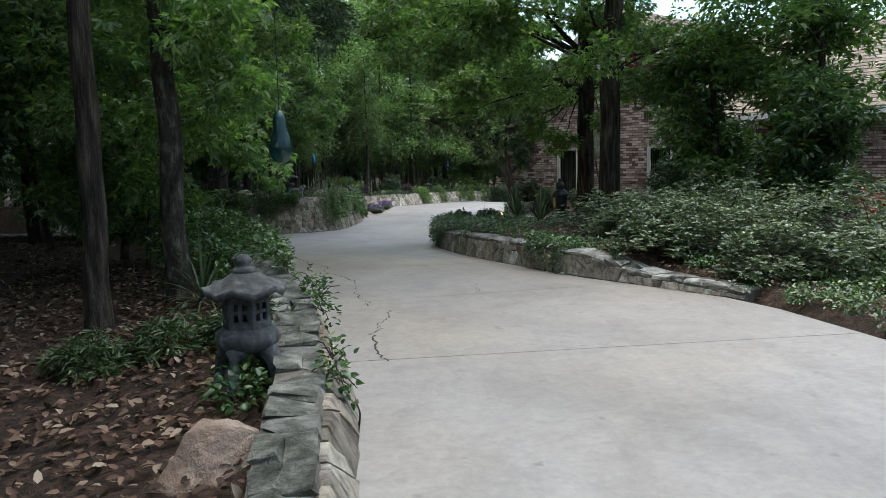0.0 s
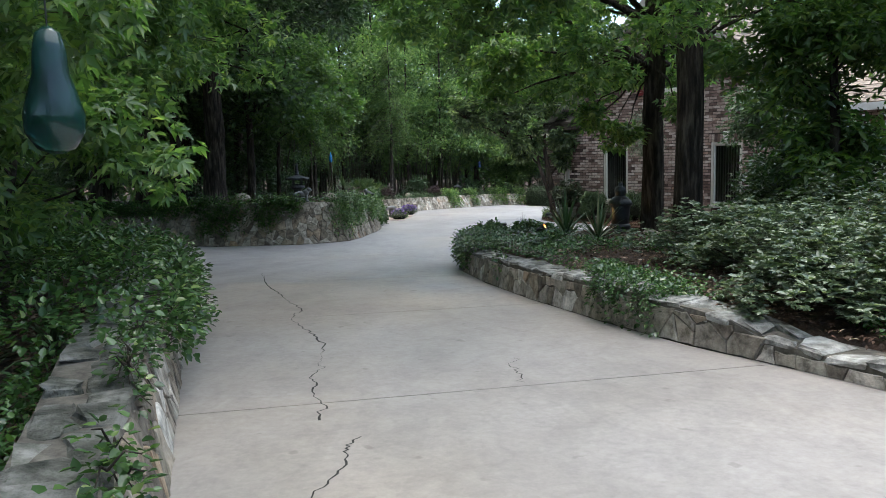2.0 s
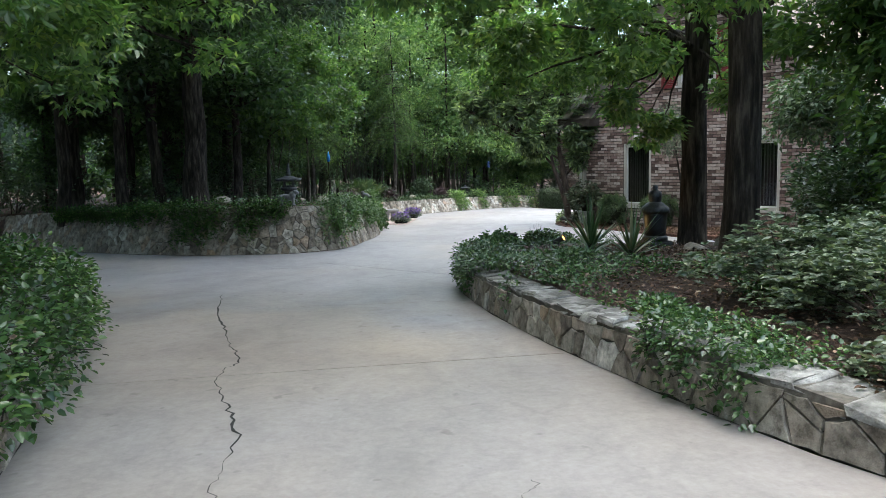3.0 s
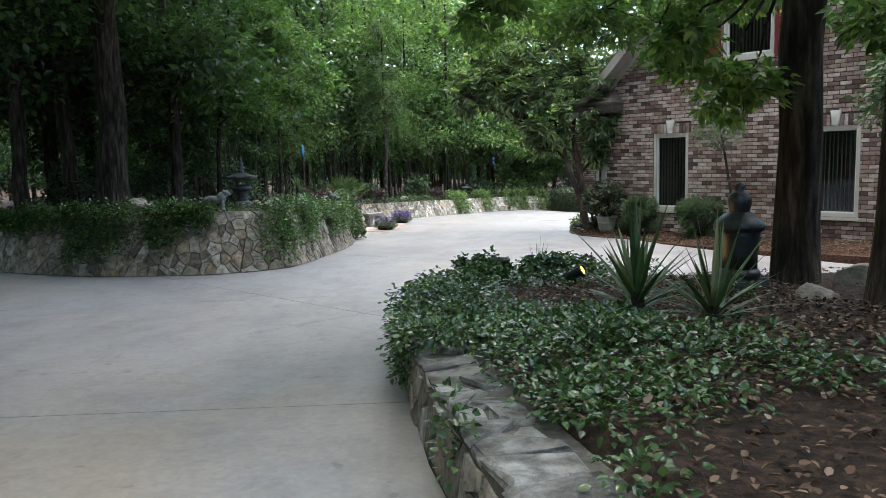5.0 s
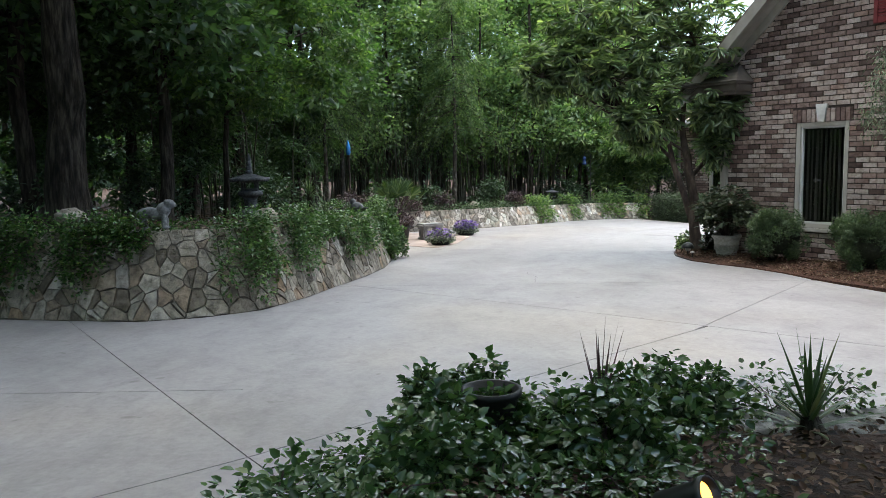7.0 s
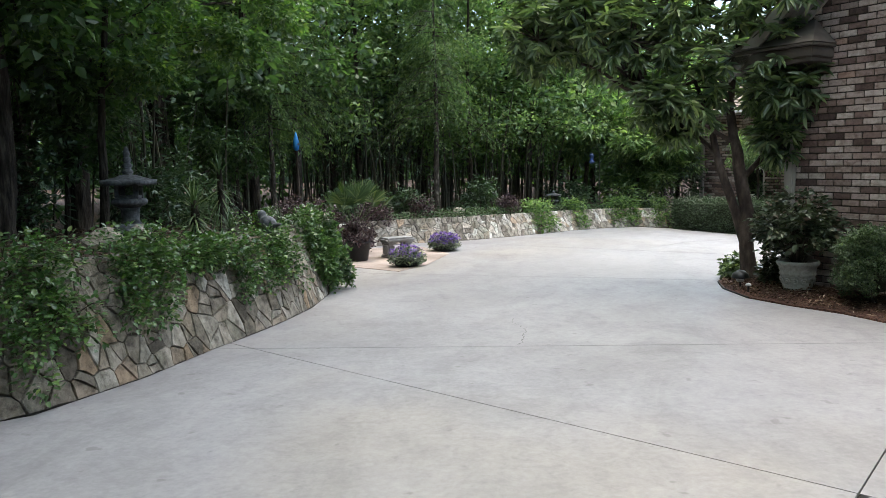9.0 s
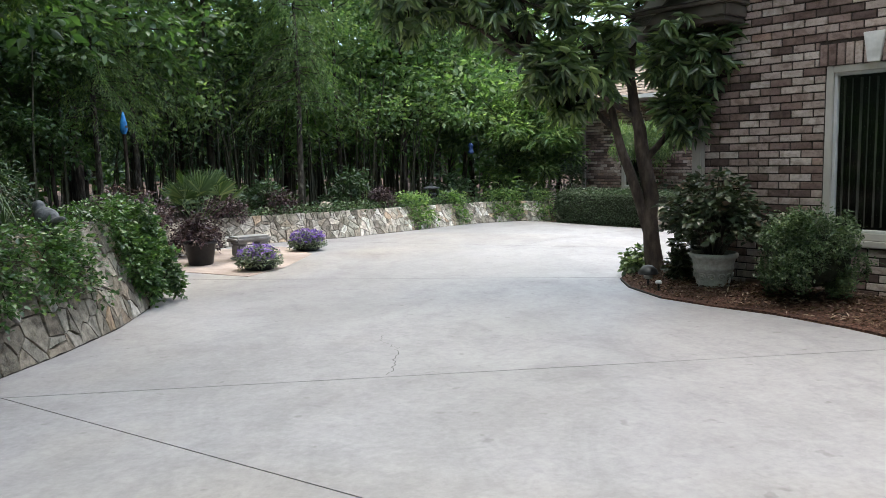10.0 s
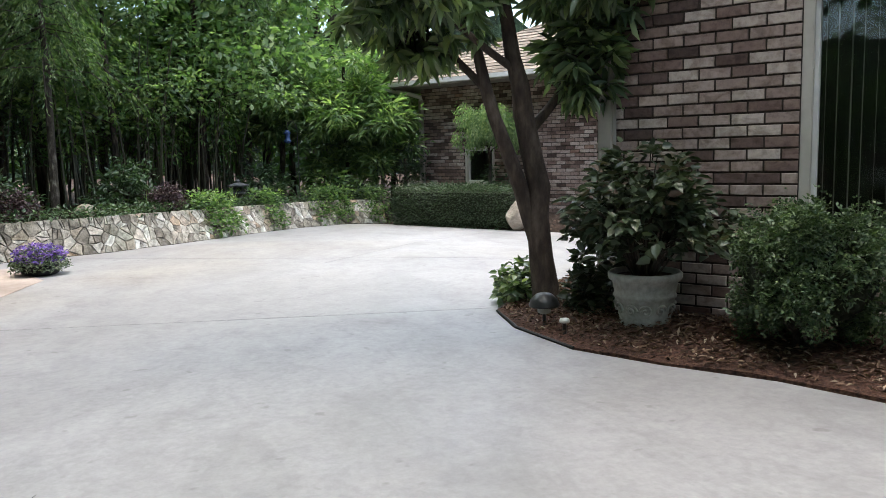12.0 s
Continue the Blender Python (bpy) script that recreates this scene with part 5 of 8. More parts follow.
tree("lantern_oak", "small-leaved young oak spreading low boughs over the lantern", (-2.0, 25.7, 0.02), [(0, 0, -0.1), (0.05, 0.0, 1.2), (0.2, 0.0, 2.6), (0.4, 0.1, 4.2)], 0.06, 0.02,
     [(0.9, -0.4, 2.05, 0.6, 0.6, 0.35), (1.6, 0.2, 2.4, 0.6, 0.6, 0.35), (0.2, 0.4, 2.2, 0.6, 0.6, 0.4), (1.0, 1.0, 2.6, 0.7, 0.7, 0.4), (-0.7, -0.6, 2.4, 0.7, 0.7, 0.4), (2.1, 0.7, 2.9, 0.6, 0.6, 0.35), (0.6, -0.8, 2.9, 0.7, 0.7, 0.4), (-0.2, 0.3, 3.4, 0.8, 0.8, 0.45), (1.5, -0.3, 3.5, 0.8, 0.8, 0.4), (0.9, 0.8, 4.3, 0.9, 0.9, 0.5), (-1.2, 0.4, 3.0, 0.7, 0.7, 0.4)],
     10500, 0.09, 0.25, M_OAK, M_BARK, 50, lobes=3, droop=0.25)

under = [o for o in bpy.data.objects if o.name.startswith("understorey_tree") and o.parent is None]
for k, (x, y, sc) in enumerate(((-4.6, 8.8, 1.0), (-5.8, 10.6, 1.15), (-4.0, 11.6, 1.0), (-6.6, 5.6, 1.1), (-8.2, 9.0, 1.2), (-7.0, 12.4, 1.1), (-10, 6.4, 1.2), (-11, 11.6, 1.3), (-2.8, 26.2, 0.9), (-4.0, 24.6, 0.8), (-3.9, 29.4, 1.1), (-5.8, 27.0, 1.1), (-2.4, 33.4, 1.1), (-7.4, 24.9, 0.9), (-5.4, 4.6, 0.9), (-1.9, 30.8, 0.9))):
    m = pose(x, y, soil_at(x, y) - 0.03, 0, 0, 77 * k) @ Matrix.Scale(sc, 4)
    copy_thing(under[1 if y > 20 else k % 2], m).matrix_basis = m

# the woods: trunks one by one
WOOD_LABEL = "straight dark woodland tree with high leafy crown"
kinds = []
for k in range(5):
    h = (9.5, 11, 10, 12, 10)[k]
    cl = crown_blobs(tr, (0, 0, 3.5), (2.3, 2.3, 1.5), 20, 0.9) + crown_blobs(tr, (0, 0, 6.1), (1.9, 1.9, 1.2), 9, 1.15) + crown_blobs(tr, (0, 0, h - 1.2), (1.5, 1.5, 1.4), 4, 1.2)
    kinds.append(tree("woodland_tree", WOOD_LABEL if k < 4 else "light green woodland tree with dense small leaves", (0, 0, 0), [(0, 0, -0.2), (0.08, 0.05, 2), (-0.05, 0.1, 5), (0.1, 0, h)], (0.15, 0.12, 0.17, 0.13, 0.11)[k], 0.04, cl, 4900, 0.19, 0.28, M_WOODS if k < 4 else M_BRIGHT, M_BARK, 60 + k, group="woodland trees", twigs=False, sides=10))
spots = [(-5.6, 7.6), (-7.2, 9.8), (-6.4, 12.2), (-8.4, 7.0), (1.0, 37.2), (-5.6, 11.2), (-4.4, 24.9), (-2.6, 24.6), (-4.9, 22.9), (-5.4, 25.4), (-3.4, 27.6), (-7.6, 26.0), (-6.6, 28.4), (-2.0, 32.0), (-3.2, 30.2),
         (-5.0, 31.6), (-1.3, 35.8), (-3.6, 36.5), (-4.8, 3.2), (-4.2, 23.6), (-6.2, 23.0), (-4.4, 33.6), (-5.2, 29.0), (-5.4, 5.7), (-4.6, 12.7), (-5.6, 13.1), (-5.6, 41.0), (-2.4, 42.5), (1.4, 43.5)]
light = [(-0.3, 35.2), (2.4, 36.4), (3.9, 37.4), (0.6, 36.0), (-2.9, 33.9), (0.9, 39.6), (3.6, 41.0), (6.2, 41.8), (3.2, 38.6), (7.4, 43.5), (5.4, 40.2), (9.4, 46)]
for k, (x, y) in enumerate(spots + light):
    m = pose(x, y, soil_at(x, y) - 0.05, 0, 0, tr.uniform(0, 360)) @ Matrix.Scale(float(tr.uniform(0.85, 1.2)), 4)
    if k < 5:
        kinds[k].matrix_basis = m
    elif k < len(spots) + 5 and k >= len(spots):
        m = m @ Matrix.Scale(0.72, 4)
        copy_thing(kinds[4], m).matrix_basis = m
    else:
        o = copy_thing(kinds[k % 4 if k < len(spots) else 4], m)
        o.matrix_basis = m


def woods_belt():
    """The far woods all round, past counting."""
    rng = np.random.default_rng(77)
    centres, radii = [], []
    for _ in range(760):
        a = rng.uniform(0, 2 * math.pi)
        r = rng.uniform(0, 1)
        x, y = 2 + (27 + 9 * r) * math.cos(a) * 0.95, 20 + (30 + 9 * r) * math.sin(a)
        if x > 13 and y > 20:
            x += 8
        top = 14.5 if not (x > 4 and y > 34) else 11.5
        z = top * rng.uniform(0.02, 1) ** 1.05 * (0.75 + 0.25 * math.sin(a * 13) ** 2)
        s = rng.uniform(1.1, 2.2)
        centres.append((x, y, z))
        radii.append((s, s, s * 0.7))
    for _ in range(260):
        a = rng.uniform(0.42 * math.pi, 1.5 * math.pi)
        r = rng.uniform(19, 25)
        centres.append((2 + r * math.cos(a), 20 + r * 1.1 * math.sin(a), rng.uniform(0, 1.9)))
        radii.append((1.3, 1.3, 0.9))
    tufts_c, tufts_r = [], []
    for c, r in zip(centres, radii):
        for _ in range(7):
            d = unit(rng.normal(size=(1, 3)))[0] * rng.uniform(0.3, 1)
            tufts_c.append(np.array(c) + d * np.array(r))
            tufts_r.append(np.array(r) * rng.uniform(0.25, 0.45))
    p, d = clumped(tufts_c, tufts_r, 92000, rng, 0.3)
    cloud(leaves(p, 0.36, 0.25, rng, d, 0.2, 0.8), "foliage", M_WOODS, belt)
    # unseen leaf layer added overhead to block sky light on woods and drive
    q = np.stack([rng.uniform(-24, 12, 44000), rng.uniform(-6, 52, 44000), rng.uniform(6.5, 10.5, 44000)], 1)
    edge = np.interp(q[:, 1], [-6, 4, 7, 9, 15, 17, 19, 24.5, 27, 29, 34, 37, 40, 44, 52], [-0.8, -1.0, -2.2, -1.2, 0.4, 1.3, 2.5, 2.9, 0.2, -1.5, -2.4, -1.4, 0.8, 4.5, 14.0])
    q = q[(q[:, 0] < edge + rng.normal(0, 0.5, 44000))]
    cloud(leaves(q, 0.62, 0.3, rng, rng.normal(size=(len(q), 3)), 0.15, 1.5), "canopy", M_WOODS, belt)
    # a second unseen layer, added to shade the island bed
    q = np.stack([rng.uniform(3.5, 9, 1600), rng.uniform(11.0, 17.5, 1600), rng.uniform(6.8, 10.0, 1600)], 1)
    q = q[q[:, 0] > 3.8 + rng.normal(0, 0.4, len(q)) + np.maximum(0, q[:, 1] - 15) * 1.2]
    cloud(leaves(q, 0.55, 0.32, rng, rng.normal(size=(len(q), 3)), 0.15, 1.5), "canopy", M_WOODS, belt)
    poles = []
    for _ in range(260):
        a, r = rng.uniform(0, 2 * math.pi), rng.uniform(0, 1)
        x, y = 2 + (24 + 12 * r) * math.cos(a), 20 + (27 + 12 * r) * math.sin(a)
        if x > 13:
            x += 8
        s = rng.uniform(0.06, 0.16)
        poles.append(tube([(x, y, -1.6), (x + rng.uniform(-0.3, 0.3), y + rng.uniform(-0.3, 0.3), 4), (x + rng.uniform(-0.6, 0.6), y, 7)], [s, s * 0.8, s * 0.3], 6))
    part("trunks", joined(*poles), M_BARK, belt)


def backdrop():
    """A plain ring of distant dark woods."""
    rng = np.random.default_rng(5)
    verts, faces, n = [], [], 240
    for k in range(n):
        a = 2 * math.pi * k / n
        top = 9 + 2.5 * noise.noise((math.cos(a) * 9, math.sin(a) * 9, 3)) + rng.uniform(-0.8, 0.8)
        for z in (-6, top * 0.5, top):
            verts.append((60 * math.cos(a) + 2, 60 * math.sin(a) + 20, z))
    for k in range(n):
        a, b = 3 * k, 3 * ((k + 1) % n)
        faces += [(a, b, b + 1, a + 1), (a + 1, b + 1, b + 2, a + 2)]
    return tagged(part("backdrop", (verts, faces), M_FARWOOD), "distant dark green wall of woodland", "woods", kind="structure")


M_FARWOOD = surface("far_woods", [(0.35, (0.015, 0.026, 0.015)), (0.5, (0.035, 0.06, 0.03)), (0.65, (0.07, 0.11, 0.055))], 1.6, 1.0, 3.0, 1.0, 0.5, None, 0.2)
backdrop()
belt = thing("woods", "dense far belt of dark green woodland", "woods", kind="stuff")
woods_belt()


# feathery light-green trees behind the far wall
def feather_tree(x, y, h, seed, label="feathery light-green young cypress with drooping sprays"):
    """Sprays arching out of the trunk and hanging at their ends."""
    rng = np.random.default_rng(seed)
    t = thing("cypress_tree", label, "tree", Matrix.Translation((x, y, soil_at(x, y))), "cypresses")
    smooth(part("trunk", tube([(0, 0, -0.1), (0.05, 0, h * 0.4), (0, 0.05, h)], [0.07, 0.05, 0.01], 10, 0.05, rng), M_PALEBARK, t))
    boughs, pts, outs = [], [], []
    for k in range(150):
        u = rng.uniform(0.02, 1.0)
        a, L = rng.uniform(0, 2 * math.pi), (1 - 0.72 * u) * h * 0.26 * rng.uniform(0.6, 1.15)
        o, d = np.array((0, 0, h * (0.34 + 0.64 * u))), np.array((math.cos(a), math.sin(a), 0.0))
        rise, fall = L * rng.uniform(0.1, 0.5), L * rng.uniform(0.5, 1.1)
        if k % 2 == 0:
            boughs.append(tube([tuple(o + d * L * v + (0, 0, rise * v - fall * v * v)) for v in (0, 0.5, 1)], [0.012, 0.008, 0.003], 4))
        n = 70
        v = rng.uniform(0.2, 1.0, (n, 1))
        side = rng.normal(0, 0.11, (n, 1)) * (1.25 - v)
        w = np.cross(d, (0, 0, 1.0))
        p = o + d * L * v + w * side * L * 0.9 + np.array((0, 0, 1.0)) * (rise * v - fall * v * v - np.abs(side) * 0.5 - rng.uniform(0, 0.16, (n, 1)))
        pts.append(p)
        outs.append(np.repeat(d[None], n, 0) * 0.8 + w * np.sign(side) * 0.7 + (0, 0, -0.9))
    tagged(part("branchwork", joined(*boughs), M_PALEBARK, t), kind="stuff")
    cloud(leaves(np.concatenate(pts), 0.1, 0.1, rng, np.concatenate(outs), 0.35, 0.5), "crown", M_CYPRESS, t)
    return t


f1 = feather_tree(1.6, 34.6, 6.4, 81)
for x, y, sc in ((-1.4, 33.4, 1.0), (4.9, 38.6, 1.2), (-1.4, 31.3, 0.8)):
    m = pose(x, y, soil_at(x, y) - 0.03, 0, 0, x * 70) @ Matrix.Scale(sc, 4)
    copy_thing(f1, m).matrix_basis = m

# broad shrubby trees with narrow leaves beyond the end of the wall
for x, y, h, sd in ((7.0, 38.4, 4.2, 85), (8.6, 40.4, 4.6, 86), (5.6, 38.9, 3.8, 87)):
    r2 = np.random.default_rng(sd)
    tree("oleander_tree", "broad evergreen shrub tree with long narrow leaves", (x, y, soil_at(x, y)), [(0, 0, -0.1), (0.1, 0.05, h * 0.35), (0.1, 0.1, h * 0.8)], 0.08, 0.03, crown_blobs(r2, (0, 0, h * 0.58), (1.3, 1.3, h * 0.34), 14, 0.75), 8000, 0.24, 0.12, M_BRIGHT, M_PALEBARK, sd, droop=0.1, up=1.2, group="oleanders")

# dark evergreens in front of the main wing
for x, y, h, w, sd, mat in ((6.3, 12.1, 3.4, 1.1, 91, M_OAK), (7.6, 11.2, 4.6, 1.5, 92, M_GUM), (9.2, 9.4, 4.8, 1.5, 93, M_GUM), (7.0, 10.4, 2.2, 0.8, 94, M_WOODS), (10.6, 8.2, 5.2, 1.6, 95, M_GUM)):
    r2 = np.random.default_rng(sd)
    z0 = soil_at(x, y)
    tree("evergreen_tree", "dense dark evergreen tree in the island bed", (x, y, z0), [(0, 0, -0.1), (0.05, 0, h * 0.4), (0, 0.05, h * 0.85)], 0.09, 0.03,
         (crown_blobs(r2, (0, 0, h * 0.3), (w * 0.8, w * 0.8, h * 0.22), 8, w * 0.5) if sd in (91, 94) else crown_blobs(r2, (0, 0, h * 0.45), (w * 0.8, w * 0.8, h * 0.1), 5, w * 0.45)) + crown_blobs(r2, (0, 0, h * 0.7), (w, w, h * 0.25), 9, w * 0.55), 7000, 0.15, 0.2, mat, M_BARK, sd, group="evergreens")

# broad dark tree in the bed before the main wing, leaning over the side drive
r2 = np.random.default_rng(89)
tree("evergreen_tree", "dense dark evergreen tree leaning out from the house bed", (9.5, 18.5, soil_at(9.5, 18.5)), [(0, 0, -0.1), (-0.1, -0.05, 1.0), (-0.3, -0.2, 2.6), (-0.4, -0.3, 4.2)], 0.1, 0.03,
     crown_blobs(r2, (-0.75, -0.5, 1.3), (0.75, 0.75, 0.6), 9, 0.55) + crown_blobs(r2, (-0.6, -0.5, 2.7), (1.0, 1.0, 0.9), 12, 0.65) + crown_blobs(r2, (-0.2, -0.2, 4.4), (0.8, 0.8, 0.6), 5, 0.7), 11000, 0.12, 0.24, M_DEEP, M_BARK, 89, group="evergreens")

# the loquat at the house corner
lo = np.random.default_rng(96)
M_LOQUAT = surface("loquat_bark", [(0.35, (0.03, 0.02, 0.015)), (0.52, (0.072, 0.05, 0.038)), (0.7, (0.14, 0.108, 0.085))], 12, 0.85, 22, 0.7, 0.03, (1, 1, 0.4), 1.5)
lt = thing("loquat_tree", "leaning loquat tree with long glossy dark leaves at the house corner", "tree", Matrix.Translation((6.3, 26.2, -0.82)))
stem1 = [(0, 0, -0.05), (-0.05, 0.02, 0.4), (-0.075, 0.02, 0.7), (-0.06, 0.02, 0.93), (-0.1, 0.03, 1.11), (-0.165, 0.05, 1.46), (-0.185, 0.06, 1.67), (-0.24, 0.07, 1.88), (-0.28, 0.1, 2.25), (-0.2, 0.2, 2.9), (0.0, 0.3, 3.6)]
stem2 = [(-0.1, 0.03, 0.52), (-0.15, 0.04, 0.74), (-0.2, 0.05, 0.93), (-0.26, 0.07, 1.11), (-0.38, 0.1, 1.46), (-0.43, 0.13, 1.67), (-0.475, 0.15, 1.9), (-0.55, 0.17, 2.2), (-0.7, 0.2, 2.6)]
stem3 = [(-0.12, 0.04, 1.34), (0.07, -0.02, 1.57), (0.22, -0.1, 1.95), (0.4, -0.25, 2.5)]
stem4 = [(-0.43, 0.14, 1.66), (-0.62, 0.19, 1.86), (-0.89, 0.25, 2.06), (-1.3, 0.2, 2.4)]
stem5 = [(-0.21, 0.07, 1.78), (-0.45, 0.02, 1.92), (-0.7, -0.05, 2.08), (-0.95, -0.1, 2.4)]
smooth(part("trunk", joined(tube(stem1, [0.115, 0.09, 0.086, 0.084, 0.082, 0.074, 0.066, 0.058, 0.048, 0.036, 0.026], 12, 0.06, lo), tube(stem2, [0.05, 0.058, 0.06, 0.058, 0.05, 0.046, 0.04, 0.032, 0.022], 10, 0.06, lo), tube(stem3, [0.042, 0.034, 0.026, 0.018], 8, 0.06, lo), tube(stem4, [0.034, 0.028, 0.022, 0.016], 8, 0.06, lo), tube(stem5, [0.034, 0.027, 0.022, 0.015], 8, 0.06, lo)), M_LOQUAT, lt))
lcl = boughs((-2.7, 0, 3.15, 0.45, 0.7), (-2.4, 0.3, 3.6, 0.6, 0.67), (-1.15, -0.1, 2.35, 0.35, 0.6), (-2, 0.2, 4.2, 0.7, 0.57), (0.4, -0.1, 3.2, 0.4, 0.87), (-0.9, 0.2, 2.5, 0.7, 0.71), (-1.55, 0.1, 3.1, 0.6, 0.64), (-2.1, 0, 3.3, 0.55, 0.67), (-0.2, 0.2, 2.9, 0.8, 0.75), (0.35, -0.3, 2.5, 0.35, 0.86), (-0.6, 0.4, 3.6, 0.9, 0.67), (-1.4, 0.4, 3.6, 0.8, 0.62), (0.2, 0, 3.7, 0.8, 0.75), (-0.4, 0.2, 4.4, 0.9, 0.67), (-1.1, 0.4, 4.5, 0.8, 0.62)) + boughs((-0.3, 0.5, 5.2, 0.8, 0.62), (-1.8, 0.5, 3.4, 0.6, 0.67), (0.22, -0.15, 1.85, 0.26, 0.8), (-0.95, 0.25, 2.15, 0.34, 0.7), (0.1, -0.2, 2.4, 0.3, 0.7))
limbs = []
for c in lcl:
    st = min((Vector(p) for p in stem1[8:] + stem2[7:] + stem3[1:] + stem4[1:] + stem5[2:]), key=lambda p: (p - Vector(c[:3])).length)
    q = limb_path(st, c[:3], lo, 0.02)
    limbs.append(tube(q, [0.028, 0.024, 0.02, 0.016, 0.012, 0.008], 6))
# whorls of long leaves at twig ends
vf = []
for c in lcl:
    for _ in range(50):
        d = unit(lo.normal(size=(1, 3)))[0]
        tip = np.array(c[:3]) + d * np.array(c[3:]) * (1, 1, 1.3) * lo.uniform(0.55, 1.12)
        n = 15
        ang = lo.uniform(0, 2 * math.pi) + np.arange(n) * 2.4
        rise = np.linspace(1.5, -0.5, 15) if d[2] > -0.1 else np.linspace(0.5, -1.9, 15)
        out = np.stack([np.cos(ang), np.sin(ang), rise], 1)
        vf.append(leaves(np.repeat(tip[None], n, 0) + lo.normal(0, 0.015, (n, 3)), 0.2, 0.13, lo, out * 2, 0.26, 0.8, ovate=True))
        if lo.random() < 0.5:
            limbs.append(tube([c[:3], tuple(tip)], [0.008, 0.005], 4))
tagged(smooth(part("branchwork", joined(*limbs), M_LOQUAT, lt)), kind="stuff")
cloud(merge(*vf), "crown", M_GLOSSY, lt)

# slender weeping sapling against the gable wall
tree("weeping_sapling", "slender weeping sapling with fine leaves against the brick", (8.09, 22.4, -0.78), [(0, 0, -0.05), (-0.04, 0.04, 1.0), (-0.16, 0.18, 2.0), (-0.2, 0.22, 2.7)], 0.032, 0.012,
     [(-0.2, 0.2, 2.75, 0.4, 0.4, 0.35), (-0.45, 0.1, 2.4, 0.3, 0.3, 0.5), (0.1, 0.2, 2.35, 0.3, 0.3, 0.5), (-0.2, 0.0, 2.2, 0.35, 0.35, 0.45), (-0.1, 0.35, 2.5, 0.3, 0.3, 0.5), (-0.4, 0.35, 2.1, 0.25, 0.25, 0.35)], 5200, 0.055, 0.1, M_SHRUB, M_PALEBARK, 97, droop=0.9, up=0.4)
# weeping standard by the rear wing
wx = WINGM @ Vector((2.5, -1.0, -1.05))
tree("weeping_standard", "small grafted weeping tree with a mop-shaped crown", tuple(wx), [(0, 0, -0.05), (0.02, 0, 0.9), (0, 0, 2.0)], 0.035, 0.03,
     [(0, 0, 2.2, 0.6, 0.6, 0.3), (-0.4, 0, 1.9, 0.35, 0.35, 0.45), (0.4, 0.1, 1.9, 0.35, 0.35, 0.45), (0, -0.4, 1.85, 0.35, 0.35, 0.5), (0, 0.35, 1.9, 0.35, 0.35, 0.45), (-0.3, -0.3, 1.75, 0.3, 0.3, 0.5), (0.3, -0.3, 1.75, 0.3, 0.3, 0.5)], 11000, 0.075, 0.13, M_BRIGHT, M_PALEBARK, 98, droop=0.9, up=0.4, twigs=False)


# ---- bamboo ----
def bamboo():
    rng = np.random.default_rng(31)
    g = thing("bamboo_grove", "dense grove of thin bamboo canes behind the wall", "bamboo", kind="stuff")
    canes, pts = [], []
    for _ in range(340):
        if rng.random() < 0.86:
            t = rng.random()
            x, y = -2.2 + 7.0 * t, 33.3 + 4.1 * t + rng.uniform(0, 3.6)
        else:
            x, y = rng.uniform(-5, -1.6), rng.uniform(26.5, 34)
        z = soil_at(x, y)
        h = rng.uniform(1.9, 3.4)
        r = rng.uniform(0.011, 0.026)
        lx, ly = rng.normal(0, 0.25, 2)
        canes.append(tube([(x, y, z - 0.05), (x + lx * 0.3, y + ly * 0.3, z + h * 0.5), (x + lx, y + ly, z + h)], [r, r * 0.9, r * 0.4], 5))
        for _ in range(9):
            t = rng.uniform(0.45, 1.15)
            pts.append((x + lx * t, y + ly * t, z + h * t))
    part("canes", joined(*canes), M_CANE, g)
    c = np.array(pts)
    p, d = clumped(c, np.tile((0.42, 0.42, 0.26), (len(c), 1)), 22000, rng, 0.0)
    # darker leaves west of x = 1.2 put the grove's shade into colour
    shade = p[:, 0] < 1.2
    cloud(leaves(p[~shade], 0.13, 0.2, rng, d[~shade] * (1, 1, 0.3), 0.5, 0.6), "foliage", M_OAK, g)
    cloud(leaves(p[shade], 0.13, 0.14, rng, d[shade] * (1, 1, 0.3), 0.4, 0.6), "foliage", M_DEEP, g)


M_CANE = surface("bamboo_cane", [(0.3, (0.03, 0.028, 0.017)), (0.7, (0.075, 0.07, 0.04))], 10, 0.6, vary=0.3)
bamboo()


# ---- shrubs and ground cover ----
# dark fill that stands for the shaded insides of clipped bushes
M_DARKCORE = surface("dark_core", [(0.3, (0.018, 0.022, 0.013)), (0.7, (0.045, 0.055, 0.03))], 30, 0.95, 40, 1.0, 0.05)


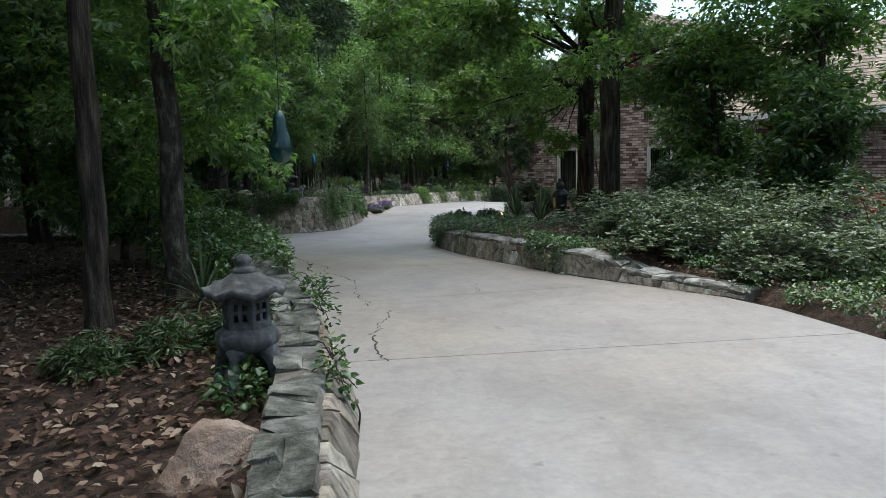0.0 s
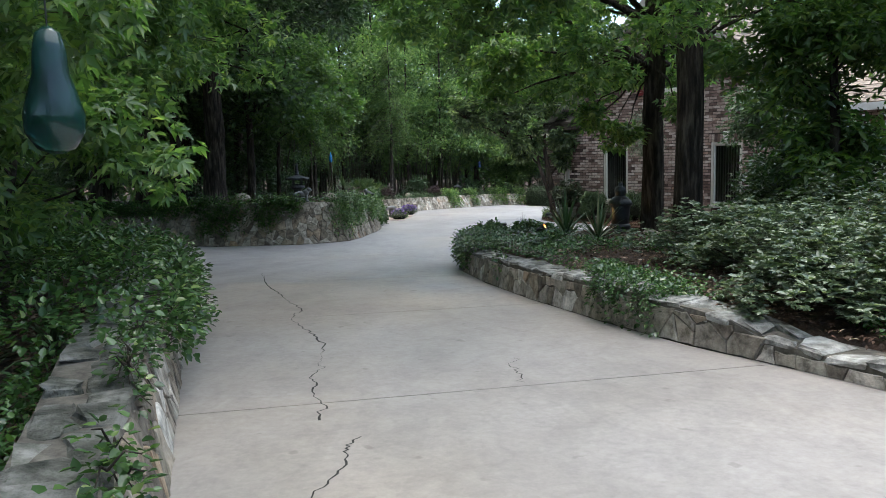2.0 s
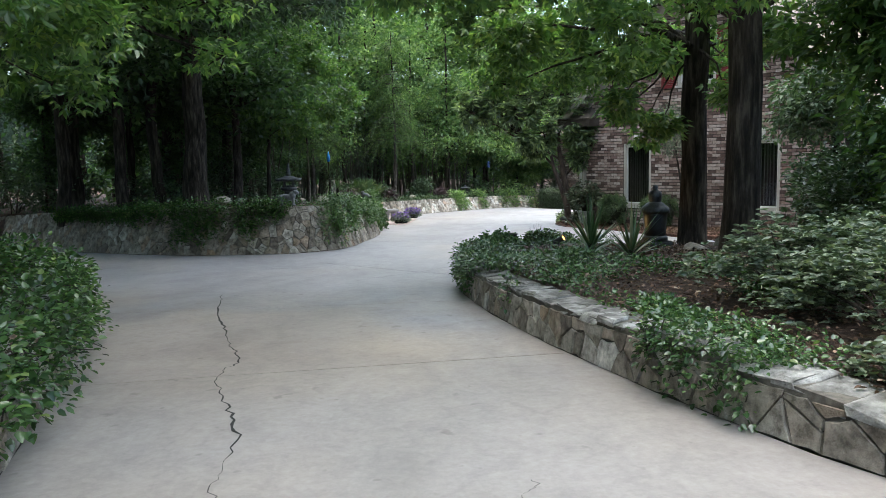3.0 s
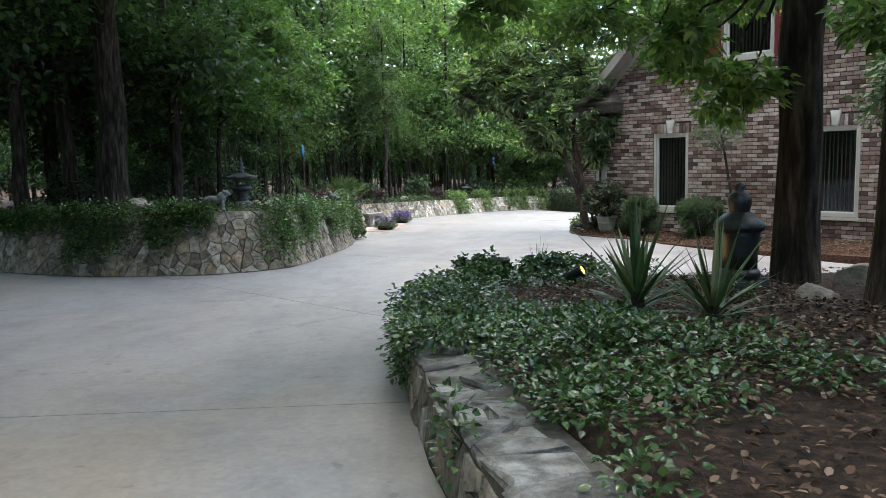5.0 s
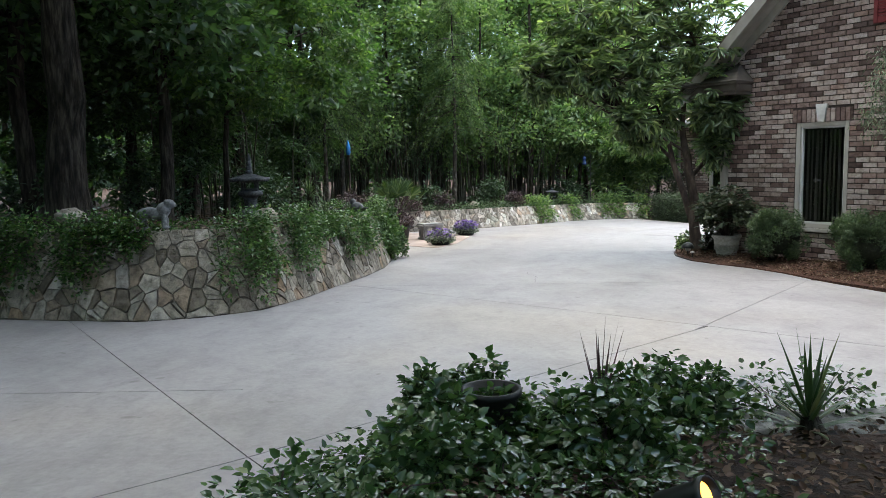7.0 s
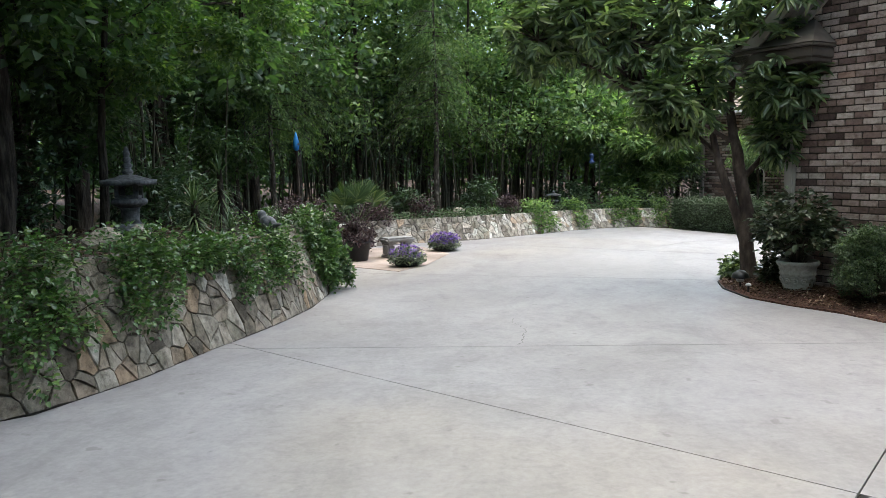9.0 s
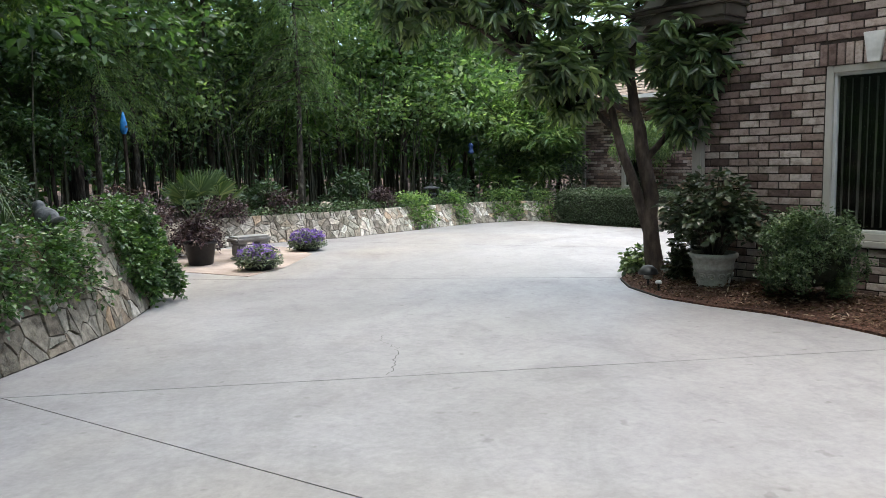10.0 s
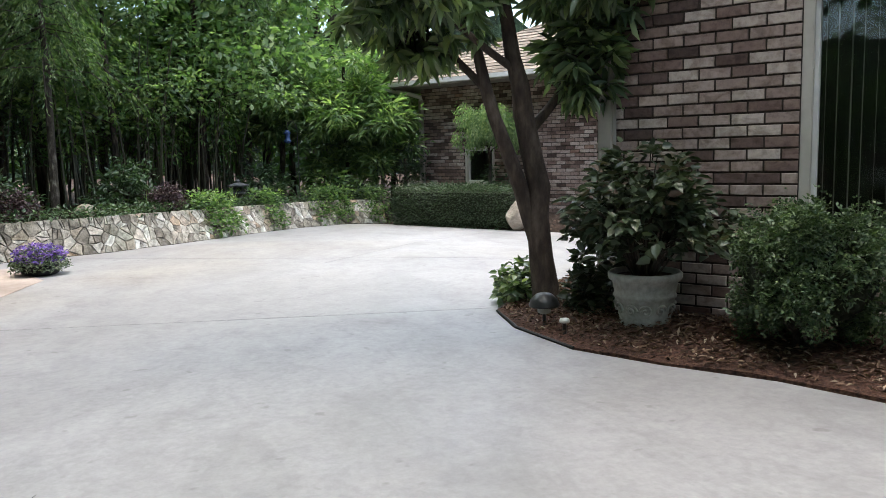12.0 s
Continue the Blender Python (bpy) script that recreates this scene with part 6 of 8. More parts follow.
def shrub(name, label, x, y, z, rx, ry, h, count, length, width, leaf, seed, category="shrub", group="", lobes=1, clip_top=False, stems=7, whorl=0):
    """Many tufts over a low dome, on stems."""
    rng = np.random.default_rng(seed)
    t = thing(name, label, category, Matrix.Translation((x, y, z)), group)
    st, tc, trr = [], [], []
    for _ in range(46):
        a, e = rng.uniform(0, 2 * math.pi), math.asin(rng.uniform(0.0, 1.0))
        k = rng.uniform(0.72, 1.0) * (1 + 0.12 * rng.normal() * (0 if clip_top else 1))
        c = np.array((rx * k * math.cos(e) * math.cos(a), ry * k * math.cos(e) * math.sin(a), h * (0.18 + 0.82 * k * math.sin(e)) if not clip_top else h * (0.55 + 0.4 * k * math.copysign(abs(math.sin(e)) ** 0.7, rng.choice((-0.8, 1.0, 1.0))))))
        if clip_top:
            flat = math.cos(e) ** -0.35 if math.cos(e) > 0.05 else 1.0
            c[:2] *= min(flat, 1.5)
        tc.append(c)
        s = 0.24 if not clip_top else 0.2
        trr.append((rx * s, ry * s, h * s * 0.9))
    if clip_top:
        # solid dark core added so nothing shows through the leaves
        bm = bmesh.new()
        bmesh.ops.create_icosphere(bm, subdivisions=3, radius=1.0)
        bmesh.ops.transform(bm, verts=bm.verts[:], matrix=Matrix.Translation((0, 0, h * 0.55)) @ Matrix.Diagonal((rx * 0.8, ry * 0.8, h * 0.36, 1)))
        part("twig_mass", bm, M_DARKCORE, t)
    for _ in range(stems):
        c = tc[rng.integers(len(tc))]
        st.append(tube([(rng.normal(0, 0.04), rng.normal(0, 0.04), -0.05), (c[0] * 0.4, c[1] * 0.4, c[2] * 0.5), tuple(c)], [0.014, 0.01, 0.004], 5))
    part("stem_mass", joined(*st), M_PALEBARK, t)["kind"] = "stuff"
    if whorl:
        n = count // whorl
        p, d = clumped(tc, trr, n, rng, 0.5)
        p, d = np.repeat(p, whorl, 0), np.repeat(d, whorl, 0)
        ang = np.tile(np.arange(whorl) * 2 * math.pi / whorl, n) + np.repeat(rng.uniform(0, 6, n), whorl)
        out = np.stack([np.cos(ang), np.sin(ang), np.full(len(ang), 0.35)], 1) * 1.6 + d * 0.5
        cloud(leaves(p, length, width, rng, out, 0.0, 1.2, ovate=True), "leaves", leaf, t)
    else:
        p, d = clumped(tc, trr, count, rng, 0.4)
        cloud(leaves(p, length, width, rng, d, 0.1, 0.8, lobes, ovate=lobes == 1), "leaves", leaf, t)
    return t


spots = [(3.95, 6.35, 0.55, 0.52), (3.3, 7.6, 0.5, 0.5), (4.85, 5.95, 0.7, 0.6), (3.72, 7.6, 0.66, 0.66), (4.65, 7.2, 0.75, 0.76), (3.66, 8.75, 0.68, 0.66), (3.6, 9.75, 0.6, 0.66), (4.6, 8.6, 0.78, 0.76), (5.8, 7.5, 0.85, 0.85), (5.6, 9.4, 0.85, 0.85), (4.5, 10.0, 0.72, 0.72), (6.9, 6.6, 0.85, 0.75), (6.9, 8.6, 0.85, 0.8), (5.9, 5.6, 0.8, 0.65), (5.5, 10.9, 0.75, 0.85), (7.6, 5.2, 0.9, 0.75)]
for k, (x, y, r, h) in enumerate(spots):
    shrub("pittosporum_shrub", "rounded variegated grey-green shrub in the island bed", x, y, soil_at(x, y) - 0.02, r, r, h * 0.88, 4700 if x < 4.7 else 2500, 0.052 if x < 4.7 else 0.062, 0.25, M_SHRUB, 110 + k, group="island shrubs", whorl=6)

for k, (x, y, r, h) in enumerate(((6.3, 12.7, 0.7, 1.3), (7.1, 13.0, 0.8, 1.5), (6.6, 13.8, 0.7, 1.2), (7.8, 14.0, 0.8, 1.5), (8.2, 12.4, 0.9, 1.6))):
    shrub("dark_shrub", "loose dark green shrub under the island trees", x, y, soil_at(x, y) - 0.05, r, r, h, 2200, 0.09, 0.22, M_DEEP, 310 + k, group="dark island shrubs")

for s_, d_, r, h, sd in ((1.62, -0.78, 0.43, 0.83, 131), (3.05, -0.85, 0.46, 0.82, 132)):
    p = HOUSE @ Vector((s_, d_, 0))
    shrub("boxwood_shrub", "clipped round dark boxwood bush in the mulch bed", p.x, p.y, -0.78, r, r, h, 13500, 0.034, 0.3, M_BOX, sd, group="boxwoods", clip_top=True, lobes=2, stems=14)


def hedge():
    rng = np.random.default_rng(140)
    t = thing("hedge", "long clipped dark green hedge before the rear wing", "hedge", WINGM)
    n = 20000
    l, w, h = 2.76, 0.9, 0.74
    u = rng.random((n, 3))
    side = rng.integers(0, 5, n)
    p = np.stack([u[:, 0] * l, u[:, 1] * w, u[:, 2] * h], 1)
    p[side == 0, 1] = 0
    p[side == 1, 2] = h
    p[side == 2, 1] = w
    p[(side == 3) & (u[:, 1] < 0.5), 0] = 0
    p[(side == 3) & (u[:, 1] >= 0.5), 0] = l
    p[:, 0] += 0.68
    p += rng.normal(0, 0.04, p.shape)
    d = p - np.array([l / 2 + 0.68, w / 2, h / 2])
    p[:, 0] += 0.36
    p[:, 1] -= 2.35
    p[:, 2] -= 1.06
    cloud(leaves(p, 0.05, 0.25, rng, unit(d), 0.0, 0.8), "leaves", M_HEDGE, t)
    st = [tube([(x, -1.9, -1.1), (x + 0.1, -2.0, -0.6), (x - 0.05, -1.9, -0.38)], [0.02, 0.014, 0.006], 5) for x in np.arange(1.25, 3.7, 0.3)]
    part("stems", joined(*st), M_BARK, t)
    # solid dark box added inside to close the hedge to view
    part("twig_mass", boxed(1.1, 3.74, -2.28, -1.52, -1.04, -0.4, bevel=0.05), M_DARKCORE, t)


hedge()


def ivy_patch(label, samples, count, seed, leaf=None, length=0.06, name="ivy"):
    """Ivy over given spots (x, y, z, reach, thickness): lobed leaves and trailing stems."""
    rng = np.random.default_rng(seed)
    t = thing(name, label, "ivy", kind="stuff")
    q = np.array(samples, float)
    w = q[:, 3] ** 2 + 0.3 * q[:, 3] * q[:, 4]
    k = rng.choice(len(q), count, p=w / w.sum())
    d = unit(rng.normal(size=(count, 3)))
    r = np.stack([q[k, 3], q[k, 3], q[k, 4]], 1)
    p = q[k, :3] + d * r * rng.uniform(0.35, 1.0, (count, 1))
    cloud(leaves(p, length, 0.34, rng, d + (0, 0, 0.2), 0.12, 1.7, ovate=True), "leaves", leaf or M_IVY, t)
    st = []
    for _ in range(min(160, len(q) * 5)):
        a = q[rng.integers(len(q))]
        b = a[:3] + np.clip(rng.normal(0, 0.6, 3), -1, 1) * (a[3], a[3], a[4] * 0.5)
        st.append(tube([tuple(a[:3]), tuple((a[:3] + b) / 2 + (0, 0, 0.03)), tuple(b)], [0.004, 0.003, 0.002], 4))
    part("vines", joined(*st), M_BARK, t)
    return t


def drape(at, s, top, reach, rng, batter, out=0.05, n=5, width=0.22):
    """Ivy spots hanging down a wall at s, from its top to reach metres below."""
    spots = []
    for k in range(n):
        h = top - reach * k / max(1, n - 1)
        x, y, nx, ny = at(s + rng.uniform(-0.1, 0.1))
        back = h * batter - out
        spots.append((x + nx * back, y + ny * back, drive_z(x, y) + h, width * rng.uniform(0.7, 1.2), 0.16))
    return spots


iv = np.random.default_rng(150)
# island bed: a carpet with mounds, thin over the leaf litter
sam = []
for _ in range(1500):
    x, y = iv.uniform(1.8, 4.3), iv.uniform(7.9, 15.9)
    sd = signed_distance(np.array([x]), np.array([y]), DRIVE)[0]
    if sd < (0.05 if y > 12.3 or 8.15 < y < 9.0 else 0.34) or y < 8.15 or (x > 2.85 and y < 9.6) or (math.hypot((x - 3.0) / 0.6, (y - 10.4) / 0.8) < 1 and iv.random() < 0.93) or (math.hypot((x - 3.1) / 0.75, (y - 13.6) / 0.95) < 1 and iv.random() < 0.9) or (math.hypot((x - 3.65) / 0.55, (y - 14.95) / 0.65) < 1 and iv.random() < 0.92) or (x > 2.95 + max(0, y - 13.5) * 0.9 and iv.random() < 0.6) or (x > 3.6 and y > 11.4 and iv.random() < 0.93):
        continue
    h = 0.05 + 0.07 * max(0, noise.noise((x * 1.3, y * 1.3, 1)) + 0.4)
    sam.append((x, y, soil_at(x, y) + h * 0.7, 0.17, h))
    if 8.15 < y < 9.05:
        sam += [(x + 0.05, y - 0.04, soil_at(x, y) + 0.08, 0.13, 0.1)]
for _ in range(400):
    x, y = iv.uniform(3.4, 5.6), iv.uniform(2.6, 7.4)
    if signed_distance(np.array([x]), np.array([y]), DRIVE)[0] > 0.12 and iv.random() < 0.75:
        sam.append((x, y, soil_at(x, y) + 0.05, 0.16, 0.07))
ivy_patch("glossy green ivy carpet spreading over the island bed", sam, 38500, 151, M_SHINYIVY, 0.036)
at_e, len_e = along(WALL_EAST[::-1])
sam = []
for s in np.arange(0.2, 5.3, 0.16):
    sam += drape(at_e, s, 0.36, 0.16 if s > 2.4 else 0.22, iv, 0.1, 0.02, 3, 0.13)
for s in (6.6, *np.arange(8.85, 9.65, 0.12)):
    sam += drape(at_e, s, 0.34, 0.22 if s > 9.2 else 0.1, iv, 0.1, 0.02, 3, 0.09)
ivy_patch("ivy trailing over the cap stones of the island wall", sam, 8000, 152, M_SHINYIVY, 0.038)
# mounds by the tip
for k, (x, y, r, h) in enumerate(((2.55, 15.5, 0.26, 0.3), (3.45, 15.75, 0.3, 0.3), (2.5, 14.8, 0.24, 0.2), (3.02, 14.95, 0.24, 0.26), (2.68, 15.21, 0.14, 0.22), (2.5, 15.05, 0.16, 0.22))):
    shrub("ivy_mound", "leafy green mound of ivy and young shoots", x, y, soil_at(x, y) - 0.02, r, r, h, 1700, 0.046, 0.33, M_SHINYIVY, 160 + k, category="ivy", group="ivy mounds")
# west wall
at_w, len_w = along(WALL_WEST)
sam = []
for s in np.arange(9.1, 17.0, 0.15):
    big = 0.04 + 0.2 * min(1, max(0, (s - 9.5) / 0.9))
    if s > 9.6:
        sam += drape(at_w, s, 0.46 + big * 0.5, 0.1 + big, iv, 0.12, 0.0 + big * 0.3, 4, 0.12 + big * 0.35)
    x, y, nx, ny = at_w(s)
    for b in (0.3, 0.6, 0.9):
        sam.append((x + nx * b + iv.uniform(-0.1, 0.1), y + ny * b, drive_z(x, y) + 0.5 + big * 0.7, 0.22, 0.14 + big * 0.3))
ivy_patch("thick bright ivy spilling over the wall beside the drive", sam, 13000, 153, length=0.05)
sam = []
for s in np.arange(5.75, 9.4, 0.12):
    if iv.random() < 0.25:
        sam += drape(at_w, s, level([(0, 0.1), (4, 0.18), (6, 0.28), (9, 0.45)])(s) + 0.05, 0.1, iv, 0.12, -0.06, 2, 0.1)
    x, y, nx, ny = at_w(s)
    sam.append((x + nx * 0.5, y + ny * 0.5, soil_at(x - 0.5, y) + 0.08, 0.16, 0.1))
ivy_patch("sparse ivy trailing on the low wall by the lantern", sam, 3300, 154, length=0.04)
# bend wall
at_b, len_b = along(WALL_BEND)
sam, young = [], []


def s_near(at, length, x, y):
    return min(np.arange(0, length, 0.05), key=lambda s: math.hypot(at(s)[0] - x, at(s)[1] - y))


for x0, y0, x1, y1, reach in ((-6.5, 22.9, -4.3, 21.15, 0.15), (-4.3, 21.15, -3.2, 20.45, 0.35), (-3.2, 20.45, -1.9, 20.03, 0.85), (-1.9, 20.03, -1.4, 19.98, 0.75), (-1.4, 19.98, -0.95, 19.95, 0.4), (-0.08, 20.45, 0.28, 21.15, 0.85), (0.4, 21.6, 0.52, 22.3, 0.6), (0.55, 22.5, 0.68, 23.2, 0.12), (0.7, 23.25, 0.92, 24.4, 0.6), (0.93, 25.2, 0.85, 26.0, 0.8)):
    for s in np.arange(s_near(at_b, len_b, x0, y0), s_near(at_b, len_b, x1, y1) + 0.01, 0.12):
        if iv.random() < 0.86:
            (young if y0 > 20.4 and x0 > -1 else sam).extend(drape(at_b, s, 1.0, reach * iv.uniform(0.45, 1.0), iv, 0.32, 0.1, 5, 0.16) if y0 < 22.4 or y0 > 25 else drape(at_b, s, 0.86, reach * iv.uniform(0.4, 0.9), iv, 0.32, 0.1, 4, 0.14))
ivy_patch("deep green ivy hanging in curtains down the flagstone wall", sam, 14500, 155, length=0.046)
ivy_patch("bright young ivy in clumps over the sunny flagstone wall", young, 11500, 159, M_YOUNGIVY, 0.046)
sam = []
for s in np.arange(2.0, 19.0, 0.17):
    x, y, nx, ny = at_b(s)
    for b in (0.42, 0.7, 1.0):
        if iv.random() < (0.7 if b < 0.5 or s < 7 else 0.12):
            sam.append((x + nx * b, y + ny * b, drive_z(x, y) + 0.9 + iv.uniform(0, 0.06), 0.18, iv.uniform(0.04, 0.1)))
ivy_patch("low ivy and ground cover along the top of the wall", sam, 4600, 156, length=0.046)
x, y, nx, ny = at_b(s_near(at_b, len_b, 0.92, 25.7))
shrub("ivy_bush", "bushy bright green ivy at the end of the wall", 0.82, 25.85, -0.82, 0.28, 0.4, 0.88, 4600, 0.06, 0.26, M_YOUNGIVY, 165, category="ivy", lobes=3)
# far wall
at_f, len_f = along(WALL_FAR)
sam, gold = [], []
GOLD = ((7.15, 0.4), (8.75, 0.2), (10.3, 0.4), (11.25, 0.15))
for s in np.arange(2.6, len_f, 0.16):
    x, y, nx, ny = at_f(s)
    for b in (0.32, 0.55, 0.85):
        sam.append((x + nx * b, y + ny * b, drive_z(x, y) + 0.5 + iv.uniform(0, 0.08), 0.2, iv.uniform(0.05, 0.14)))
for c, w in GOLD:
    for s in np.arange(c - w, c + w, 0.14):
        gold += drape(at_f, s, 0.6, 0.42, iv, 0.45, 0.06, 4, 0.15)
        x, y, nx, ny = at_f(s)
        gold.append((x + nx * 0.4, y + ny * 0.4, drive_z(x, y) + 0.66, 0.25, 0.16))
ivy_patch("low green ground cover along the far wall top", sam, 4500, 157, M_DEEP)
ivy_patch("yellow-green trailing plants spilling over the far wall", gold, 4000, 158, M_BRIGHT, 0.07, name="trailing_plants")


def litter(name, label, boxes, count, seed, size=0.075, mat=None, avoid=True):
    """Dead leaves lying on the ground."""
    rng = np.random.default_rng(seed)
    pts = []
    for x0, x1, y0, y1, share in boxes:
        n = int(count * share)
        x, y = rng.uniform(x0, x1, n), rng.uniform(y0, y1, n)
        sd = signed_distance(x, y, DRIVE)
        ok = sd > 0.2
        x, y = x[ok], y[ok]
        pts.append(np.stack([x, y, soil_z(x, y) + 0.02 + rng.uniform(0, 0.03, len(x)) + np.array([noise.noise((a * 0.7, b * 0.7, 0)) * 0.035 for a, b in zip(x, y)])], 1))
    p = np.concatenate(pts)
    ob = cloud(leaves(p, size, 0.28, rng, rng.normal(size=(len(p), 3)) * (1, 1, 0.25), 0.0, 2.0, ovate=True), name, mat or M_LITTER)
    return tagged(ob, label, "leaf litter", kind="stuff")


litter("leaf_litter", "brown dead leaves strewn over the woodland floor", [(-3.2, 0, 0.5, 9, 0.5), (-8, -3, 2, 13, 0.3), (-6, 0.6, 20.3, 28, 0.2)], 19000, 170, 0.056)
litter("leaf_litter", "brown dead leaves on the island bed", [(2.2, 4.6, 11.0, 15.5, 0.45), (2.4, 4.8, 4.0, 11.0, 0.35), (3.5, 9, 9, 16, 0.2)], 17000, 171, 0.038)


# ---- mulch bed at the house ----
def fill(name, outline, z, mat, thick=0.05):
    bm = bmesh.new()
    f = bm.faces.new([bm.verts.new((x, y, z(x, y) if callable(z) else z)) for x, y in outline])
    f.normal_update()
    if f.normal.z < 0:
        f.normal_flip()
    top = bmesh.ops.triangulate(bm, faces=[f])["faces"]
    bmesh.ops.subdivide_edges(bm, edges=bm.edges[:], cuts=3, use_grid_fill=True)
    for v in bm.verts:
        if callable(z):
            v.co.z = z(v.co.x, v.co.y)
    rim = [e for e in bm.edges if e.is_boundary]
    out = bmesh.ops.extrude_edge_only(bm, edges=rim)["geom"]
    for v in out:
        if isinstance(v, bmesh.types.BMVert):
            v.co.z -= thick
    return part(name, bm, mat)


BED = [(5.92, 26.3), (5.82, 25.7), (5.9, 25.02), (6.17, 24.52), (6.52, 24.02), (6.77, 23.42), (7.02, 22.52), (7.62, 21.02), (9.02, 18.92), (10.7, 20.3), (6.72, 25.9), (6.75, 26.6), (9.0, 28.4), (7.25, 27.6), (6.62, 27.05), (6.22, 26.72)]


def bed_z(x, y):
    d = -signed_distance(np.array([x]), np.array([y]), BED)[0]
    return drive_z(min(x, 6.8), y) + 0.012 + min(0.07, max(0.0, d) * 0.12) + 0.012 * noise.noise((x * 3, y * 3, 2))


bed = tagged(fill("mulch_bed", BED, bed_z, M_MULCH, 0.12), "curved bed of red-brown bark mulch along the brick house", "flower bed", kind="structure")
mu = np.random.default_rng(180)
x, y = mu.uniform(5.8, 10.5, 60000), mu.uniform(18.8, 27.5, 60000)
ok = signed_distance(x, y, BED) < -0.03
x, y = x[ok][:15000], y[ok][:15000]
near = np.array([bed_z(a, b) for a, b in zip(x, y)])
ob = cloud(leaves(np.stack([x, y, near + 0.012 + mu.uniform(0, 0.02, len(x))], 1), 0.05, 0.16, mu, mu.normal(size=(len(x), 3)) * (1, 1, 0.2), 0.0, 2.0), "mulch_chips", M_LITTER)
tagged(ob, "loose bark chips and dead leaves on the mulch bed", "mulch", kind="stuff")
tagged(part("bed_edging", joined(tube([(px, py, drive_z(min(px, 6.8), py) + 0.004) for px, py in BED[14:] + BED[:3]], [0.011] * 5, 6)), M_DARKPOT), "black plastic edging round the mulch bed tip", "edging", kind="structure")

# ---- the pink paved pad in the recess ----
M_PAVER = surface("pink_concrete", [(0.3, (0.4, 0.32, 0.28)), (0.7, (0.48, 0.4, 0.36))], 20, 0.85, 50, 0.2, 0.005, None, 1.2)
PAD = [(0.1, 28.7), (1.55, 27.65), (1.9, 28.4), (2.17, 30.0), (1.55, 31.3), (0.6, 31.2), (0.05, 30.2)]
tagged(fill("pavement", PAD, lambda a, b: drive_z(a, b) + 0.006, M_PAVER, 0.02), "salmon-pink paved pad under the bench", "paving", kind="structure")


# ---- stone lanterns ----
def flare(sides, r0, r1, z0, z1, lift, steps=6, power=1.5):
    """A lantern roof: a hexagonal dish that sweeps up at its corners."""
    verts, faces = [], []
    per = 4
    n = sides * per
    for j in range(steps + 1):
        t = j / steps
        for k in range(n):
            a = 2 * math.pi * k / n
            c = abs(((k / per) % 1) - 0.5) * 2
            r = (r1 + (r0 - r1) * t) * (1 - (1 - c) * 0.1 * (1 - t))
            z = z0 + (z1 - z0) * t ** power + lift * (1 - t) ** 2 * c
            verts.append((r * math.cos(a), r * math.sin(a), z))
    for j in range(steps):
        for k in range(n):
            m2 = (k + 1) % n
            faces.append((j * n + k, j * n + m2, (j + 1) * n + m2, (j + 1) * n + k))
    o = len(verts)
    for k in range(n):
        x, y, z = verts[k]
        verts.append((x * 0.97, y * 0.97, z - 0.035 * r1 / 0.24))
    for k in range(n):
        m2 = (k + 1) % n
        faces.append((k, o + k, o + m2, m2))
    faces.append(tuple(o + k for k in range(n))[::-1])
    faces.append(tuple(steps * n + k for k in range(n)))
    return verts, faces


def small_lantern(x, y, z):
    t = thing("stone_lantern", "small grey cast-stone garden lantern on curved legs", "garden lantern", pose(x, y, z, 0, 0, 20))
    for k in range(4):
        a = radians(45 + 90 * k)
        pts = [(q * math.cos(a), q * math.sin(a), h) for q, h in ((0.155, -0.03), (0.15, 0.03), (0.142, 0.09), (0.115, 0.145), (0.05, 0.175))]
        smooth(part("leg", tube(pts, [0.04, 0.034, 0.038, 0.046, 0.05], 12), M_CASTSTONE, t))
    smooth(part("base", lathe([(0.09, 0.15), (0.12, 0.165), (0.142, 0.185), (0.146, 0.21), (0.142, 0.24), (0.125, 0.255), (0.108, 0.262)], 28), M_CASTSTONE, t))
    for k in range(6):
        m = pose(0, 0, 0, 0, 0, 60 * k)
        fire = part("firebox_panel", boxed(0.08, 0.097, -0.054, 0.054, 0.258, 0.298, bevel=0.002, m=m), M_CASTSTONE, t)
        part("rail", boxed(0.08, 0.097, -0.054, 0.054, 0.38, 0.44, bevel=0.002, m=m), M_CASTSTONE, fire)
        part("rail", boxed(0.081, 0.096, -0.054, 0.054, 0.332, 0.348, bevel=0.002, m=m), M_CASTSTONE, fire)
        for u0, u1 in ((-0.056, -0.032), (-0.009, 0.009), (0.032, 0.056)):
            part("bar", boxed(0.0795, 0.0975, u0, u1, 0.259, 0.439, bevel=0.002, m=m), M_CASTSTONE, fire)
    smooth(part("roof", flare(6, 0.05, 0.2, 0.43, 0.52, 0.035, 10, 1.1), M_CASTSTONE, t))
    smooth(part("finial", lathe([(0.05, 0.505), (0.056, 0.518), (0.054, 0.534), (0.036, 0.542), (0.03, 0.548), (0.037, 0.562), (0.037, 0.578), (0.028, 0.592), (0.01, 0.6)], 20), M_CASTSTONE, t))
    return t


small_lantern(-0.42, 3.6, 0.175)


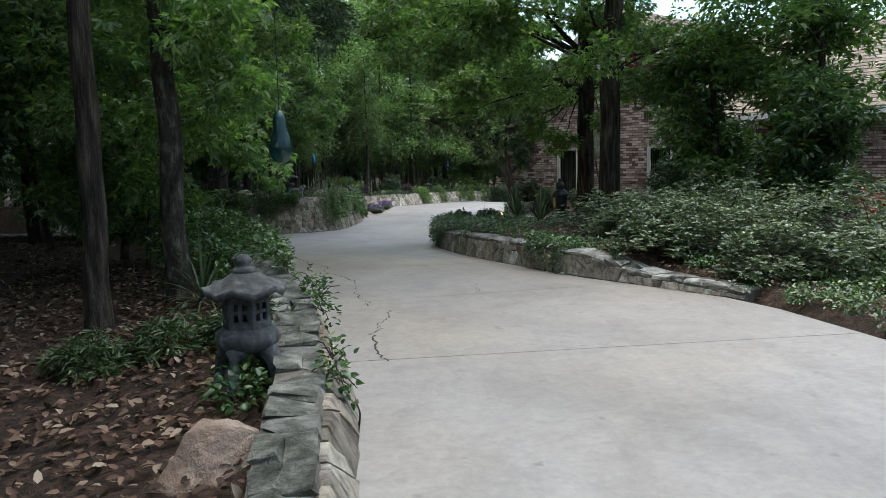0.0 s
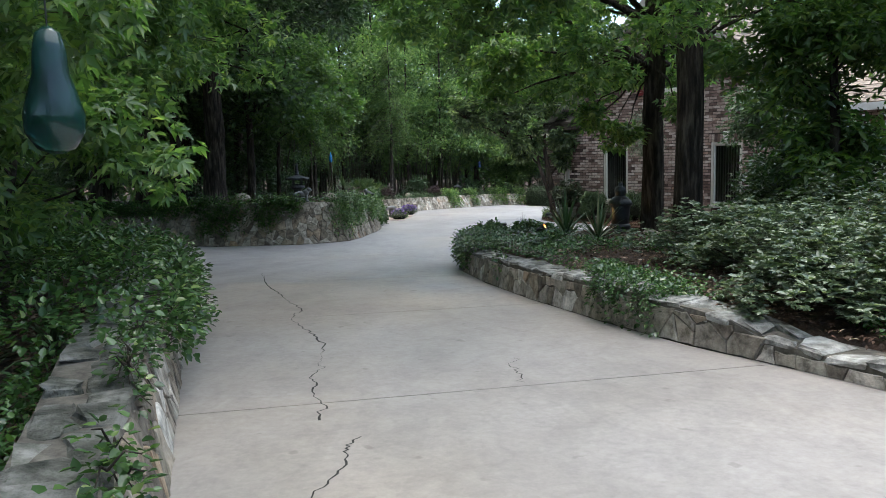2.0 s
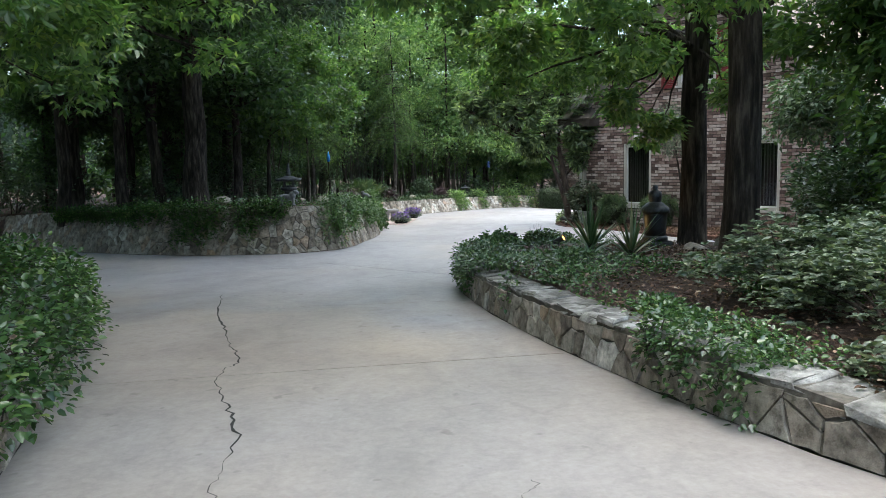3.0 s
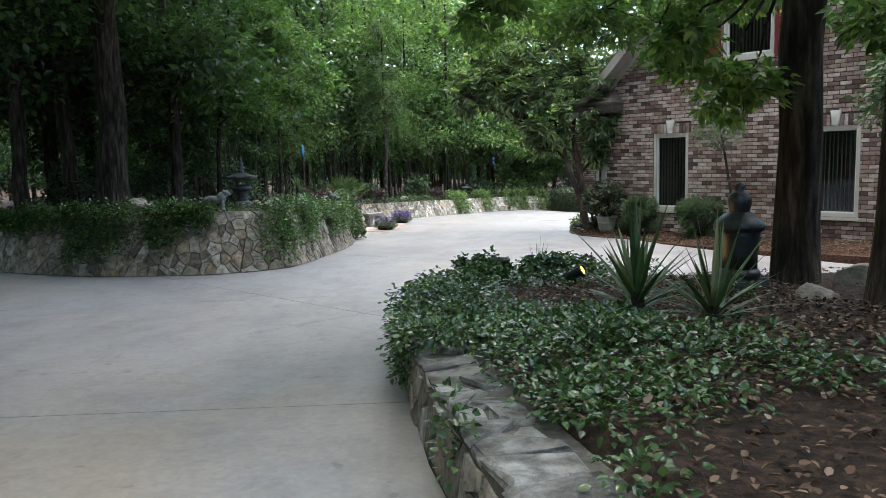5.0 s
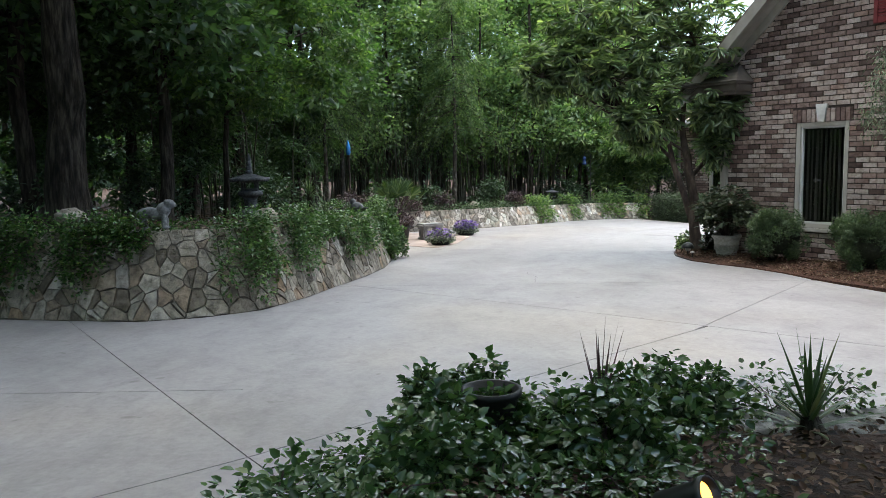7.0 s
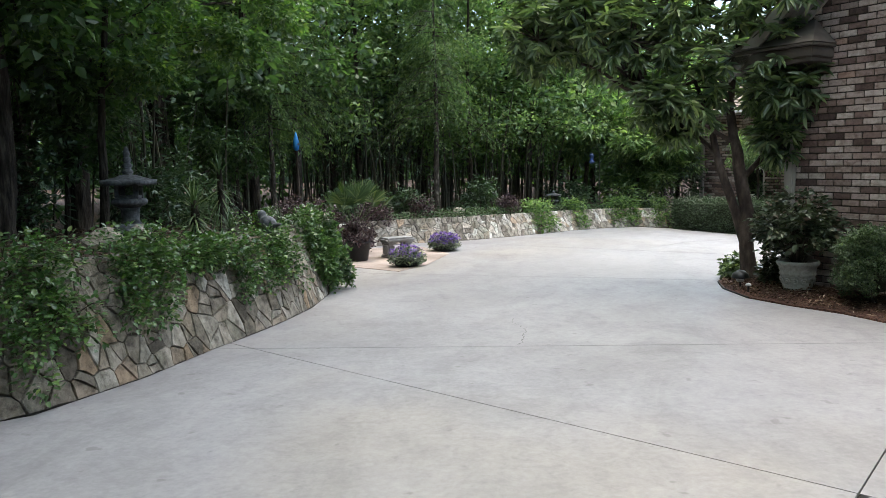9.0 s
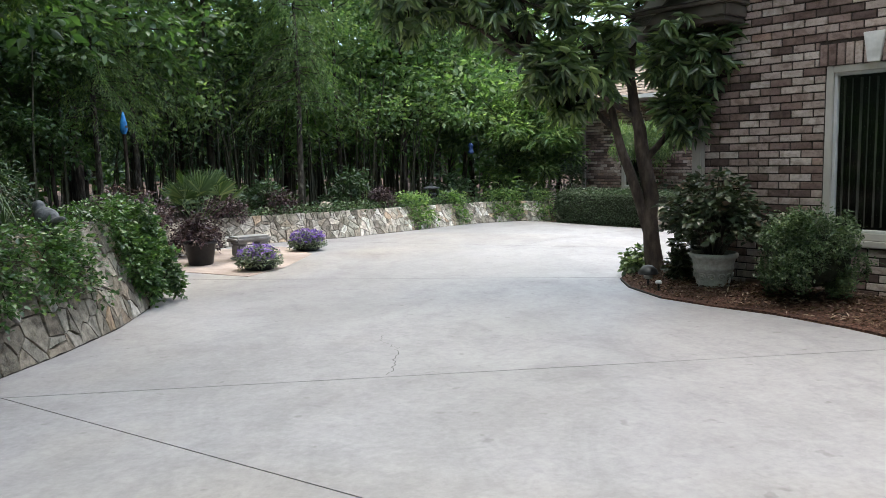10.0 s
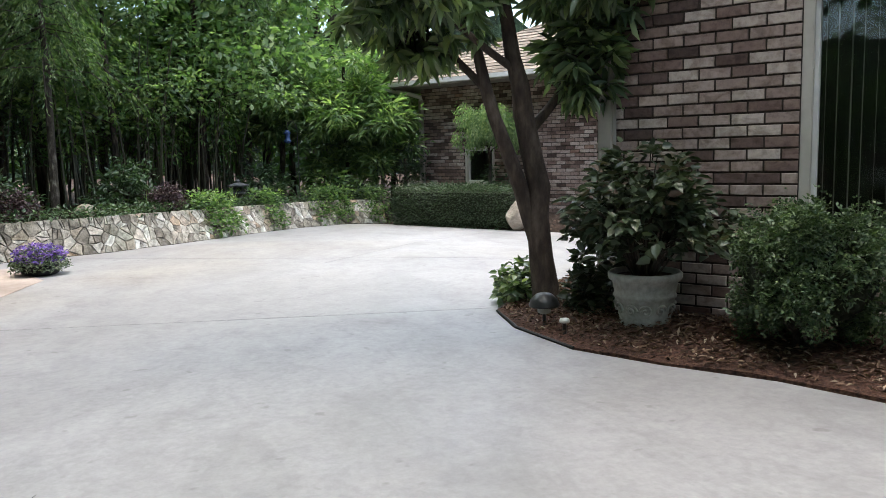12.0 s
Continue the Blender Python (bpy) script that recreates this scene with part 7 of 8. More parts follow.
def tall_lantern(x, y, z, s, label, tiers=3):
    t = thing("pagoda_lantern", label, "garden lantern", pose(x, y, z, 0, 0, 12) @ Matrix.Scale(s, 4))
    smooth(part("foot", lathe([(0.24, -0.05), (0.24, 0.06), (0.19, 0.11), (0.13, 0.14)], 20), M_CASTSTONE, t))
    smooth(part("column", lathe([(0.12, 0.12), (0.105, 0.2), (0.11, 0.3), (0.135, 0.35)], 18), M_CASTSTONE, t))
    smooth(part("platform", lathe([(0.13, 0.34), (0.21, 0.38), (0.22, 0.42), (0.19, 0.45)], 20), M_CASTSTONE, t))
    for k in range(4):
        m = pose(0, 0, 0, 0, 0, 90 * k)
        part("post", boxed(0.09, 0.14, 0.08, 0.14, 0.44, 0.66, bevel=0.006, m=m), M_CASTSTONE, t)
        part("rail", boxed(0.1, 0.135, -0.1, 0.1, 0.44, 0.49, bevel=0.004, m=m), M_CASTSTONE, t)
        part("rail", boxed(0.1, 0.135, -0.1, 0.1, 0.6, 0.66, bevel=0.004, m=m), M_CASTSTONE, t)
    smooth(part("roof", flare(6, 0.09, 0.35, 0.66, 0.745, 0.02, 6, 1.2), M_CASTSTONE, t))
    prof = [(0.09, 0.735)]
    zz = 0.745
    for k in range(tiers):
        r = 0.074 - 0.01 * k
        prof += [(r * 0.7, zz), (r, zz + 0.03), (r * 0.72, zz + 0.065)]
        zz += 0.075
    prof.append((0.015, zz + 0.05))
    smooth(part("finial", lathe(prof, 16), M_CASTSTONE, t))
    return t


tall_lantern(-1.4, 25.2, 0.02, 0.97, "grey stone pagoda lantern with a ringed spire above the wall", 4)
tall_lantern(4.55, 36.6, -0.55, 0.62, "mossy small stone lantern behind the far wall", 1)


def dark_lantern(x, y, z):
    t = thing("pedestal_lantern", "dark weathered stone lantern on a narrow pedestal", "garden lantern", pose(x, y, z, 0, 0, 15))
    m = M_DARKSTONE
    part("plinth", boxed(-0.155, 0.155, -0.155, 0.155, -0.3, 0.28, bevel=0.015), M_CASTSTONE, t, "pale square stone block")
    smooth(part("base", lathe([(0.152, 0.275), (0.152, 0.315), (0.132, 0.345)], 18), m, t))
    smooth(part("firebox", lathe([(0.128, 0.34), (0.13, 0.44), (0.142, 0.56), (0.146, 0.6), (0.13, 0.64)], 18), m, t))
    smooth(part("roof", flare(6, 0.075, 0.185, 0.63, 0.745, 0.015, 8, 0.6), m, t))
    smooth(part("finial", lathe([(0.074, 0.735), (0.07, 0.755), (0.08, 0.79), (0.082, 0.83), (0.068, 0.868), (0.036, 0.885), (0.03, 0.895), (0.036, 0.915), (0.026, 0.94), (0.008, 0.95)], 18), m, t))
    return t


M_DARKSTONE = surface("dark_stone", [(0.32, (0.01, 0.011, 0.012)), (0.55, (0.022, 0.024, 0.026)), (0.75, (0.05, 0.053, 0.055))], 26, 0.4, 60, 0.5, 0.006, None, 4, spec=0.5)
dark_lantern(4.2, 13.85, -0.22)


# ---- rocks ----
def rock(x, y, z, sx, sy, sz, seed, label, mat, rz=0, name="boulder"):
    bm = bmesh.new()
    bmesh.ops.create_icosphere(bm, subdivisions=4, radius=1.0)
    rng = np.random.default_rng(seed)
    cuts = [(Vector(unit(rng.normal(size=(1, 3)))[0]), rng.uniform(0.58, 0.88)) for _ in range(11)]
    for v in bm.verts:
        for n, d in cuts:
            k = v.co.dot(n)
            if k > d:
                v.co -= n * (k - d) * 0.92
        v.co *= 1 + 0.09 * noise.noise(v.co * 2.5 + Vector((seed, 0, 0))) + 0.035 * noise.noise(v.co * 8)
        v.co = Vector((v.co.x * sx, v.co.y * sy, v.co.z * sz))
    ob = part(name, bm, mat, m=pose(x, y, z, 0, 0, rz))
    return tagged(ob, label, "rock", group="garden rocks")


M_TANROCK = surface("tan_rock", [(0.3, (0.24, 0.165, 0.125)), (0.55, (0.4, 0.3, 0.24)), (0.78, (0.52, 0.43, 0.36))], 7, 0.92, 24, 1.0, 0.03, None, 3)
rock(-0.46, 2.68, 0.12, 0.215, 0.17, 0.18, 21, "rough tan boulder lying among dead leaves", M_TANROCK, 20)
rock(-2.75, 5.6, 0.24, 0.2, 0.17, 0.15, 6, "rough brown boulder half sunk in the woodland floor", M_TANROCK, 60)
rock(-0.38, 22.55, 0.2, 0.19, 0.1, 0.13, 7, "pale angular rock set in the bed above the wall", M_PALESTONE, 30)
rock(-2.35, 21.3, 0.3, 0.2, 0.15, 0.13, 8, "mossy rounded rock on the wall bed", M_PALESTONE, 10)
rock(-1.0, 24.6, 0.1, 0.13, 0.1, 0.09, 9, "small pale rock at the lantern's foot", M_PALESTONE, 80)
rock(0.45, 27.3, -0.05, 0.13, 0.11, 0.16, 10, "upright pale stone in the bed behind the wall", M_PALESTONE, 15)
rock(2.2, 33.4, -0.36, 0.16, 0.12, 0.14, 12, "pale tilted stone on the far wall", M_PALESTONE, 15)
rock(9.33, 33.9, -0.75, 0.26, 0.2, 0.3, 11, "white upright landscape rock by the hedge", M_PALESTONE, 40)
rock(4.5, 13.35, -0.02, 0.2, 0.14, 0.12, 14, "flat grey stone beside the pedestal lantern", M_PALESTONE, 40)
rock(5.3, 14.05, -0.04, 0.27, 0.19, 0.14, 15, "flat grey stone beside the tree trunk", M_PALESTONE, 10)


# ---- the animal statue, one plain mesh ----
def lion(x, y, z, rz):
    bm = bmesh.new()

    def ball(px, py, pz, sx, sy, sz, tilt=0):
        vs = bmesh.ops.create_icosphere(bm, subdivisions=3, radius=1.0)["verts"]
        bmesh.ops.transform(bm, verts=vs, matrix=pose(px, py, pz, 0, tilt, 0) @ Matrix.Diagonal((sx, sy, sz, 1)))

    ball(-0.02, 0, 0.19, 0.17, 0.075, 0.075, 6)
    ball(-0.13, 0, 0.17, 0.08, 0.08, 0.08)
    ball(0.12, 0, 0.23, 0.085, 0.08, 0.095)
    ball(0.19, 0, 0.3, 0.07, 0.065, 0.06)
    ball(0.245, 0, 0.285, 0.035, 0.035, 0.03)
    ball(0.16, 0.05, 0.34, 0.018, 0.015, 0.022)
    ball(0.16, -0.05, 0.34, 0.018, 0.015, 0.022)
    for px, tilt in ((0.13, 4), (-0.13, -6)):
        for py in (-0.045, 0.045):
            ball(px, py, 0.08, 0.035, 0.03, 0.09, tilt)
            ball(px + 0.02, py, 0.012, 0.042, 0.03, 0.02)
    ball(-0.21, 0, 0.15, 0.02, 0.02, 0.07, 20)
    ob = part("animal_statue", bm, M_STATUE, m=pose(x, y, z, 0, 0, rz) @ Matrix.Scale(0.86, 4))
    mod = ob.modifiers.new("blend", "REMESH")
    mod.mode, mod.voxel_size, mod.use_smooth_shade = "VOXEL", 0.009, True
    sm = ob.modifiers.new("soft", "SMOOTH")
    sm.iterations, sm.factor = 6, 0.5
    return tagged(ob, "grey cast-stone lion statue standing on the wall top", "statue")


lion(-0.9, 20.35, 0.245, 10)


def bird(x, y, z, rz):
    bm = bmesh.new()
    for c, r, tilt in (((0, 0, 0.08), (0.1, 0.065, 0.065), -14), ((0.075, 0, 0.15), (0.045, 0.04, 0.045), 0), ((-0.1, 0, 0.06), (0.07, 0.04, 0.02), 12), ((0.12, 0, 0.145), (0.02, 0.01, 0.01), 0), ((0, 0, 0.01), (0.06, 0.05, 0.03), 0)):
        vs = bmesh.ops.create_icosphere(bm, subdivisions=3, radius=1.0)["verts"]
        bmesh.ops.transform(bm, verts=vs, matrix=pose(*c, 0, tilt, 0) @ Matrix.Diagonal((*r, 1)))
    ob = part("bird_statue", bm, M_STATUE, m=pose(x, y, z, 0, 0, rz) @ Matrix.Scale(1.15, 4))
    mod = ob.modifiers.new("blend", "REMESH")
    mod.mode, mod.voxel_size, mod.use_smooth_shade = "VOXEL", 0.008, True
    return tagged(ob, "small blue-grey bird statue resting on the wall top", "statue")


bird(0.6, 24.2, 0.12, 150)


# ---- yuccas and grasses ----
def blades(name, label, x, y, z, n, length, width, seed, mat, spread=1.0, stem=0.15, category="plant", group="", curve=0.25):
    rng = np.random.default_rng(seed)
    t = thing(name, label, category, Matrix.Translation((x, y, z)), group)
    smooth(part("stem", tube([(0, 0, -0.05), (0.01, 0, stem * 0.5), (0, 0, stem)], [0.045, 0.05, 0.03], 10, 0.1, rng), M_PALEBARK, t))
    verts, faces, single = [], [], name == "yucca"
    for k in range(n):
        a = k * 2.4 + rng.uniform(-0.3, 0.3)
        e = radians(88 - 95 * spread * (1 - (k + 0.5) / n) ** 0.8 + rng.uniform(-6, 6))
        L = length * rng.uniform(0.75, 1.1)
        d = np.array((math.cos(a) * math.cos(e), math.sin(a) * math.cos(e), math.sin(e)))
        b = np.array((-math.sin(a), math.cos(a), 0.0))
        up = np.cross(d, b) * -1
        o = len(verts)
        seg = 5
        for j in range(seg + 1):
            s = j / seg
            w = width * (0.7 + 0.6 * s if s < 0.4 else 0.94 * (1 - s) / 0.6 + 0.02)
            c = np.array((0, 0, stem * (0.3 + 0.7 * k / n))) + d * L * s - np.array((0, 0, curve * L * s * s * math.cos(e)))
            verts += [tuple(c + b * w), tuple(c - up * w * 0.3), tuple(c - b * w)]
        for j in range(seg):
            q = o + 3 * j
            faces += [(q, q + 1, q + 4, q + 3), (q + 1, q + 2, q + 5, q + 4)]
        if single:
            part("leaf", (verts, faces), mat, t)
            verts, faces = [], []
    if not single:
        tagged(part("tuft", (verts, faces), mat, t), kind="stuff")
    return t


for k, (x, y, z, n, L, w, sp, st) in enumerate(((3.07, 12.66, 0.0, 36, 0.58, 0.021, 0.85, 0.2), (3.48, 12.6, -0.02, 32, 0.56, 0.019, 0.7, 0.14), (3.92, 15.5, -0.24, 34, 0.36, 0.012, 0.8, 0.1))):
    blades("yucca", "spiky grey-green yucca rosette in the island bed", x, y, z, n, L, w, 201 + k, M_YUCCA, sp, st, group="yuccas", curve=0.18)
blades("flower_sprig", "slender purple flower sprig above the ivy", 3.14, 15.8, -0.3, 9, 0.42, 0.007, 204, M_PURPLE, 0.25, 0.12, curve=0.1)
blades("grass_clump", "clump of long arching grass by the oak trunk", -1.0, 5.9, 0.14, 36, 0.6, 0.009, 205, M_GRASS, 0.8, 0.05, group="grass clumps", curve=0.5)
blades("grass_clump", "clump of long arching grass by the wall", -1.15, 7.2, 0.16, 34, 0.5, 0.009, 206, M_GRASS, 0.8, 0.05, group="grass clumps", curve=0.5)
blades("spiky_palm", "small round spiky palm in the wall bed", -0.08, 23.9, 0.06, 120, 0.29, 0.011, 207, M_PALM, 1.6, 0.42, group="spiky palms")
blades("spiky_palm", "slim-stemmed spiky palm with a drooping head", -0.36, 25.45, 0.0, 80, 0.38, 0.009, 208, M_PALM, 1.6, 0.78, group="spiky palms", curve=0.6)
blades("grass_clump", "low feathery grass on the wall top", -0.1, 25.0, 0.05, 60, 0.34, 0.006, 209, M_GRASS, 1.0, 0.04, group="grass clumps", curve=0.6)
blades("grass_clump", "low feathery grass on the wall top", 0.1, 26.4, -0.02, 60, 0.34, 0.006, 210, M_GRASS, 1.0, 0.04, group="grass clumps", curve=0.6)
for k, (x, y) in enumerate(((5.2, 36.7), (6.2, 37.4), (3.0, 34.2), (4.4, 35.8))):
    blades("grass_clump", "bright spiky clump above the far wall", x, y, soil_at(x, y), 40, 0.42, 0.008, 211 + k, M_BRIGHT, 0.95, 0.05, group="grass clumps", curve=0.4)
for k, (x, y, r, h) in enumerate(((0.15, 28.2, 0.42, 0.45), (-0.5, 28.9, 0.45, 0.5), (0.5, 31.9, 0.4, 0.5), (1.3, 33.0, 0.35, 0.55), (3.3, 34.3, 0.4, 0.5), (7.2, 38.0, 0.4, 0.45), (0.35, 30.3, 0.42, 0.55))):
    shrub("purple_shrub", "dark purple-leaved loropetalum shrub behind the wall", x, y, soil_at(x, y) - 0.05 if k != 6 else -0.86, r, r, h, 1600, 0.055, 0.26, M_PURPLE, 220 + k, group="purple shrubs")
for k, (x, y, r, h) in enumerate(((-7.0, 24.6, 0.9, 1.5), (-8.2, 25.0, 0.9, 1.4), (-9.2, 26.0, 1.0, 1.6), (-10.2, 26.6, 1.0, 1.5), (-1.9, 26.8, 0.6, 1.0), (-3.2, 25.6, 0.7, 1.2), (-2.4, 29.0, 0.7, 1.3), (-4.3, 24.0, 0.7, 1.0), (1.0, 33.4, 0.5, 0.7), (2.6, 34.8, 0.6, 0.9), (5.0, 37.6, 0.6, 0.9), (6.9, 37.6, 0.5, 0.8), (0.0, 32.6, 0.6, 0.9), (8.4, 38.6, 0.9, 1.9), (9.8, 39.6, 1.0, 2.1), (7.3, 40.2, 0.9, 1.8), (10.6, 36.9, 0.7, 1.4))):
    shrub("wood_edge_shrub", "loose dark green shrub at the woodland edge", x, y, soil_at(x, y) - 0.05, r, r, h, 1450, 0.105, 0.21, M_DEEP, 240 + k, group="wood edge shrubs")
for k, (x, y, r, h) in enumerate(((-0.9, 4.6, 0.3, 0.22), (-1.4, 4.5, 0.28, 0.2), (-0.5, 4.6, 0.22, 0.2))):
    shrub("fern_patch", "low ferny green weeds among dead leaves", x, y, soil_at(x, y) - 0.02, r, r, h, 1300, 0.06, 0.13, M_GRASS, 260 + k, group="ferny weeds")


# ---- palm in the recess, planter, bench, flowers ----
def fan_palm(x, y, z):
    rng = np.random.default_rng(270)
    t = thing("fan_palm", "low fan palm with stiff light green fronds", "palm", Matrix.Translation((x, y, z)))
    smooth(part("trunk", tube([(0, 0, -0.05), (0, 0, 0.2)], [0.07, 0.06], 10, 0.1, rng), M_PALEBARK, t))
    for k in range(13):
        a, e = k * 2.4, radians(rng.uniform(25, 80))
        hub = Vector((math.cos(a) * math.cos(e), math.sin(a) * math.cos(e), math.sin(e))) * rng.uniform(0.42, 0.7) + Vector((0, 0, 0.2))
        verts, faces = [], []
        sv, sf = tube([(0, 0, 0.15), tuple(hub)], [0.008, 0.005], 5)
        d = hub.normalized()
        b = d.cross(Vector((0, 0, 1))).normalized()
        for j in range(17):
            t2 = (j / 16 - 0.5) * 2.6
            w = (d * math.cos(t2) + b * math.sin(t2)).normalized()
            side = w.cross(d.cross(b)).normalized() * 0.011
            L = 0.4 * (1 - 0.1 * abs(t2)) * rng.uniform(0.9, 1.05)
            o = len(verts)
            mid, tip = hub + w * L * 0.6, hub + w * L - Vector((0, 0, 0.05))
            verts += [tuple(hub), tuple(mid + side), tuple(tip), tuple(mid - side)]
            faces += [(o, o + 1, o + 2), (o, o + 2, o + 3)]
        part("frond", joined((sv, sf), (verts, faces)), M_PALM, t)
    return t


fan_palm(0.45, 30.0, -0.52)

t = thing("planter", "dark round plastic planter on the paved pad", "planter", Matrix.Translation((0.66, 29.1, -0.85)))
smooth(part("tub", lathe([(0.15, 0.0), (0.17, 0.02), (0.215, 0.3), (0.235, 0.31), (0.235, 0.34), (0.2, 0.34), (0.19, 0.29)], 28), M_DARKPOT, t))
shrub("planter_shrub", "dark purple foliage plant growing in the planter", 0.66, 29.1, -0.56, 0.27, 0.27, 0.4, 1100, 0.06, 0.22, M_PURPLE, 280)


def bench(x, y, z, rz):
    t = thing("stone_bench", "small grey concrete garden bench on the pad", "bench", pose(x, y, z, 0, 0, rz))
    part("seat", boxed(-0.28, 0.28, -0.18, 0.18, 0.28, 0.36, bevel=0.03), M_BENCH, t)
    for s in (-0.17, 0.17):
        bm = bmesh.new()
        box(bm, s - 0.085, s + 0.085, -0.15, 0.15, 0.0, 0.06, 0.02)
        box(bm, s - 0.07, s + 0.07, -0.12, 0.12, 0.05, 0.25, 0.025)
        box(bm, s - 0.085, s + 0.085, -0.15, 0.15, 0.24, 0.29, 0.02)
        part("leg", bm, M_BENCH, t)
    return t


M_BENCH = surface("bench_concrete", [(0.3, (0.26, 0.26, 0.26)), (0.7, (0.38, 0.38, 0.38))], 20, 0.85, 60, 0.4, 0.006, None, 3)
bench(1.28, 29.55, -0.853, 35)
M_PETAL = leaf_material("violet_petal", [(0.0, (0.1, 0.06, 0.32)), (0.6, (0.2, 0.11, 0.5)), (1.0, (0.34, 0.2, 0.6))], 0.6, 0.2, 0.2)


def flowers(x, y, z, seed, petals):
    rng = np.random.default_rng(seed)
    t = thing("flower_bowl", "low dark bowl of violet petunias on the drive" if petals > 300 else "low dark bowl of fading pale violet petunias", "flower pot", Matrix.Translation((x, y, z)), group="flower bowls")
    smooth(part("bowl", lathe([(0.15, 0.0), (0.19, 0.02), (0.22, 0.1), (0.225, 0.12), (0.2, 0.12), (0.19, 0.09)], 26), M_DARKPOT, t))
    a, r = rng.uniform(0, 6.28, 1500), np.sqrt(rng.random(1500)) * 0.3
    p = np.stack([r * np.cos(a), r * np.sin(a), 0.06 + 0.26 * rng.random(1500) * (1 - (r / 0.34) ** 4)], 1)
    cloud(leaves(p, 0.05, 0.24, rng, None, 0.0, 1.0), "leaves", M_SHRUB, t)
    a, r = rng.uniform(0, 6.28, petals), np.sqrt(rng.random(petals)) * 0.28
    p = np.stack([r * np.cos(a), r * np.sin(a), 0.16 + 0.2 * rng.random(petals) * (1 - (r / 0.34) ** 4)], 1)
    cloud(leaves(p, 0.05, 0.34, rng, None, 0.0, 1.2, 3, 1.6), "bloom", M_PETAL, t, "violet petals")["kind"] = "stuff"


flowers(1.6, 28.3, -0.845, 290, 200)
flowers(2.05, 30.55, -0.865, 291, 380)


# ---- big pot by the corner ----
def big_pot(x, y, z):
    t = thing("garden_pot", "large pale grey pot with moulded scrolls in the mulch", "plant pot", Matrix.Translation((x, y, z)) @ Matrix.Scale(1.12, 4))
    prof = [(0.118, -0.03), (0.124, 0.015), (0.138, 0.025), (0.142, 0.045), (0.136, 0.06), (0.142, 0.075), (0.148, 0.085), (0.143, 0.095), (0.168, 0.215), (0.176, 0.222), (0.176, 0.236), (0.17, 0.244), (0.184, 0.31), (0.2, 0.32), (0.208, 0.336), (0.208, 0.356), (0.198, 0.366), (0.186, 0.362), (0.178, 0.32)]
    smooth(part("vessel", lathe(prof, 40), M_POT, t))
    scroll = []
    for k in range(12):
        a0 = 2 * math.pi * k / 12
        pts = []
        for j in range(16):
            th = j * 0.55
            rr = 0.036 * (1 - j / 18)
            a = a0 + rr * math.cos(th) / 0.17 * (1 if k % 2 else -1)
            zz = 0.158 + rr * math.sin(th)
            R = 0.1455 + (zz - 0.095) * 0.208 + 0.003
            pts.append((R * math.cos(a), R * math.sin(a), zz))
        scroll.append(tube(pts, [0.0075] * 16, 6))
    smooth(part("relief", joined(*scroll), M_POT, t))
    bm = bmesh.new()
    bmesh.ops.create_circle(bm, cap_ends=True, radius=0.178, segments=28, matrix=Matrix.Translation((0, 0, 0.335)))
    part("potting_soil", bm, M_SOIL, t)
    return t


big_pot(6.5, 25.2, -0.81)


def pot_plant(x, y, z):
    """Big broad leaves on arching stems."""
    rng = np.random.default_rng(300)
    t = thing("broadleaf_plant", "bushy dark broad-leaved plant filling the garden pot", "plant", Matrix.Translation((x, y, z)))
    tips, stems = [], []
    for k in range(210):
        a, e = rng.uniform(0, 6.28), math.asin(rng.uniform(0.06, 1))
        r = rng.uniform(0.5, 1.0)
        p = Vector((0.56 * r * math.cos(a) * math.cos(e), 0.56 * r * math.sin(a) * math.cos(e), 0.17 + 0.62 * r * math.sin(e)))
        tips.append(p)
        if k % 3 == 0:
            stems.append(tube([(p.x * 0.1, p.y * 0.1, -0.05), (p.x * 0.5, p.y * 0.5, p.z * 0.7), tuple(p)], [0.008, 0.006, 0.003], 5))
    part("stem_mass", joined(*stems), M_PALEBARK, t)["kind"] = "stuff"
    pts = np.repeat(np.array([tuple(p) for p in tips]), 11, 0) + rng.normal(0, 0.035, (len(tips) * 11, 3))
    out = pts * (1, 1, 0.4) + rng.normal(0, 0.25, pts.shape)
    cloud(leaves(pts, 0.085, 0.3, rng, unit(out) * 1.5, 0.25, 1.2, ovate=True), "leaves", M_BROAD, t)


pot_plant(6.5, 25.2, -0.42)
shrub("corner_shrub", "dark leafy plant between the pot and the loquat", 6.55, 25.78, -0.83, 0.26, 0.26, 0.55, 1100, 0.085, 0.3, M_BROAD, 303)
shrub("corner_shrub", "low leafy plant at the loquat's foot", 6.25, 26.5, -0.83, 0.22, 0.22, 0.32, 700, 0.075, 0.28, M_GLOSSY, 301)
p = HOUSE @ Vector((2.55, -0.35, 0))
blades("bird_of_paradise", "dark strap-leaved plant under the window", p.x, p.y, -0.74, 12, 0.75, 0.045, 302, M_BOX, 0.55, 0.1, curve=0.3)


# ---- garden lights ----
M_BLACK = surface("black_metal", [(0.3, (0.012, 0.012, 0.012)), (0.7, (0.03, 0.03, 0.03))], 14, 0.4, 40, 0.1, 0.002, spec=0.5)


def path_light(x, y, z):
    t = thing("path_light", "low black domed path light at the bed edge", "garden light", Matrix.Translation((x, y, z)))
    smooth(part("stem", tube([(0, 0, -0.05), (0, 0, 0.12)], [0.012, 0.012], 8), M_BLACK, t))
    smooth(part("shade", lathe([(0.1, 0.14), (0.105, 0.15), (0.09, 0.19), (0.05, 0.225), (0.01, 0.235)], 24), M_BLACK, t))
    smooth(part("lens", lathe([(0.03, 0.09), (0.045, 0.1), (0.045, 0.14), (0.03, 0.145)], 16), M_POT, t))
    return t


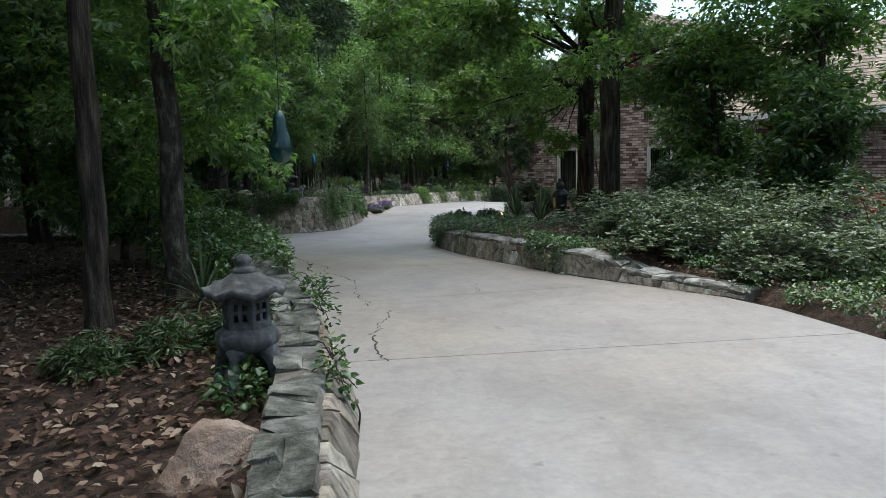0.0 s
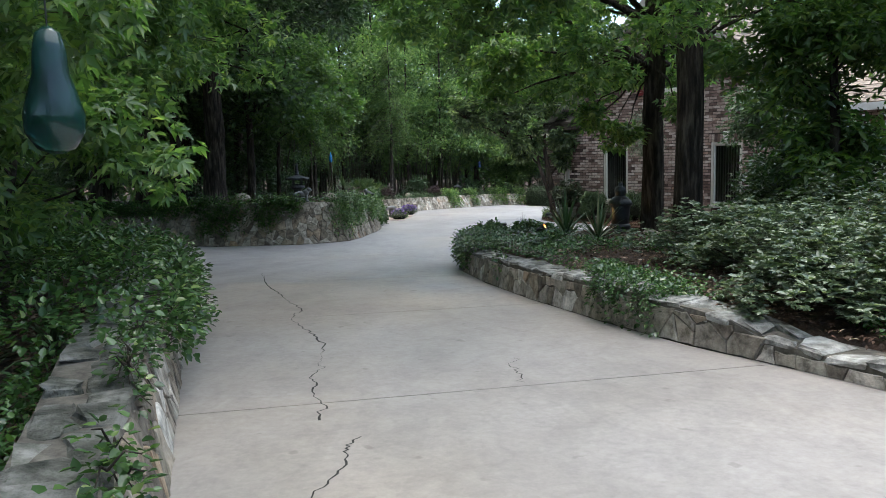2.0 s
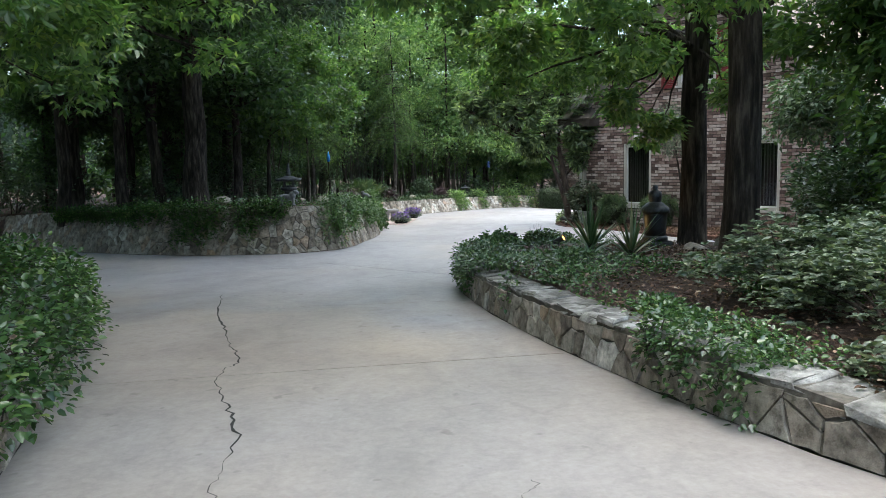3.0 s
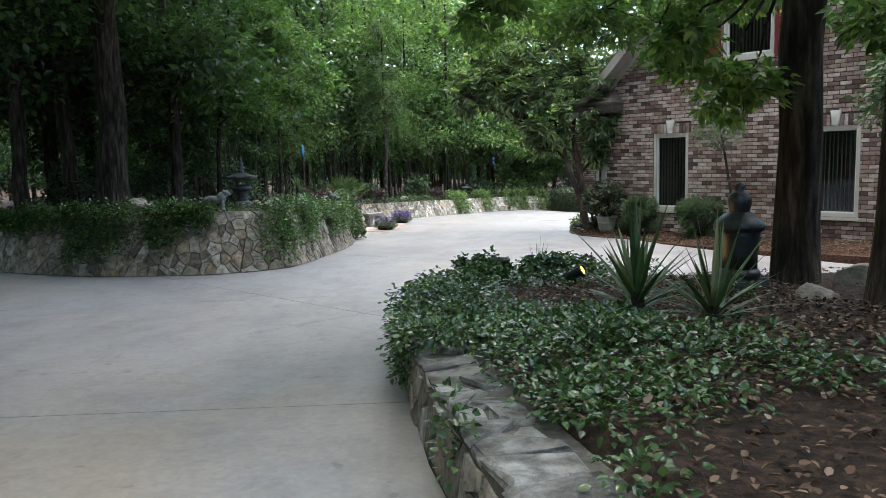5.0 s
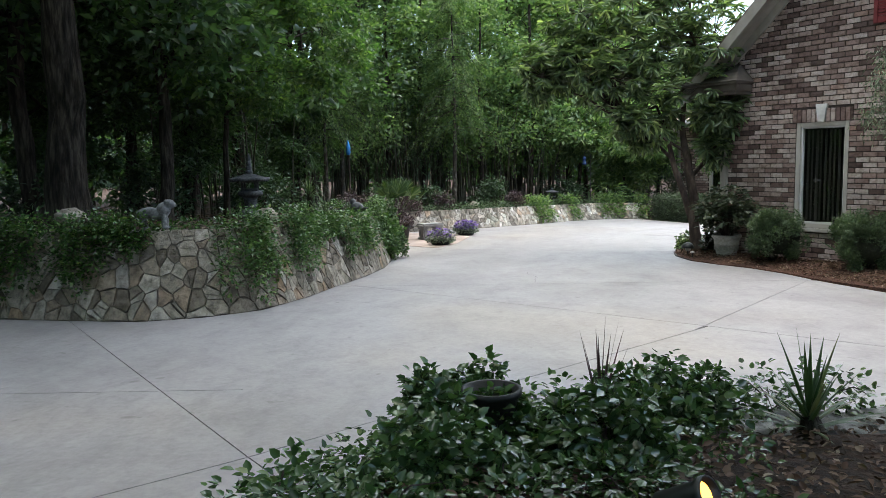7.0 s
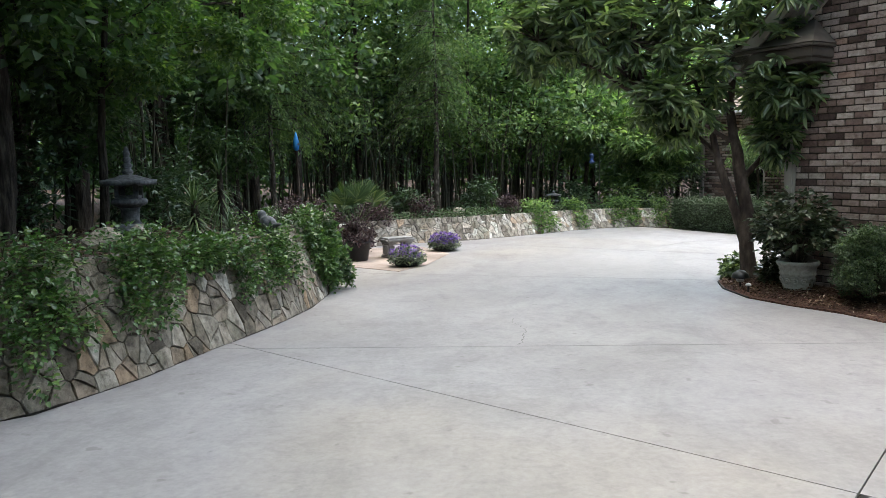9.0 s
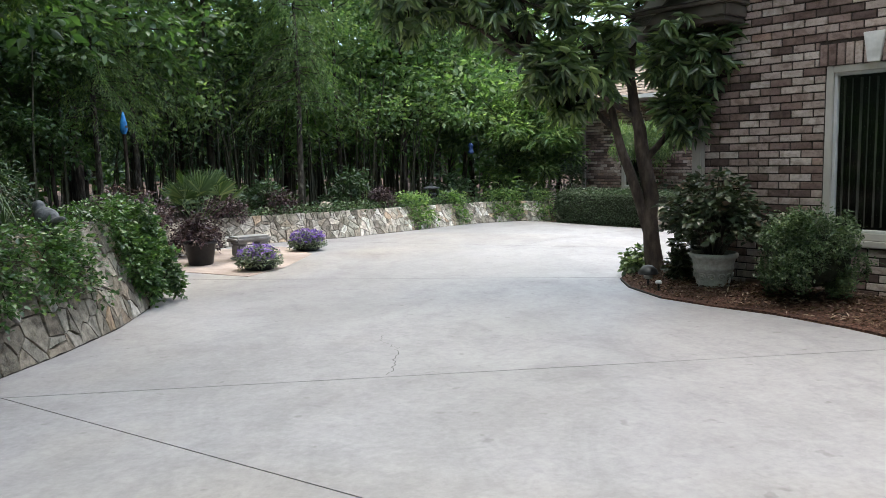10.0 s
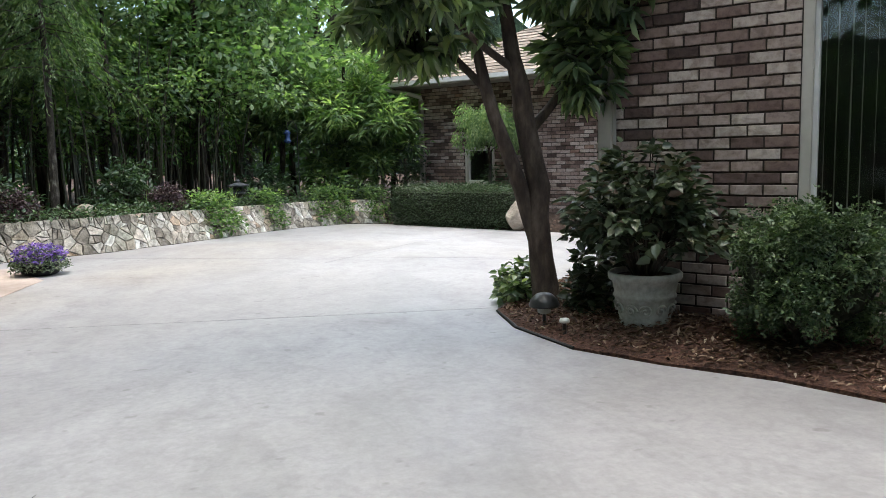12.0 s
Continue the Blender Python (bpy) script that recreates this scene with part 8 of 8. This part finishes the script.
path_light(5.98, 25.6, -0.8)
t = thing("spike_light", "tiny silver solar spike light in the mulch", "garden light", Matrix.Translation((5.98, 25.3, -0.8)))
smooth(part("spike", tube([(0, 0, -0.05), (0, 0, 0.09)], [0.012, 0.014], 8), M_BLACK, t))
smooth(part("cap", lathe([(0.032, 0.09), (0.034, 0.1), (0.028, 0.115), (0.006, 0.12)], 16), M_METALTRIM, t))


def spot_light(x, y, z):
    t = thing("spot_light", "black garden spotlight glowing amber among ivy", "garden light", pose(x, y, z, 0, 0, -40) @ Matrix.Scale(0.8, 4))
    part("spike", tube([(0, 0, -0.1), (0, 0, 0.07)], [0.012, 0.012], 8), M_BLACK, t)
    m = pose(0, 0, 0.1, 0, 62, 0)
    v, f = lathe([(0.03, -0.1), (0.045, -0.08), (0.05, 0.06), (0.06, 0.08), (0.06, 0.1), (0.05, 0.1), (0.045, 0.07)], 20)
    smooth(part("housing", ([tuple(m @ Vector(p)) for p in v], f), M_BLACK, t))
    v, f = lathe([(0.044, 0.072), (0.044, 0.078)], 20)
    mt, nodes, links, b = material("amber_lamp", 0.3)
    b.inputs["Base Color"].default_value = (0.3, 0.12, 0.01, 1)
    b.inputs["Emission Color"].default_value = (1.0, 0.42, 0.05, 1)
    b.inputs["Emission Strength"].default_value = 2.5
    part("lens", ([tuple(m @ Vector(p)) for p in v], f), mt, t)
    lamp = bpy.data.lights.new("spot", "SPOT")
    lamp.energy, lamp.color, lamp.spot_size, lamp.shadow_soft_size = 3.0, (1.0, 0.6, 0.2), radians(80), 0.03
    lo2 = new("spot_beam", lamp)
    w = pose(x, y, z, 0, 0, -40) @ Matrix.Scale(0.8, 4) @ m
    lo2.matrix_basis = look(tuple(w @ Vector((0, 0, 0.1))), tuple(w @ Vector((0, 0, 1.0))))
    return t


spot_light(3.13, 14.3, -0.03)
t = thing("nursery_pot", "black plastic nursery pot sitting in the ivy", "plant pot", Matrix.Translation((2.66, 15.2, -0.12)))
smooth(part("vessel", lathe([(0.075, 0.0), (0.08, 0.01), (0.1, 0.16), (0.112, 0.162), (0.112, 0.185), (0.098, 0.185), (0.092, 0.15)], 24), M_DARKPOT, t))

# ---- blue glass gourd on a pole and hanging feeder ----
mt_blue, nodes, links, b = material("blue_glaze", 0.25)
links.new(ramp(nodes, links, noise_out(nodes, links, 9, 3), [(0.3, (0.02, 0.13, 0.35)), (0.7, (0.05, 0.3, 0.62))]), b.inputs["Base Color"])
t = thing("birdhouse", "bright blue gourd birdhouse on a wooden pole", "birdhouse", Matrix.Translation((-0.65, 30.3, soil_at(-0.65, 30.3))))
smooth(part("pole", tube([(0, 0, -0.1), (0.01, 0, 0.9), (0, 0, 1.5)], [0.03, 0.028, 0.025], 8), M_BARK, t))
smooth(part("gourd", lathe([(0.01, 1.42), (0.045, 1.46), (0.06, 1.53), (0.05, 1.62), (0.028, 1.71), (0.01, 1.78)], 20), mt_blue, t))
# entrance drawn as a black disc, its inner shade put into the colour
part("hole", tube([(0.05, -0.032, 1.55), (0.053, -0.034, 1.55)], [0.022, 0.022], 12), M_BLACK, t)
M_BLUEDARK = surface("dark_blue_paint", [(0.3, (0.012, 0.03, 0.1)), (0.7, (0.025, 0.06, 0.18))], 9, 0.5)
fx, fy = 5.6, 37.0
t = thing("bird_feeder", "small dark blue bird feeder on a thin hook", "bird feeder", Matrix.Translation((fx, fy, soil_at(fx, fy))))
part("hook", tube([(0.2, 0, -0.1), (0.2, 0, 1.5), (0.12, 0, 1.66), (0.02, 0, 1.62), (0, 0, 1.5)], [0.008] * 5, 6), M_BLACK, t)
smooth(part("body", lathe([(0.035, 1.2), (0.075, 1.23), (0.075, 1.26), (0.05, 1.28), (0.05, 1.38), (0.075, 1.4), (0.03, 1.47)], 18), M_BLUEDARK, t))


# ---- teal glass gourd hanging from the oak bough over the wall ----
mt_teal, nodes, links, b = material("teal_glass", 0.12)
links.new(ramp(nodes, links, noise_out(nodes, links, 7, 3), [(0.3, (0.012, 0.035, 0.033)), (0.7, (0.03, 0.12, 0.105))]), b.inputs["Base Color"])
b.inputs["Transmission Weight"].default_value = 0.6
t = thing("hanging_gourd", "dark teal glass gourd hanging from a bough over the wall", "garden ornament", Matrix.Translation((-0.33, 5.3, 1.18)))
smooth(part("gourd", lathe([(0.012, 0.0), (0.05, 0.015), (0.078, 0.06), (0.08, 0.11), (0.064, 0.17), (0.048, 0.22), (0.044, 0.28), (0.034, 0.33), (0.012, 0.35)], 24), mt_teal, t))
part("wire", tube([(0, 0, 0.34), (0.004, 0, 1.0), (0, 0.01, 1.8)], [0.0025] * 3, 5), M_BLACK, t)


# ---- parked red car beyond the shrubs ----
def car(x, y, z, rz, paint, label):
    t = thing("car", label, "car", pose(x, y, z, 0, 0, rz))
    prof = [(-2.1, 0.35), (-2.12, 0.62), (-1.9, 0.78), (-1.2, 0.86), (-0.7, 1.22), (0.1, 1.3), (0.8, 1.2), (1.3, 0.9), (1.95, 0.75), (2.12, 0.55), (2.08, 0.3)]
    bm = bmesh.new()
    rings = []
    for w, k in ((-0.86, 0.97), (-0.8, 1.0), (0.8, 1.0), (0.86, 0.97)):
        rings.append([bm.verts.new((px, w * (1 if pz < 0.9 else 0.8), 0.3 + (pz - 0.3) * k)) for px, pz in prof])
    for a, b2 in zip(rings, rings[1:]):
        for i in range(len(prof) - 1):
            bm.faces.new((a[i], a[i + 1], b2[i + 1], b2[i]))
    bm.faces.new(rings[0])
    bm.faces.new(rings[-1][::-1])
    bmesh.ops.recalc_face_normals(bm, faces=bm.faces[:])
    bmesh.ops.bevel(bm, geom=bm.edges[:], offset=0.03, segments=2, affect="EDGES")
    smooth(part("body", bm, paint, t))
    for s in (-1, 1):
        verts = [(-0.95, s * 0.79, 0.95), (0.95, s * 0.79, 0.95), (0.65, s * 0.69, 1.17), (-0.6, s * 0.69, 1.17)]
        part("side_window", (verts, [(0, 1, 2, 3)]), M_BLACK, t)
        for px in (-1.35, 1.35):
            m = pose(px, s * 0.8, 0.32, 90, 0, 0)
            v, f = lathe([(0.2, -0.1), (0.31, -0.1), (0.32, -0.06), (0.32, 0.06), (0.31, 0.1), (0.2, 0.1)], 24)
            wheel = part("wheel", ([tuple(m @ Vector(q)) for q in v], f), M_BLACK, t)
            v, f = lathe([(0.05, -0.105), (0.2, -0.09), (0.2, 0.09), (0.05, 0.105)], 20)
            part("rim", ([tuple(m @ Vector(q)) for q in v], f), M_METALTRIM, wheel)
    return t


M_RED = surface("red_car_paint", [(0.3, (0.2, 0.008, 0.01)), (0.7, (0.24, 0.012, 0.014))], 3, 0.22, spec=0.6)
M_BLUE = surface("blue_car_paint", [(0.3, (0.012, 0.016, 0.12)), (0.7, (0.018, 0.022, 0.16))], 3, 0.22, spec=0.6)
car(10.0, 15.3, drive_z(10.0, 15.3), -54, M_RED, "low glossy red car parked beyond the shrubs")
car(12.9, 11.6, drive_z(12.9, 11.6), -54, M_BLUE, "dark blue car parked beyond the shrubs")

# ---- the bricks of the gable wall ----
boxes = brick_row(0.0, 7.0, -1.12, gable_top, [W1, W2, WUP] + SOLD)
nearest = set(sorted(boxes, key=lambda q: (q[0] + q[1]) / 2 * 0.8 + abs((q[2] + q[3]) / 2 - 0.6) * 0.7)[:300])
lay_bricks(boxes, front, I4, lambda q: q in nearest, 21)
